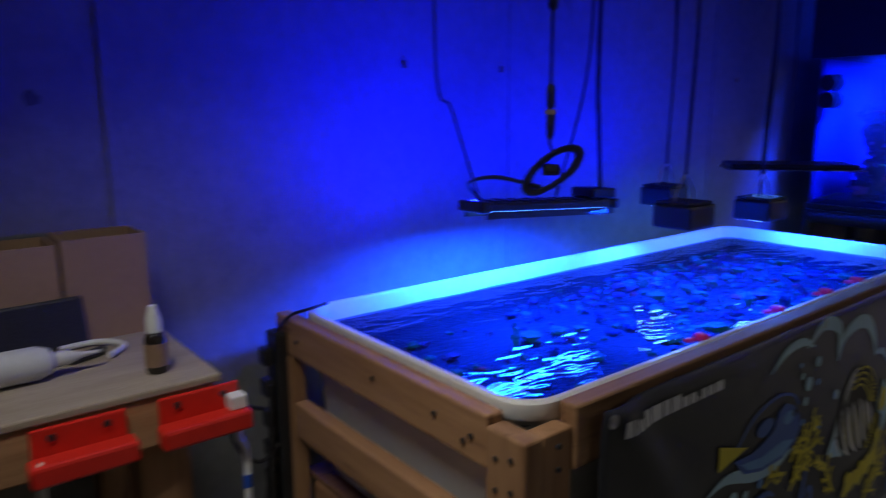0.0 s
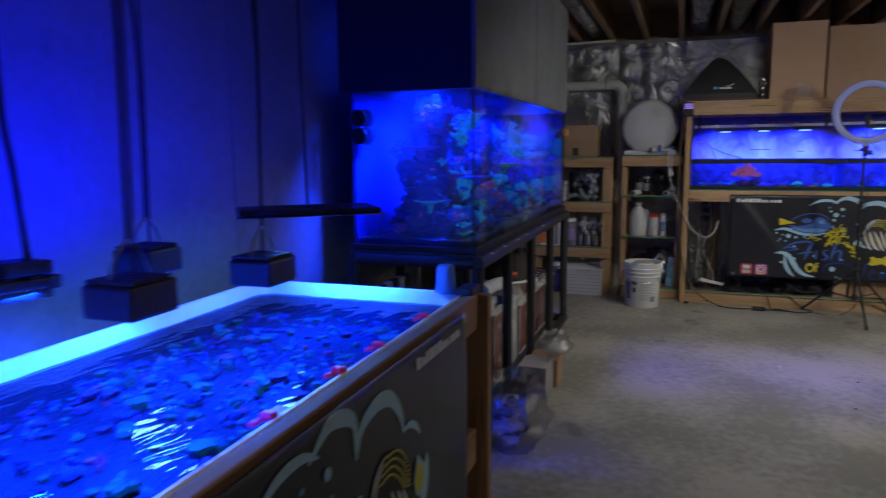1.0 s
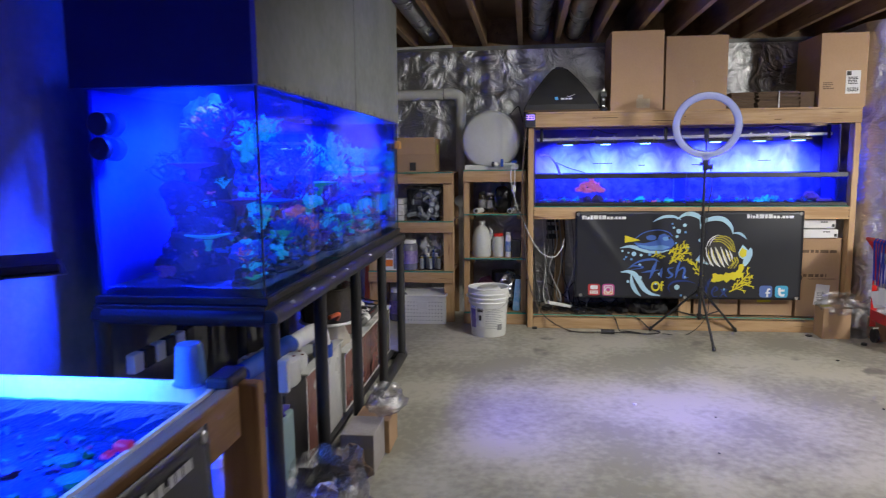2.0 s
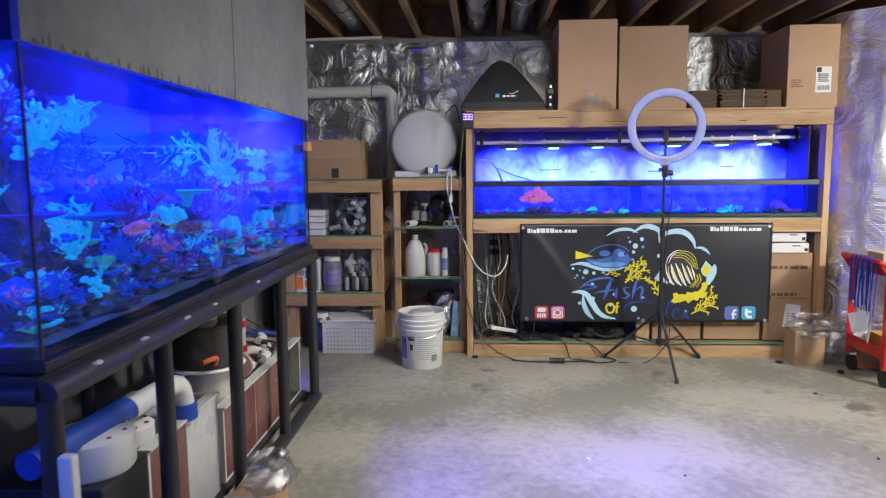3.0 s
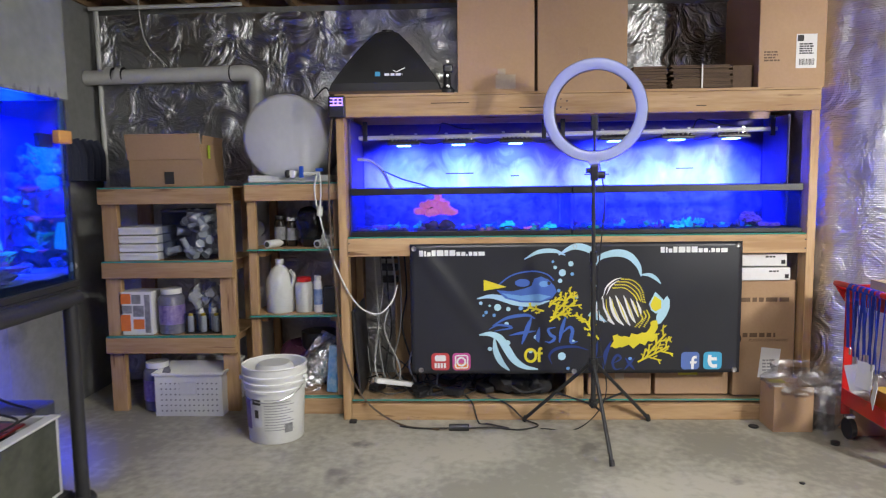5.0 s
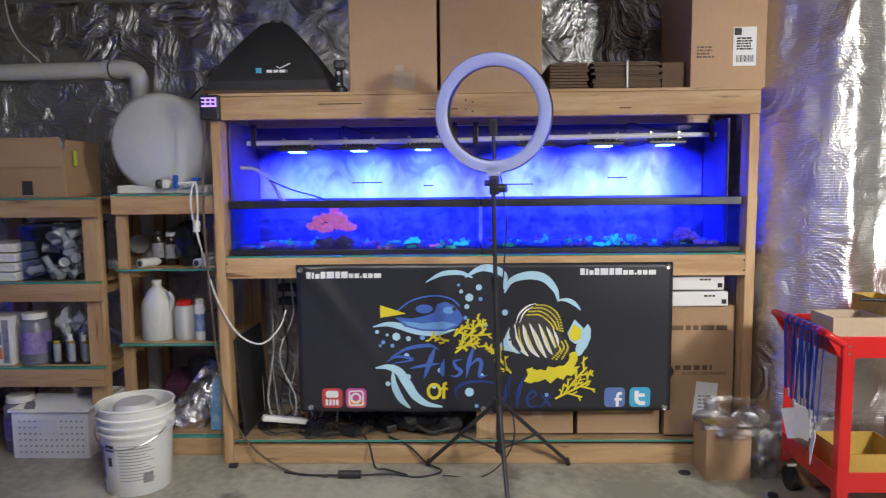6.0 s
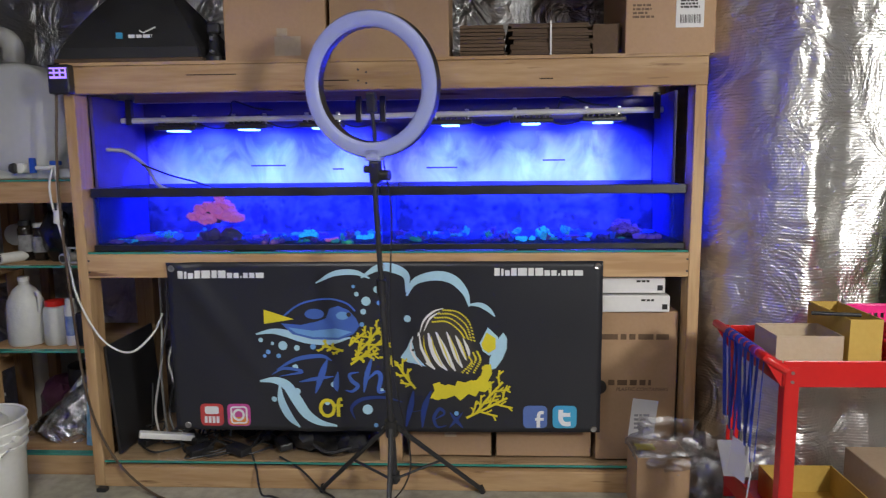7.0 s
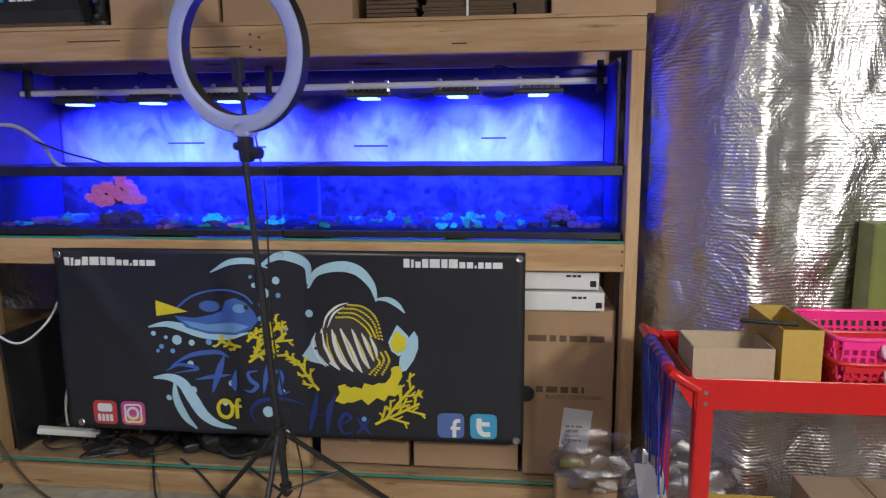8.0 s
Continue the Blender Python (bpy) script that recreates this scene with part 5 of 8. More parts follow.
bar = thing("reef_light_bar", (1.31, 1.19, 1.10), "long thin black reef light hung from cords over the tub", "lamp")
bm = bmesh.new()
tilt = Matrix.Translation((1.315, 1.19, 1.070)) @ pose(0, 0, 0, 0, 4.0, 4.0) @ Matrix.Diagonal((0.83, 0.9, 0.85, 1))
box(bm, -0.335, 0.335, -0.045, 0.045, -0.012, 0.014, 0.006, tilt)
part("housing", bm, BLACK_PLASTIC, bar)
for k in range(9):
    part("fin", box(bmesh.new(), -0.29 + 0.07 * k, -0.255 + 0.07 * k, -0.04, 0.04, 0.013, 0.020, 0.002, tilt), BLACK_PLASTIC, bar)
for sx in (-0.335, 0.335):
    part("end_cap", box(bmesh.new(), sx - 0.02, sx + 0.02, -0.05, 0.05, -0.016, 0.018, 0.006, tilt), BLACK_PLASTIC, bar)
part("driver_box", box(bmesh.new(), 0.19, 0.33, -0.05, 0.04, 0.021, 0.055, 0.006, tilt), BLACK_PLASTIC, bar)
part("lens_strip", box(bmesh.new(), -0.30, 0.30, -0.03, 0.03, -0.0135, -0.0122, 0, tilt), glow("bar_led", (0.07, 0.24, 1.0), 40), bar, "bright blue lens strip")
for sy in (-0.044, 0.040):
    part("skirt", box(bmesh.new(), -0.33, 0.33, sy, sy + 0.004, -0.034, -0.0125, 0, tilt), BLACK_PLASTIC, bar)
part("lug", box(bmesh.new(), -0.05, -0.01, -0.02, 0.02, -0.030, -0.013, 0.004, tilt), BLACK_PLASTIC, bar)
BOXLED = glow("box_led", (0.07, 0.24, 1.0), 230)
for x, y, z in ((1.49, 0.875, 1.062), (1.88, 1.19, 1.055), (1.91, 0.885, 1.040)):
    bl = thing("reef_lamp", (x, y, z), "square black reef lamp hung on thin cords above the water", "lamp", "box reef lamps")
    bm = B(x - 0.058, x + 0.058, y - 0.055, y + 0.055, z - 0.034, z + 0.026, 0.007)
    part("housing", bm, BLACK_PLASTIC, bl)
    for k in range(5):
        part("fin", B(x - 0.05 + 0.021 * k, x - 0.038 + 0.021 * k, y - 0.05, y + 0.05, z + 0.0265, z + 0.034, 0.001), BLACK_PLASTIC, bl)
    part("lens", B(x - 0.042, x + 0.042, y - 0.042, y + 0.042, z - 0.0355, z - 0.0342), BOXLED, bl, "bright blue lens")
    for s in (-1, 1):
        part("hanger_arm", T(((x + s * 0.05, y, z + 0.026), (x + s * 0.03, y, z + 0.07), (x, y, z + 0.10)), 0.003, 5), CHROME, bl)
    hang_line("hanging_cord", ((x, y, z + 0.10), (x + 0.006, y - 0.004, z + 0.5), (x - 0.008, y + 0.004, z + 0.8), (x + 0.004, y, 2.545)), 0.0045, "dark hanging cord up to the joists", bl)
    hang_line("lamp_lead", ((x + 0.03, y + 0.02, z + 0.03), (x + 0.05, y + 0.03, z + 0.25), (x + 0.045, y + 0.02, z + 0.6), (x + 0.06, y + 0.05, 2.545)), 0.0035, "black lamp lead running up to the joists", bl)
pan = thing("panel_lamp", (2.37, 1.03, 1.13), "flat thin reef light panel hung level above the tub", "lamp")
m = Matrix.Translation((2.37, 1.03, 1.135)) @ pose(0, 0, 0, 0, 0, -52)
part("housing", box(bmesh.new(), -0.20, 0.20, -0.10, 0.10, -0.008, 0.008, 0.003, m), BLACK_STEEL, pan)
part("frame", box(bmesh.new(), -0.21, 0.21, -0.11, 0.11, -0.0125, -0.0085, 0.001, m), CHROME, pan)
part("lens", box(bmesh.new(), -0.10, 0.10, -0.05, 0.05, -0.0150, -0.0130, 0, m), BOXLED, pan, "bright blue lens")
hang_line("hanging_cord", ((2.37, 1.03, 1.140), (2.362, 1.034, 1.7), (2.375, 1.03, 2.1), (2.37, 1.03, 2.545)), 0.0042, "dark hanging cord up to the joists", pan)
hang_line("hanging_cord", ((1.57, 1.205, 1.075), (1.56, 1.212, 1.28), (1.545, 1.21, 1.5), (1.55, 1.205, 2.545)), 0.007, "dark hanging cord up to the joists", bar)
hang_line("hanging_cord", ((1.575, 1.215, 1.075), (1.57, 1.22, 1.27), (1.55, 1.213, 1.36)), 0.004, "dark hanging cord above the light bar", bar)
hang_line("hanging_cord", ((1.06, 1.175, 1.095), (0.975, 1.18, 1.32), (0.93, 1.19, 1.48), (0.945, 1.19, 2.545)), 0.0035, "thin dark hanging cord up to the joists", bar)
hang_line("lamp_lead", ((1.34, 1.18, 1.083), (1.30, 1.05, 1.4), (1.24, 0.98, 1.75), (1.24, 0.95, 2.545)), 0.004, "black lamp lead running up to the joists", bar)
plug = thing("inline_plug", (1.01, 0.90, 1.32), "black in-line plug with a brass-coloured collar on a hanging lead", "plug")
part("lead", T(((1.0, 0.885, 1.24), (1.008, 0.90, 1.28), (1.010, 0.90, 1.50), (1.012, 0.90, 2.545)), 0.004, 6), BLACK_PLASTIC, plug, smooth=True)
part("socket_body", L((1.01, 0.90, 1.325), ((0.006, 0.0), (0.010, 0.006), (0.010, 0.04), (0.006, 0.05)), 12), BLACK_PLASTIC, plug, smooth=True)
part("plug_body", L((1.01, 0.90, 1.262), ((0.005, 0.0), (0.009, 0.01), (0.010, 0.048), (0.008, 0.052)), 12), BLACK_PLASTIC, plug, smooth=True)
part("collar", L((1.01, 0.90, 1.313), ((0.0125, 0.0), (0.0125, 0.010)), 12), mat("brass_collar", (0.55, 0.38, 0.10), None, 0.4), plug, "yellow collar")
part("upper_joint", L((1.01, 0.90, 1.52), ((0.005, 0.0), (0.011, 0.008), (0.011, 0.05), (0.005, 0.056)), 12), BLACK_PLASTIC, plug, smooth=True)
coil = thing("coiled_lead", (0.99, 0.87, 1.20), "black power lead wound into a tied coil", "cable")
for k in range(7):
    a, s = 0.012 * (k % 3 - 1), 1 + 0.05 * (k % 4)
    pts = []
    for j in range(17):
        t = 2 * math.pi * j / 16
        u, v = 0.062 * s * math.cos(t), 0.026 * s * math.sin(t)
        pts.append((0.99 + (u * 0.78 - v * 0.6) * 0.8 + a, 0.87 - (u * 0.78 - v * 0.6) * 0.6 + a * 0.5, 1.20 + u * 0.6 + v * 0.78))
    part("loop", T(pts, 0.0045, 6, True, 2), BLACK_PLASTIC, coil, smooth=True)
part("tie", L((0.985, 0.872, 1.20), ((0.018, -0.010), (0.020, 0.0), (0.018, 0.012)), 10), BLACK_PLASTIC, coil)
part("tail", T(((0.965, 0.88, 1.165), (0.90, 0.95, 1.185), (0.92, 1.06, 1.16), (1.07, 1.17, 1.098)), 0.0045, 6), BLACK_PLASTIC, coil, smooth=True)
for x, z in ((1.10, 1.455), (1.48, 1.455), (2.93, 1.46), (-0.30, 1.46)):
    solid("wall_tie", B(x - 0.006, x + 0.006, 1.538, 1.552, z - 0.010, z + 0.010, 0.003), mat("rusty_tie", (0.32, 0.24, 0.14), (0.2, 0.13, 0.07), 0.8), "rusty snapped form tie in the concrete wall", "wall tie", "wall ties")
for x, z, r in ((-0.28, 1.78, 0.02), (0.02, 1.60, 0.012), (-0.12, 1.45, 0.014), (0.16, 1.35, 0.016), (0.42, 1.78, 0.018), (-0.05, 1.86, 0.012), (-0.36, 1.40, 0.016), (0.10, 1.74, 0.01), (-0.4, 1.62, 0.012)):
    bm = bmesh.new()
    lathe(bm, (x, 1.5495, z), ((r, 0.0), (r * 0.8, -0.0015), (r * 0.1, -0.001)), 9, "y")
    for v in bm.verts:
        v.co.x += 0.4 * r * noise.noise(v.co * 60)
        v.co.z += 0.6 * r * noise.noise(v.co * 75)
    solid("concrete_pit", bm, mat("dark_pit", (0.09, 0.09, 0.085), (0.13, 0.13, 0.12), 0.9), "dark pitted blemish on the concrete wall", "blemish", kind="structure")
# coloured clips on the rim, a cup, a corner bracket
# a faint emission is added to the clips' pink plastic
PINK_CLIP = mat("pink_clip", (0.75, 0.03, 0.16), (0.6, 0.02, 0.12), 0.4, emit=(0.9, 0.02, 0.15), estr=0.12)
for x in (1.205, 1.537, 1.80, 1.999, 2.30):
    bm = B(x - 0.012, x + 0.012, 0.624, 0.652, 0.844, 0.860, 0.005)
    box(bm, x - 0.040, x - 0.016, 0.640, 0.656, 0.844, 0.853, 0.004)
    solid("magnet_clip", bm, PINK_CLIP, "pink magnet clip with an added glow on the tub's rim", "clip", "rim clips")
cup = thing("cup", (2.62, 0.665, 0.851), "translucent plastic cup, blue lamp light in its colour, upside down on the rim", "cup")
# the lamps' blue on the cup is put into its base colour
part("wall", L((2.62, 0.680, 0.852), ((0.034, 0.0), (0.028, 0.085), (0.024, 0.090), (0.004, 0.090)), 22), mat("frosted_cup", (0.12, 0.30, 0.80), (0.08, 0.22, 0.66), 0.3), cup, smooth=True)
part("lip", L((2.62, 0.680, 0.852), ((0.034, 0.0), (0.038, 0.003), (0.034, 0.007)), 22), mat("frosted_cup", (0.5, 0.5, 0.5)), cup, smooth=True)
solid("corner_bracket", B(2.60, 2.70, 0.585, 0.640, 0.8435, 0.872, 0.008), BLACK_PLASTIC, "black plastic corner bracket on the tub's rim", "bracket")
# power strip hanging on the stand's corner post
ps = thing("power_strip", (0.605, 1.40, 0.70), "black power strip and leads hung on a timber post", "power strip")
part("body", B(0.585, 0.619, 1.375, 1.435, 0.34, 0.80, 0.008), BLACK_PLASTIC, ps)
for k in range(5):
    part("plug", B(0.560, 0.584, 1.385, 1.425, 0.40 + 0.08 * k, 0.445 + 0.08 * k, 0.006), BLACK_PLASTIC, ps)
for k in range(4):
    part("lead", T(((0.565, 1.40 - 0.01 * k, 0.44 + 0.08 * k), (0.545, 1.38 - 0.01 * k, 0.38), (0.56, 1.40, 0.22 + 0.03 * k), (0.58 + 0.01 * k, 1.42, 0.04)), 0.005, 6), BLACK_PLASTIC, ps, smooth=True)
part("lead", T(((0.60, 1.40, 0.80), (0.62, 1.36, 0.845), (0.66, 1.34, 0.858), (0.72, 1.36, 0.858)), 0.004, 6), BLACK_PLASTIC, ps, smooth=True)
part("lead", T(((0.585, 1.38, 0.52), (0.52, 1.36, 0.50), (0.47, 1.38, 0.56), (0.50, 1.42, 0.62), (0.57, 1.42, 0.60)), 0.005, 6), BLACK_PLASTIC, ps, smooth=True)
# frags on the tub's floor
rnd = random.Random(31)
TUBKINDS = ((TUBSET["cyan"], "glowing cyan"), (TUBSET["green"], "green"), (TUBSET["blue"], "blue"), (TUBSET["purple"], "purple"), (TUBSET["pink"], "pink"))
placed = []
for k in range(3000):
    x, y = rnd.choice((rnd.uniform(0.76, 2.56), rnd.uniform(1.5, 2.56))), rnd.uniform(0.69, 1.33)
    r = rnd.choice((0.006, 0.008, 0.010, 0.013, 0.016, 0.022))
    if any((x - a) ** 2 + (y - b) ** 2 < (0.85 * (r + c)) ** 2 for a, b, c in placed) or len(placed) > 285:
        continue
    placed.append((x, y, r))
    z = 0.753
    s = 1.2
    m, w = rnd.choices(TUBKINDS, (4, 6, 3, 3, 1 + (x > 1.6)))[0]
    bm = bmesh.new()
    form = rnd.random()
    if form < 0.2:
        lathe(bm, (x, y, z), ((0.4 * r * s, 0), (0.5 * r * s, 0.3 * r), (r * s, 0.7 * r), (1.05 * r * s, 0.9 * r), (0.6 * r * s, 0.85 * r), (0.1 * r * s, 0.7 * r)), 12)
        for v in bm.verts:
            v.co.z += 0.25 * r * noise.noise(v.co * 60)
            v.co.x += 0.3 * r * noise.noise(v.co * 45 + Vector((5, 0, 0)))
    elif form < 0.75:
        for j in range(5):
            blob(bm, (x + rnd.uniform(-0.6, 0.6) * r * s, y + rnd.uniform(-0.6, 0.6) * r * s, z + 0.4 * r * s), 0.5 * r * s, 0.5 * r * s, 0.42 * r * s, 1, 0.6, 20)
    else:
        branching(bm, (x, y, z), 1.1 * r * s, 1.6 * r * s, 7, rnd, 0.16 * r * s, 5)
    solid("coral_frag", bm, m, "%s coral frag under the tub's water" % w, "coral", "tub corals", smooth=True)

mats = {c: bmesh.new() for c in ("green", "blue", "purple", "cyan")}
for k in range(900):                     # low polyps growing between the frags
    x, y = rnd.choice((rnd.uniform(0.74, 2.58), rnd.uniform(1.45, 2.55))), rnd.uniform(0.68, 1.34)
    if noise.noise(Vector((x * 5, y * 5, 2))) < -0.05:
        continue
    r = rnd.uniform(0.004, 0.011)
    c = rnd.choices(("green", "blue", "purple", "cyan"), (4, 4, 4, 2))[0]
    blob(mats[c], (x, y, 0.7525 + 0.3 * r), r * rnd.uniform(0.8, 1.5), r * rnd.uniform(0.8, 1.5), 0.6 * r, 1, 0.8, 60)
for c in mats:
    solid("polyp_mat", mats[c], TUBSET[c], "low %s coral polyps covering the tub's floor" % c, "coral", "", "stuff", smooth=True)

# ---- work table with bottles and boxes ----
table = thing("work_table", (-0.45, 1.29, 0), "timber work table with a scuffed plywood top against the wall", "table")
TT = 0.862
part("tabletop", B(-1.35, 0.335, 1.055, 1.535, TT - 0.016, TT, 0.004), mat("worn_ply", (0.40, 0.33, 0.25), (0.29, 0.235, 0.175), 0.6, scale=3, fine=40, bump=0.1, stretch=(1, 5, 5), c3=(0.52, 0.46, 0.38), spots=0.0), table)
part("apron", B(-1.34, 0.325, 1.060, 1.098, TT - 0.106, TT - 0.0165, 0.004), wood("x", "fir"), table)
part("apron", B(0.287, 0.325, 1.099, 1.53, TT - 0.106, TT - 0.0165, 0.004), wood("y", "fir"), table)
part("batten", B(0.09, 0.18, 1.0995, 1.13, TT - 0.13, TT - 0.0165, 0.003), KRAFT_DARK, table)
for x0, y0 in ((0.195, 1.10), (0.195, 1.44), (-1.33, 1.10), (-1.33, 1.44)):
    part("leg", B(x0, x0 + 0.089, y0, y0 + 0.089, 0, TT - 0.017, 0.004), wood("z", "fir"), table)
for x0 in (0.030, 0.222):
    h = thing("bottle_holder", (x0 + 0.07, 1.05, TT - 0.08), "red plastic holder screwed to a table's timber apron", "holder", "red holders")
    part("back_plate", B(x0, x0 + 0.140, 1.050, 1.0595, TT - 0.075, TT - 0.020, 0.003), RED_PLASTIC, h)
    part("trough", B(x0 - 0.008, x0 + 0.148, 1.005, 1.049, TT - 0.098, TT - 0.062, 0.006), RED_PLASTIC, h)
    for sx in (0.03, 0.11):
        part("screw", C((x0 + sx, 1.0495, TT - 0.036), (x0 + sx, 1.046, TT - 0.036), 0.006, seg=10), BLACK_STEEL, h)
br = thing("dosing_brush", (0.362, 1.03, 0.6), "white stick with blue bands hanging in a red holder", "brush")
part("stick", T(((0.352, 1.035, 0.80), (0.350, 1.035, 0.745), (0.362, 1.035, 0.71), (0.362, 1.035, 0.60)), 0.007, 8), WHITE_PLASTIC, br, smooth=True)
part("band", C((0.362, 1.035, 0.665), (0.362, 1.035, 0.64), 0.0085, seg=12), BLUE_PLASTIC, br)
part("cap", B(0.335, 0.365, 1.02, 1.05, 0.80, 0.825, 0.003), WHITE_PLASTIC, br)
st = thing("dosing_brush", (0.04, 1.03, 0.6), "white stick hanging in a red holder", "brush")
part("stick", T(((0.035, 1.02, 0.80), (0.036, 1.02, 0.70), (0.038, 1.02, 0.60)), 0.007, 8), WHITE_PLASTIC, st, smooth=True)
db = thing("dropper_bottle", (0.248, 1.135, TT), "dark dropper bottle with a white cap and brown label", "bottle")
DARKG = mat("dark_glass", (0.02, 0.015, 0.012), None, 0.15)
part("body", L((0.248, 1.135, TT), ((0.017, 0.0), (0.019, 0.003), (0.019, 0.062), (0.014, 0.072), (0.010, 0.075)), 20), DARKG, db, smooth=True)
part("label", L((0.248, 1.135, TT + 0.014), ((0.0195, 0.0), (0.0195, 0.042)), 20), mat("brown_label", (0.30, 0.19, 0.12), (0.22, 0.13, 0.08), 0.6), db, "brown label")
part("cap", L((0.248, 1.135, TT + 0.0755), ((0.0135, 0.0), (0.0135, 0.022), (0.010, 0.035), (0.007, 0.048), (0.002, 0.049)), 18), WHITE_PLASTIC, db, smooth=True)
sb = thing("squeeze_bottle", (0.06, 1.22, TT), "white squeeze bottle lying on the table, clear nozzle", "bottle")
part("body", L((-0.03, 1.225, TT + 0.031), ((0.026, 0.0), (0.030, 0.004), (0.030, 0.105), (0.022, 0.125), (0.012, 0.130)), 20, "x"), mat("milky_plastic", (0.62, 0.62, 0.60), (0.52, 0.53, 0.52), 0.35), sb, smooth=True)
part("cap", L((0.101, 1.225, TT + 0.031), ((0.014, 0.0), (0.014, 0.02), (0.005, 0.045), (0.003, 0.075)), 14, "x"), mat("milky_plastic", (0.6, 0.6, 0.6)), sb, smooth=True)
part("label", L((-0.025, 1.225, TT + 0.031), ((0.0305, 0.0), (0.0305, 0.03)), 20, "x"), mat("pink_label", (0.6, 0.12, 0.16), None, 0.6), sb, "pink label")
dark = thing("dropper", (0.16, 1.27, TT), "small black dropper cap lying on the table", "cap")
part("cap", T(((0.135, 1.27, TT + 0.009), (0.195, 1.30, TT + 0.009)), 0.009, 10, False), BLACK_PLASTIC, dark, smooth=True)
part("hose", T(((0.13, 1.36, TT + 0.008), (0.20, 1.36, TT + 0.008), (0.235, 1.31, TT + 0.008), (0.20, 1.26, TT + 0.008)), 0.006, 8), WHITE_PLASTIC, dark, "pale hose", smooth=True)
for x0, x1, y1, h, w in ((-0.10, 0.150, 1.53, 0.205, "open cardboard box standing against the wall"), (0.158, 0.318, 1.535, 0.212, "open cardboard box at the table's corner")):
    b = thing("cardboard_box", ((x0 + x1) / 2, 1.45, TT), w, "box", "table boxes")
    y0 = 1.40
    part("front_wall", B(x0, x1, y0, y0 + 0.005, TT, TT + h), KRAFT, b)
    part("back_wall", B(x0, x1, y1 - 0.005, y1, TT, TT + h), KRAFT, b)
    part("side_wall", B(x0, x0 + 0.005, y0 + 0.006, y1 - 0.006, TT, TT + h), KRAFT, b)
    part("side_wall", B(x1 - 0.005, x1, y0 + 0.006, y1 - 0.006, TT, TT + h), KRAFT, b)
    part("base", B(x0 + 0.006, x1 - 0.006, y0 + 0.006, y1 - 0.006, TT, TT + 0.005), KRAFT, b)
tr = thing("black_case", (0.06, 1.35, TT), "black speckled plastic case leaning on boxes", "case")
lean = Matrix.Translation((0.03, 1.375, TT)) @ pose(0, 0, 0, -12, 0, 7)
SPECK = mat("speckled_black", (0.014, 0.014, 0.018), (0.022, 0.022, 0.028), 0.5, scale=30, fine=200, bump=0.2, c3=(0.10, 0.10, 0.13), spots=-0.02)
part("body", box(bmesh.new(), -0.25, 0.155, -0.03, 0.012, 0.002, 0.098, 0.006, lean), SPECK, tr)
part("hinge", box(bmesh.new(), 0.12, 0.20, -0.004, 0.012, 0.099, 0.112, 0.004, lean), BLACK_PLASTIC, tr)

# ---- shelves in the corner ----
def shelf_unit(name, x0, x1, y0, y1, top, shelves, postw, label):
    s = thing(name, ((x0 + x1) / 2, (y0 + y1) / 2, 0), label, "shelf unit", "stud shelf units")
    for ya, yb in ((y0, y0 + postw), (y1 - postw, y1)):
        for xa in (x0, x1 - 0.038):
            part("post", B(xa, xa + 0.038, ya, yb, 0, top - 0.002, 0.004), wood("z"), s)
    for z0, z1, front in shelves:
        if front:
            part("front_rail", B(x0 - 0.037, x0 - 0.001, y0, y1, z0, z1, 0.004), wood("y"), s)
        for ya in (y0 - 0.002 + postw, y1 - postw - 0.036):
            part("side_rail", B(x0 + 0.040, x1 - 0.040, ya, ya + 0.036, z0 + 0.004, z1 - 0.003), wood("x"), s)
        part("shelf_board", B(x0, x1, y0 + 0.003, y1 - 0.003, z1 + 0.0005, z1 + 0.009), wood("y"), s)
        part("glass_edge", B(x0 - 0.036, x0 - 0.0005, y0 + 0.004, y1 - 0.004, z1 + 0.001, z1 + 0.008), GREEN_GLASS, s, "green glass edge")
    return s


shelf_unit("shelf_unit", 6.80, 7.24, 0.552, 1.262, 1.225, ((0.332, 0.418, True), (0.743, 0.828, True), (1.140, 1.222, True)), 0.085, "pine stud shelf unit with glass shelves and mixed supplies")
shelf_unit("shelf_unit", 6.79, 7.24, -0.035, 0.470, 1.24, ((0.0, 0.085, True), (0.49, 0.530, False), (0.845, 0.886, False), (1.150, 1.236, True)), 0.045, "narrow pine shelf unit with glass shelves beside the rack")


def carton(name, x0, x1, y0, y1, z0, z1, label, material=KRAFT, tape=True, group="cartons", m=None):
    b = thing(name, ((x0 + x1) / 2, (y0 + y1) / 2, z0), label, "box", group)
    part("body", B(x0, x1, y0, y1, z0, z1, 0.004), material, b)
    if tape:
        yc = (y0 + y1) / 2
        part("tape", B(x0 - 0.0012, x0 + 0.001, yc - 0.024, yc + 0.024, z1 - 0.12, z1 - 0.002), mat("packing_tape", (0.46, 0.36, 0.24), (0.40, 0.30, 0.19), 0.25, scale=9), b, "shiny packing tape")
        part("tape", B(x0, x1, yc - 0.024, yc + 0.024, z1, z1 + 0.001), mat("packing_tape", (0.46, 0.36, 0.24)), b)
        part("flap_gap", B(x0 + 0.004, x1 - 0.004, yc - 0.0015, yc + 0.0015, z1 - 0.0005, z1 + 0.0015), INK, b)
    return b


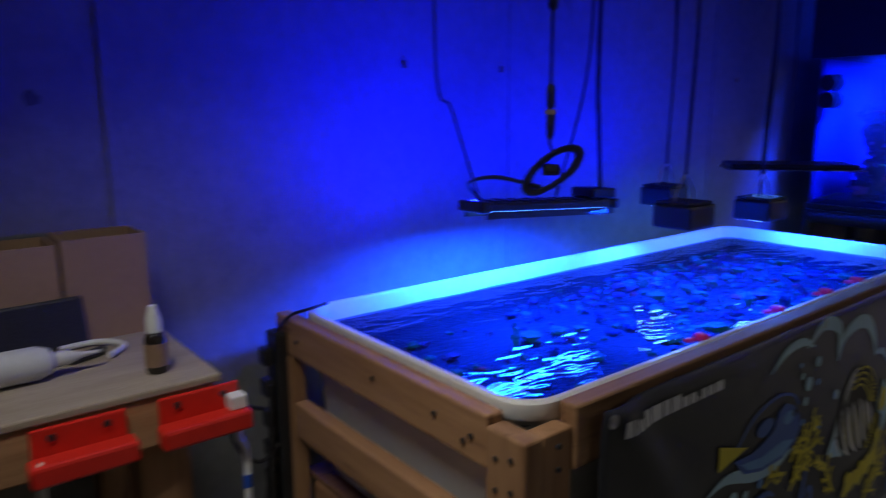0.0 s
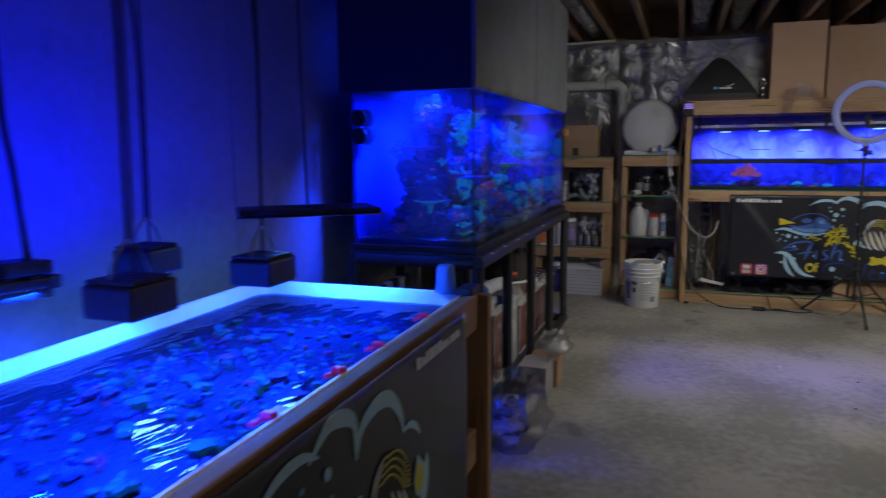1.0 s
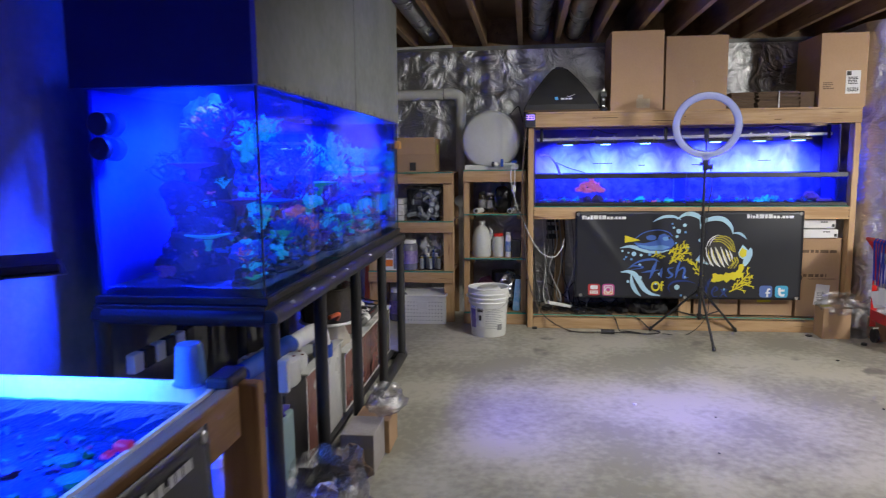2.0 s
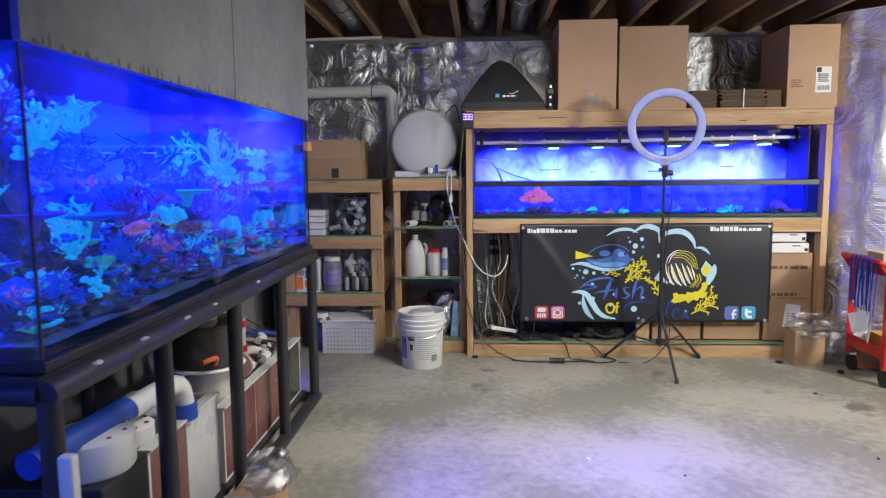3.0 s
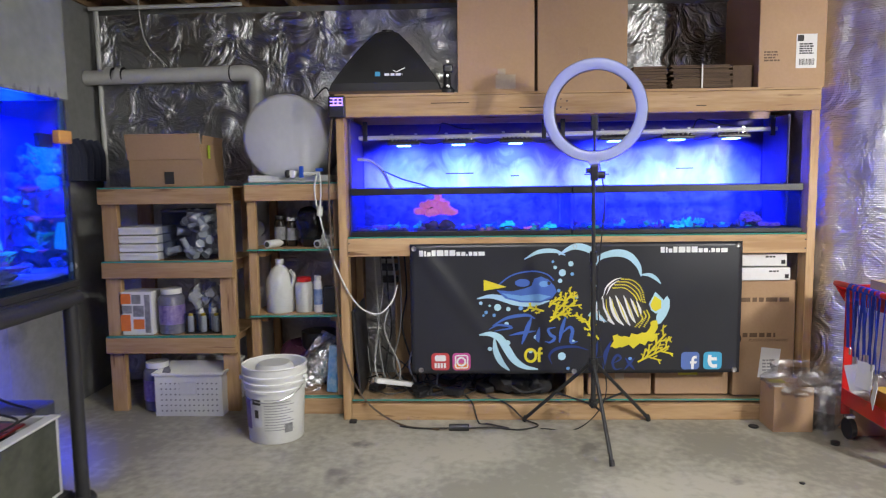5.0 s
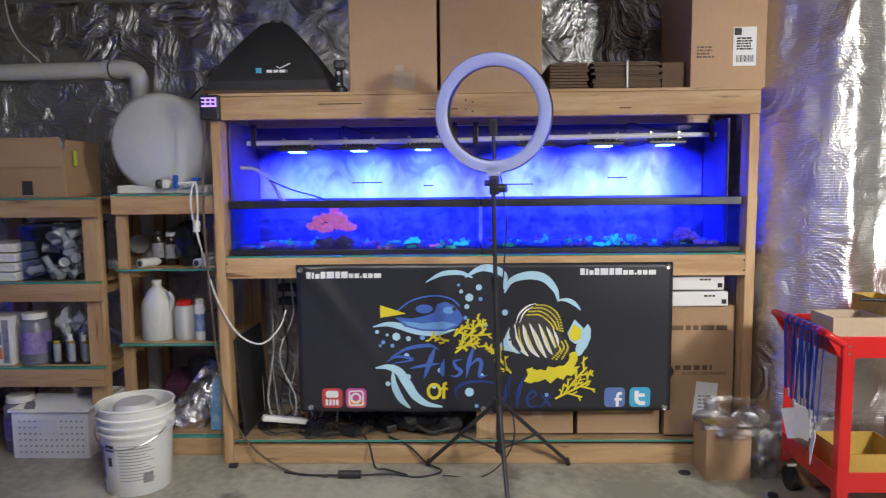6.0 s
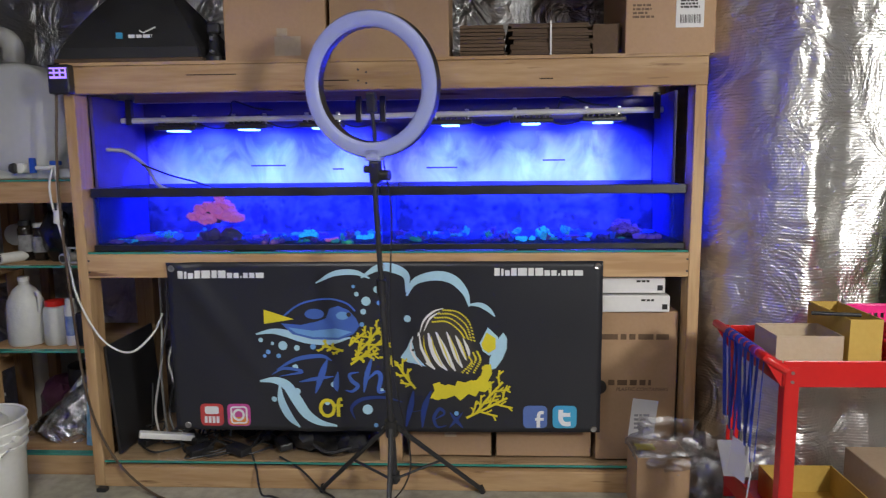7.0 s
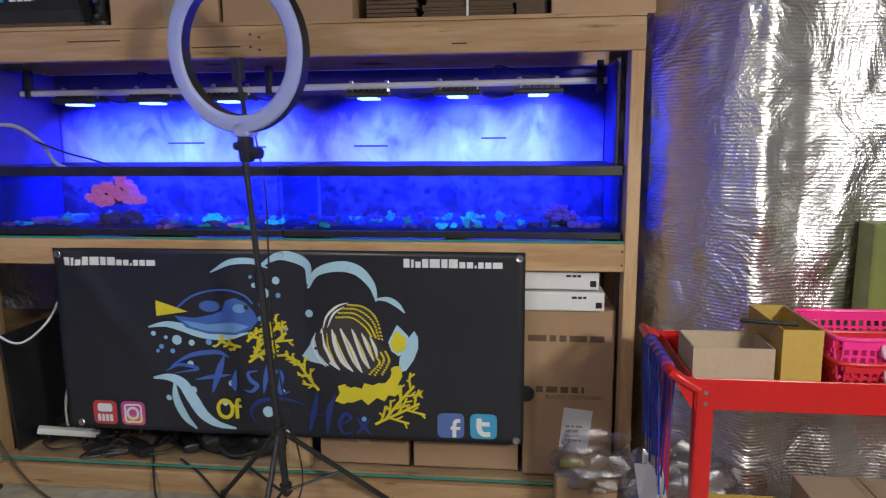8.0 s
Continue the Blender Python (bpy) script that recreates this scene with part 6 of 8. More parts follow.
def bars(parent, x, y0, z0, w, rows, h, material=INK, gap=0.5, seed=1, name="print_line"):
    """Lines of unreadable print on a face that looks towards -x; y runs down to the right."""
    r = random.Random(seed)
    for k in range(rows):
        y, bm = y0, bmesh.new()
        end = y0 - w * r.uniform(0.6, 1.0)
        while y > end:
            l = r.uniform(0.6, 2.0) * h * 1.5
            box(bm, x - 0.0012, x, max(y - l, end), y, z0 - k * h * (1 + gap) - h, z0 - k * h * (1 + gap))
            y -= l + h * 0.5
        part(name, bm, material, parent)


# opened carton on the corner shelf
ob = thing("open_carton", (6.90, 0.90, 1.232), "opened brown carton with a bent front flap", "box")
part("body", B(6.80, 7.12, 0.70, 1.095, 1.2325, 1.455, 0.003), KRAFT, ob)
part("front_flap", box(bmesh.new(), -0.004, 0, -0.20, 0.20, 0, 0.135, 0.001, Matrix.Translation((6.797, 0.90, 1.375)) @ pose(0, 0, 0, 0, -9, 0)), KRAFT, ob)
part("side_flap", box(bmesh.new(), 0, 0.30, 0, 0.004, -0.16, 0, 0.001, Matrix.Translation((6.81, 0.694, 1.50)) @ pose(0, 0, 0, 8, 0, 0)), KRAFT, ob)
part("label", B(6.7965, 6.799, 0.855, 0.905, 1.245, 1.31), INK, ob, "dark printed mark")
part("sticker", B(6.86, 6.89, 0.6885, 0.690, 1.38, 1.45), mat("lime_sticker", (0.55, 0.7, 0.06), None, 0.6), ob, "lime sticker")
# second shelf: file boxes and a clear tub of white fittings
for k in range(4):
    z = 0.838 + 0.046 * k
    fb = thing("paper_box", (6.86, 1.07, z), "flat white carton in a stack on the shelf", "box", "white cartons")
    part("body", B(6.80, 7.05, 0.965, 1.175, z, z + 0.040, 0.003), PAPER, fb)
    part("lid_edge", box(bmesh.new(), 6.792, 6.80, 0.968, 1.172, z + 0.026, z + 0.040, 0.002), PAPER, fb)


def bin_box(name, x0, x1, y0, y1, z0, z1, material, label, category, t=0.004, flare=0.0):
    b = thing(name, ((x0 + x1) / 2, (y0 + y1) / 2, z0), label, category)
    part("base", B(x0 + t, x1 - t, y0 + t, y1 - t, z0, z0 + t), material, b)
    for nm, a in (("front_wall", (x0, x0 + t, y0, y1)), ("back_wall", (x1 - t, x1, y0, y1)), ("side_wall", (x0 + t, x1 - t, y0, y0 + t)), ("side_wall", (x0 + t, x1 - t, y1 - t, y1))):
        part(nm, B(*a, z0, z1), material, b)
    return b


tubm = glass("smoky_plastic", (0.80, 0.82, 0.86), 0.1)
cb = bin_box("clear_tub", 6.80, 7.08, 0.665, 0.935, 0.838, 1.10, tubm, "clear plastic tub full of white pipe fittings", "tub")
bm = bmesh.new()
for a in ((6.795, 6.81, 0.66, 0.94), (7.07, 7.085, 0.66, 0.94)):
    box(bm, *a, 1.095, 1.108, 0.003)
for a in ((6.81, 7.07, 0.66, 0.672), (6.81, 7.07, 0.928, 0.94)):
    box(bm, *a, 1.095, 1.108, 0.003)
part("rim", bm, BLACK_PLASTIC, cb)
rnd = random.Random(4)
for k in range(26):
    x, y, z = rnd.uniform(6.825, 6.95), rnd.uniform(0.70, 0.90), rnd.uniform(0.86, 1.08)
    a = Vector((rnd.uniform(-1, 1), rnd.uniform(-1, 1), rnd.uniform(-0.6, 0.6))).normalized() * rnd.uniform(0.02, 0.035)
    p0 = Vector((x, y, z))
    bm = C(p0 - a, p0 + a, 0.014 + 0.008 * rnd.random(), seg=12)
    cyl(bm, p0 + a * 0.8, p0 + a * 1.15, 0.024, seg=12)
    part("fitting", bm, PVC, cb, smooth=True)


def jar(x, y, z, r, h, label, body, lid, tag=None, category="jar", group="jars"):
    j = thing("jar", (x, y, z), label, category, group)
    part("body", L((x, y, z), ((r * 0.9, 0), (r, 0.006), (r, h * 0.80), (r * 0.8, h * 0.87), (r * 0.72, h * 0.88)), 22), body, j, smooth=True)
    part("lid", L((x, y, z + h * 0.882), ((r * 0.82, 0), (r * 0.82, h * 0.11), (r * 0.7, h * 0.12)), 22), lid, j, smooth=True)
    if tag:
        part("label", L((x, y, z + h * 0.22), ((r * 1.012, 0), (r * 1.012, h * 0.42)), 22), tag, j, "printed label")
    return j


MILKY = mat("milky_jug", (0.58, 0.58, 0.55), (0.48, 0.49, 0.47), 0.35, scale=6)
PURPLE_TAG = mat("purple_label", (0.10, 0.06, 0.26), (0.30, 0.24, 0.42), 0.5, scale=25, fine=60, bump=0)
BLUE_TAG = mat("blue_label", (0.05, 0.13, 0.42), (0.35, 0.42, 0.55), 0.5, scale=25, fine=60, bump=0)
# third shelf
pb = thing("product_box", (6.84, 1.10, 0.428), "white and orange printed carton with picture panels", "box")
part("body", B(6.80, 6.94, 1.015, 1.195, 0.4285, 0.665, 0.002), PAPER, pb)
OR = mat("orange_print", (0.75, 0.20, 0.03), (0.65, 0.16, 0.03), 0.5)
GR = mat("grey_print", (0.30, 0.30, 0.31), (0.16, 0.16, 0.17), 0.5, scale=30)
for k, (ya, yb, za, zb, m) in enumerate(((1.13, 1.185, 0.60, 0.655, OR), (1.135, 1.19, 0.45, 0.54, OR), (1.075, 1.125, 0.60, 0.65, GR), (1.06, 1.12, 0.53, 0.59, GR), (1.125, 1.18, 0.548, 0.59, GR), (1.06, 1.12, 0.46, 0.515, OR), (1.025, 1.055, 0.44, 0.65, GR))):
    part("picture_panel", B(6.7985, 6.8, ya, yb, za, zb), m, pb)
jar(6.86, 0.93, 0.428, 0.068, 0.25, "clear jar with a white lid and blue label", mat("jar_dark", (0.10, 0.10, 0.14), (0.2, 0.2, 0.25), 0.2), WHITE_PLASTIC, PURPLE_TAG)
fbx = bin_box("food_box", 6.82, 7.0, 0.66, 0.85, 0.428, 0.54, tubm, "clear shallow box of small supplies", "tub")
for k in range(7):
    y = 0.675 + 0.024 * k
    jar(6.86 + 0.03 * (k % 3), y + 0.01, 0.434, 0.016, 0.10 + 0.025 * (k % 3), "small supply bottle in a clear box", (PAPER, MILKY, BLUE_TAG)[k % 3], (mat("yellow_cap", (0.75, 0.55, 0.05)), WHITE_PLASTIC, BLUE_PLASTIC)[k % 3], None, "bottle", "small bottles")
for y, z, s in ((0.80, 0.62, 0.055), (0.73, 0.64, 0.05), (0.68, 0.60, 0.045)):
    solid("plastic_bag", blob(bmesh.new(), (6.93, y, z), 0.05, s, 0.06, 3, 0.9, 14), mat("cloudy_bag", (0.45, 0.46, 0.46), (0.3, 0.31, 0.31), 0.3, scale=12, bump=0.5), "crumpled cloudy plastic bag on the supplies", "bag", "plastic bags", smooth=True)
# under the shelf: jar and white basket
jar(6.86, 1.03, 0.0, 0.075, 0.27, "large dark jar with a white lid on the floor", mat("jar_dark", (0.1, 0.1, 0.14)), WHITE_PLASTIC, PURPLE_TAG)
bk = bin_box("basket", 6.72, 7.08, 0.62, 0.985, 0.0, 0.235, WHITE_PLASTIC, "white perforated plastic basket on the floor", "basket", 0.005)
part("rim", B(6.708, 6.722, 0.608, 0.997, 0.224, 0.240, 0.004), WHITE_PLASTIC, bk)
part("rim", B(6.723, 7.09, 0.985, 0.997, 0.224, 0.240, 0.004), WHITE_PLASTIC, bk)
part("rim", B(6.723, 7.09, 0.608, 0.620, 0.224, 0.240, 0.004), WHITE_PLASTIC, bk)
part("rim", B(7.08, 7.09, 0.621, 0.984, 0.224, 0.240, 0.004), WHITE_PLASTIC, bk)
bm = bmesh.new()
for i in range(13):
    for j in range(6):
        if not (4 < i < 8 and j > 2):
            cyl(bm, (6.7185, 0.65 + 0.025 * i, 0.03 + 0.03 * j), (6.7205, 0.65 + 0.025 * i, 0.03 + 0.03 * j), 0.0045, seg=8)
tagged(part("hole_pattern", bm, mat("grey_hole", (0.22, 0.22, 0.22), None, 0.8), bk), kind="stuff")
part("handle_panel", B(6.715, 6.7195, 0.76, 0.85, 0.12, 0.19, 0.003), PVC, bk)
part("folded_liner", box(bmesh.new(), -0.003, 0.0, -0.17, 0.17, 0, 0.17, 0.001, Matrix.Translation((6.80, 0.80, 0.12)) @ pose(0, 0, 0, 0, 35, 0)), PVC, bk)
# narrow shelf: bottles, jugs, pouches
for y, r, h, m, lid, w in ((0.33, 0.030, 0.17, DARKG, BLACK_PLASTIC, "dark supplement bottle on glass shelf"), (0.265, 0.030, 0.16, DARKG, WHITE_PLASTIC, "dark supplement bottle on glass shelf")):
    jar(6.92, y, 0.896, r, h, w, m, lid, GR, "bottle", "dark bottles")
pouch = thing("black_pouch", (6.88, 0.16, 0.896), "black glossy supplement pouch standing on glass shelf", "pouch")
part("body", blob(bmesh.new(), (6.88, 0.16, 1.0), 0.035, 0.075, 0.105, 3, 0.25, 9), mat("black_gloss_film", (0.012, 0.012, 0.014), None, 0.18), pouch, smooth=True)
for y, w in ((0.37, "rolled white filter sock on the shelf edge"), (0.10, "white pipe off-cut on the shelf edge")):
    t = thing("pipe_offcut", (6.84, y, 0.92), w, "pipe", "off-cuts")
    part("tube", T(((6.80, y, 0.917), (6.93, y - 0.05, 0.917)), 0.022, 14, False), PVC, t, smooth=True)
    part("bore", C((6.797, y + 0.001, 0.917), (6.800, y, 0.917), 0.014, seg=14), INK, t)
fw = thing("small_frame", (6.81, 0.04, 0.90), "small white square frame on the shelf", "frame")
for a in ((0.005, 0.012, 0.897, 0.965), (0.068, 0.075, 0.897, 0.965)):
    part("stile", B(6.80, 6.81, *a), WHITE_PLASTIC, fw)
for za in (0.897, 0.958):
    part("rail", B(6.80, 6.81, 0.013, 0.067, za, za + 0.007), WHITE_PLASTIC, fw)
jug = thing("gallon_jug", (6.88, 0.33, 0.540), "milky one-gallon plastic jug half full of clear liquid", "jug")
part("body", L((6.88, 0.33, 0.540), ((0.070, 0), (0.076, 0.010), (0.076, 0.150), (0.070, 0.185), (0.045, 0.235), (0.022, 0.255), (0.020, 0.270)), 24), MILKY, jug, smooth=True)
part("cap", L((6.88, 0.33, 0.8105), ((0.023, 0), (0.023, 0.018), (0.02, 0.02)), 16), WHITE_PLASTIC, jug, smooth=True)
part("handle", T(((6.86, 0.265, 0.77), (6.85, 0.245, 0.74), (6.86, 0.258, 0.68)), 0.010, 8), MILKY, jug, smooth=True)
jar(6.87, 0.195, 0.540, 0.048, 0.19, "milky bottle with a red cap", MILKY, RED_PLASTIC, None, "bottle", "shelf bottles")
jar(6.85, 0.115, 0.540, 0.024, 0.20, "slim white bottle with blue print", PAPER, WHITE_PLASTIC, BLUE_TAG, "bottle", "shelf bottles")
solid("black_bottle", B(6.82, 6.87, 0.010, 0.082, 0.540, 0.685, 0.008), BLACK_PLASTIC, "square black bottle on glass shelf", "bottle")
sil = thing("foil_pouch", (6.90, 0.22, 0.096), "large crinkled silver foil pouch slumped on the bottom shelf", "pouch")
fp = Matrix.Translation((6.92, 0.20, 0.24)) @ pose(0, 0, 0, -42, 20, 0)
bm = bmesh.new()
r = bmesh.ops.create_grid(bm, x_segments=16, y_segments=24, size=1)
for v in r["verts"]:
    d = (1 - abs(v.co.x) ** 3) * (1 - abs(v.co.y) ** 4)
    v.co = fp @ Vector((v.co.x * 0.10, v.co.y * 0.19, 0.030 * d + 0.018 * noise.noise(Vector((v.co.x * 3, v.co.y * 6, 2)))))
part("film", bm, foil("pouch_foil", (0.66, 0.66, 0.68), 4.0, 0.16, 16.0, 0.5), sil, smooth=True)
bb = thing("blue_bag", (6.84, 0.045, 0.094), "tall blue and white printed bag", "bag")
part("body", box(bmesh.new(), -0.02, 0.02, -0.03, 0.03, 0, 0.26, 0.008, Matrix.Translation((6.84, 0.05, 0.0965)) @ pose(0, 0, 0, 5, 0, 0)), mat("blue_bag_film", (0.05, 0.28, 0.55), (0.45, 0.6, 0.72), 0.35, scale=14, bump=0.1), bb)
solid("dark_tub", L((7.05, 0.16, 0.0955), ((0.09, 0), (0.10, 0.25), (0.10, 0.30), (0.02, 0.31)), 20), BLACK_PLASTIC, "dark tub at the back of the bottom shelf", "tub", smooth=True)
solid("purple_bag", blob(bmesh.new(), (7.02, 0.30, 0.22), 0.08, 0.09, 0.12, 3, 0.5, 8), mat("plum_bag", (0.10, 0.03, 0.07), (0.06, 0.02, 0.04), 0.4, scale=8, bump=0.3), "crumpled plum-coloured bag on the bottom shelf", "bag", smooth=True)
# round white drum lying on top
drum = thing("water_drum", (7.0, 0.256, 1.246), "round translucent white water drum lying on its side", "drum")
part("shell", L((6.80, 0.256, 1.480), ((0.05, -0.006), (0.205, -0.002), (0.222, 0.008), (0.232, 0.03), (0.232, 0.42), (0.21, 0.44)), 44, "x"), mat("translucent_drum", (0.56, 0.56, 0.54), (0.47, 0.48, 0.46), 0.4, scale=4, fine=30, bump=0.04), drum, smooth=True)
part("tray", B(6.80, 7.20, 0.03, 0.46, 1.2465, 1.285, 0.006), WHITE_PLASTIC, drum)
part("valve", L((6.775, 0.21, 1.290), ((0.016, -0.03), (0.020, -0.028), (0.020, 0.018)), 14, "x"), WHITE_PLASTIC, drum, smooth=True)
part("valve_cap", L((6.742, 0.23, 1.290), ((0.018, -0.01), (0.022, 0.0), (0.018, 0.012)), 12, "y"), BLACK_PLASTIC, drum)
part("tap", B(6.745, 6.765, 0.150, 0.172, 1.27, 1.33, 0.004), BLUE_PLASTIC, drum, "blue tap")
part("spout", T(((6.76, 0.16, 1.290), (6.755, 0.10, 1.290), (6.75, 0.07, 1.30)), 0.009, 8), WHITE_PLASTIC, drum, smooth=True)
part("tap", B(6.74, 6.765, 0.045, 0.085, 1.30, 1.318, 0.004), BLUE_PLASTIC, drum, "blue tap")
part("air_line", T(((6.82, 0.10, 1.68), (6.84, 0.04, 1.74), (6.87, 0.02, 1.70), (6.9, 0.0, 1.62)), 0.004, 6), BLACK_PLASTIC, drum, smooth=True)
pouch = thing("foil_pouch", (6.90, 0.10, 0.096), "crumpled silver foil pouch leaning in the narrow shelf", "pouch")


def pouch_place(side):
    def place(u, v):
        bulge = side * 0.030 * math.sin(math.pi * u) * math.sin(math.pi * min(1.0, 0.15 + v))
        n = 0.012 * noise.noise(Vector((u * 5, v * 8, 3))) + 0.006 * noise.noise(Vector((u * 13, v * 19, 5)))
        return (6.86 + 0.10 * v + bulge + n, 0.235 - 0.20 * v - 0.13 * (u - 0.5) * 1.3, 0.105 + 0.27 * v - 0.08 * (u - 0.5))
    return place


for side, w in ((-1, "front_sheet"), (1, "back_sheet")):
    part(w, sheet(bmesh.new(), pouch_place(side), 22, 34), foil("pouch_foil", (0.74, 0.74, 0.76), 10.0, 0.24, 16.0, 0.6), pouch, smooth=True)
hose = thing("drain_hose", (6.74, 0.06, 1.29), "thin white hose looped down from the drum's tap", "hose")
part("loop", T(((6.748, 0.075, 1.30), (6.742, 0.092, 1.22), (6.742, 0.085, 1.13), (6.742, 0.072, 1.10), (6.742, 0.062, 1.15), (6.742, 0.06, 1.24), (6.745, 0.066, 1.30)), 0.0042, 7), WHITE_PLASTIC, hose, smooth=True)
part("joiner", C((6.742, 0.070, 1.07), (6.742, 0.066, 1.12), 0.016, seg=12), WHITE_PLASTIC, hose, smooth=True)
part("tail", T(((6.742, 0.072, 1.08), (6.735, 0.04, 0.95), (6.66, -0.03, 0.80), (6.645, -0.10, 0.66), (6.645, -0.17, 0.585), (6.645, -0.25, 0.57), (6.70, -0.31, 0.63), (6.75, -0.33, 0.70)), 0.0042, 7), WHITE_PLASTIC, hose, smooth=True)
solid("mains_lead", T(((6.645, -0.03, 1.60), (6.65, 0.0, 1.2), (6.648, -0.02, 0.7), (6.64, -0.06, 0.35), (6.63, -0.16, 0.12), (6.56, -0.35, 0.012), (6.50, -0.55, 0.008)), 0.005, 7), mat("brown_flex", (0.10, 0.065, 0.04)), "dark lead running from the controller down to the floor", "cable", smooth=True)
ctl = thing("controller", (6.63, -0.05, 1.61), "small black controller with a lit purple display on the rack's corner", "controller")
part("case", B(6.615, 6.653, -0.098, -0.016, 1.565, 1.672, 0.006), BLACK_PLASTIC, ctl)
part("display", B(6.6125, 6.6148, -0.090, -0.026, 1.62, 1.66), glow("lcd_purple", (0.30, 0.12, 1.0), 1.6), ctl, "lit purple display")
bm = bmesh.new()
for k in range(3):
    for j in range(2):
        box(bm, 6.6112, 6.6124, -0.085 + 0.022 * k, -0.070 + 0.022 * k, 1.628 + 0.016 * j, 1.638 + 0.016 * j)
part("segments", bm, INK, ctl)
# pipes on the back wall
pp = thing("drain_pipe", (7.28, 0.6, 0), "white plastic drain pipe running along and down the back wall", "pipe")
part("run", C((7.25, 1.545, 1.875), (7.25, 0.64, 1.888), 0.043, seg=20), PVC, pp, smooth=True)
part("elbow", T(((7.25, 0.66, 1.888), (7.25, 0.58, 1.885), (7.25, 0.535, 1.85), (7.25, 0.53, 1.78)), 0.046, 16), PVC, pp, smooth=True)
part("drop", C((7.25, 0.53, 1.79), (7.25, 0.53, 0.0), 0.043, seg=20), PVC, pp, smooth=True)
for y in (0.68, 1.38, 1.32):
    part("collar", C((7.25, y, 1.887), (7.25, y + 0.035, 1.887), 0.049, seg=20), PVC, pp, smooth=True)
    part("clamp", C((7.25, y - 0.008, 1.887), (7.25, y - 0.002, 1.887), 0.0475, seg=20), BLACK_PLASTIC, pp)
part("branch", L((7.20, 0.53, 0.98), ((0.05, -0.06), (0.05, 0.0)), 16, "x"), PVC, pp, smooth=True)
solid("conduit", C((7.30, 1.475, 0.0), (7.30, 1.49, 2.28), 0.014, seg=12), PVC, "thin white plastic conduit in the wall's corner", "conduit", smooth=True)
solid("conduit", C((7.24, 1.50, 2.27), (7.26, 0.60, 2.285), 0.012, seg=12), PVC, "thin white plastic conduit under the joists", "conduit", smooth=True)
solid("hanging_wire", T(((7.2, 1.18, 2.40), (7.18, 1.17, 2.2), (7.22, 1.15, 2.05), (7.25, 1.05, 1.93)), 0.003, 6), WHITE_PLASTIC, "thin pale wire hanging from the joists", "cable", smooth=True)
for y, z, x0 in ((-0.125, 2.42, 2.0), (-0.425, 2.42, 3.4), (0.80, 2.43, 4.0)):
    d = thing("air_duct", ((x0 + 7.4) / 2, y, z), "round galvanised air duct between the joists", "duct", "air ducts")
    part("tube", C((x0, y, z), (7.44, y, z), 0.085, seg=24), CHROME, d, smooth=True)
    for k in range(4):
        xx = x0 + 0.3 + k * (7.2 - x0) / 4
        part("joint", C((xx, y, z), (xx + 0.05, y, z), 0.089, seg=24), foil("duct_tape", (0.5, 0.5, 0.5), 10, 0.3, 20, 0.3), d, smooth=True)
# things leaning in the far corner
for k in range(9):
    solid("hanging_strap", T(((6.66 + 0.07 * k, 1.50, 1.50), (6.66 + 0.07 * k, 1.47, 1.42), (6.65 + 0.07 * k, 1.475, 1.27)), lambda s: 0.024 + 0.010 * s, 8), mat("dark_blue_cloth", (0.02, 0.025, 0.05), (0.035, 0.04, 0.07), 0.8), "dark blue strap hanging on the concrete wall", "strap", "hanging straps", smooth=True)
for z, m in ((1.56, WHITE_PLASTIC), (1.66, WHITE_PLASTIC)):
    solid("pipe_end", L((6.80, 1.55, z), ((0.04, 0.0), (0.045, -0.05), (0.02, -0.07)), 16, "y"), m, "white plastic pipe cap on the concrete wall", "pipe cap", "pipe caps", smooth=True)
lv = thing("orange_bar", (7.0, 1.40, 0), "short orange bar leaning in the corner", "bar")
part("bar", box(bmesh.new(), -0.015, 0.015, -0.022, 0.022, 0, 0.62, 0.004, Matrix.Translation((7.02, 1.345, 0)) @ pose(0, 0, 0, 3, 0, 0)), mat("orange_paint", (0.60, 0.10, 0.02), (0.5, 0.08, 0.02), 0.5), lv)
solid("white_pipe_stub", C((6.55, 1.50, 0.74), (6.9, 1.49, 0.80), 0.022, seg=14), PVC, "white pipe low on the concrete wall", "pipe", smooth=True)
# bucket
bu = thing("bucket", (6.44, 0.25, 0), "white five-gallon bucket with ribs and a printed label", "bucket")
BX, BY = 6.445, 0.252
part("body", L((BX, BY, 0.0), ((0.02, 0.004), (0.128, 0.0), (0.132, 0.006), (0.143, 0.25), (0.151, 0.252), (0.151, 0.262), (0.146, 0.265), (0.147, 0.283), (0.155, 0.285), (0.155, 0.295), (0.149, 0.298), (0.150, 0.316), (0.157, 0.318), (0.157, 0.328), (0.152, 0.332), (0.153, 0.362), (0.158, 0.366), (0.155, 0.372), (0.148, 0.368), (0.143, 0.30), (0.130, 0.03), (0.02, 0.026)), 40), WHITE_PLASTIC, bu, smooth=True)
part("handle", T([(BX - 0.158 * math.cos(a) * 0.99 - 0.01, BY + 0.158 * math.sin(a) * 0.99, 0.30 - 0.085 * math.cos(a)) for a in [-1.3 + 0.26 * k for k in range(11)]], 0.0028, 6), CHROME, bu, smooth=True)
for s in (-1, 1):
    part("handle_lug", C((BX - 0.03, BY + s * 0.150, 0.305), (BX - 0.034, BY + s * 0.165, 0.305), 0.012, seg=12), WHITE_PLASTIC, bu)


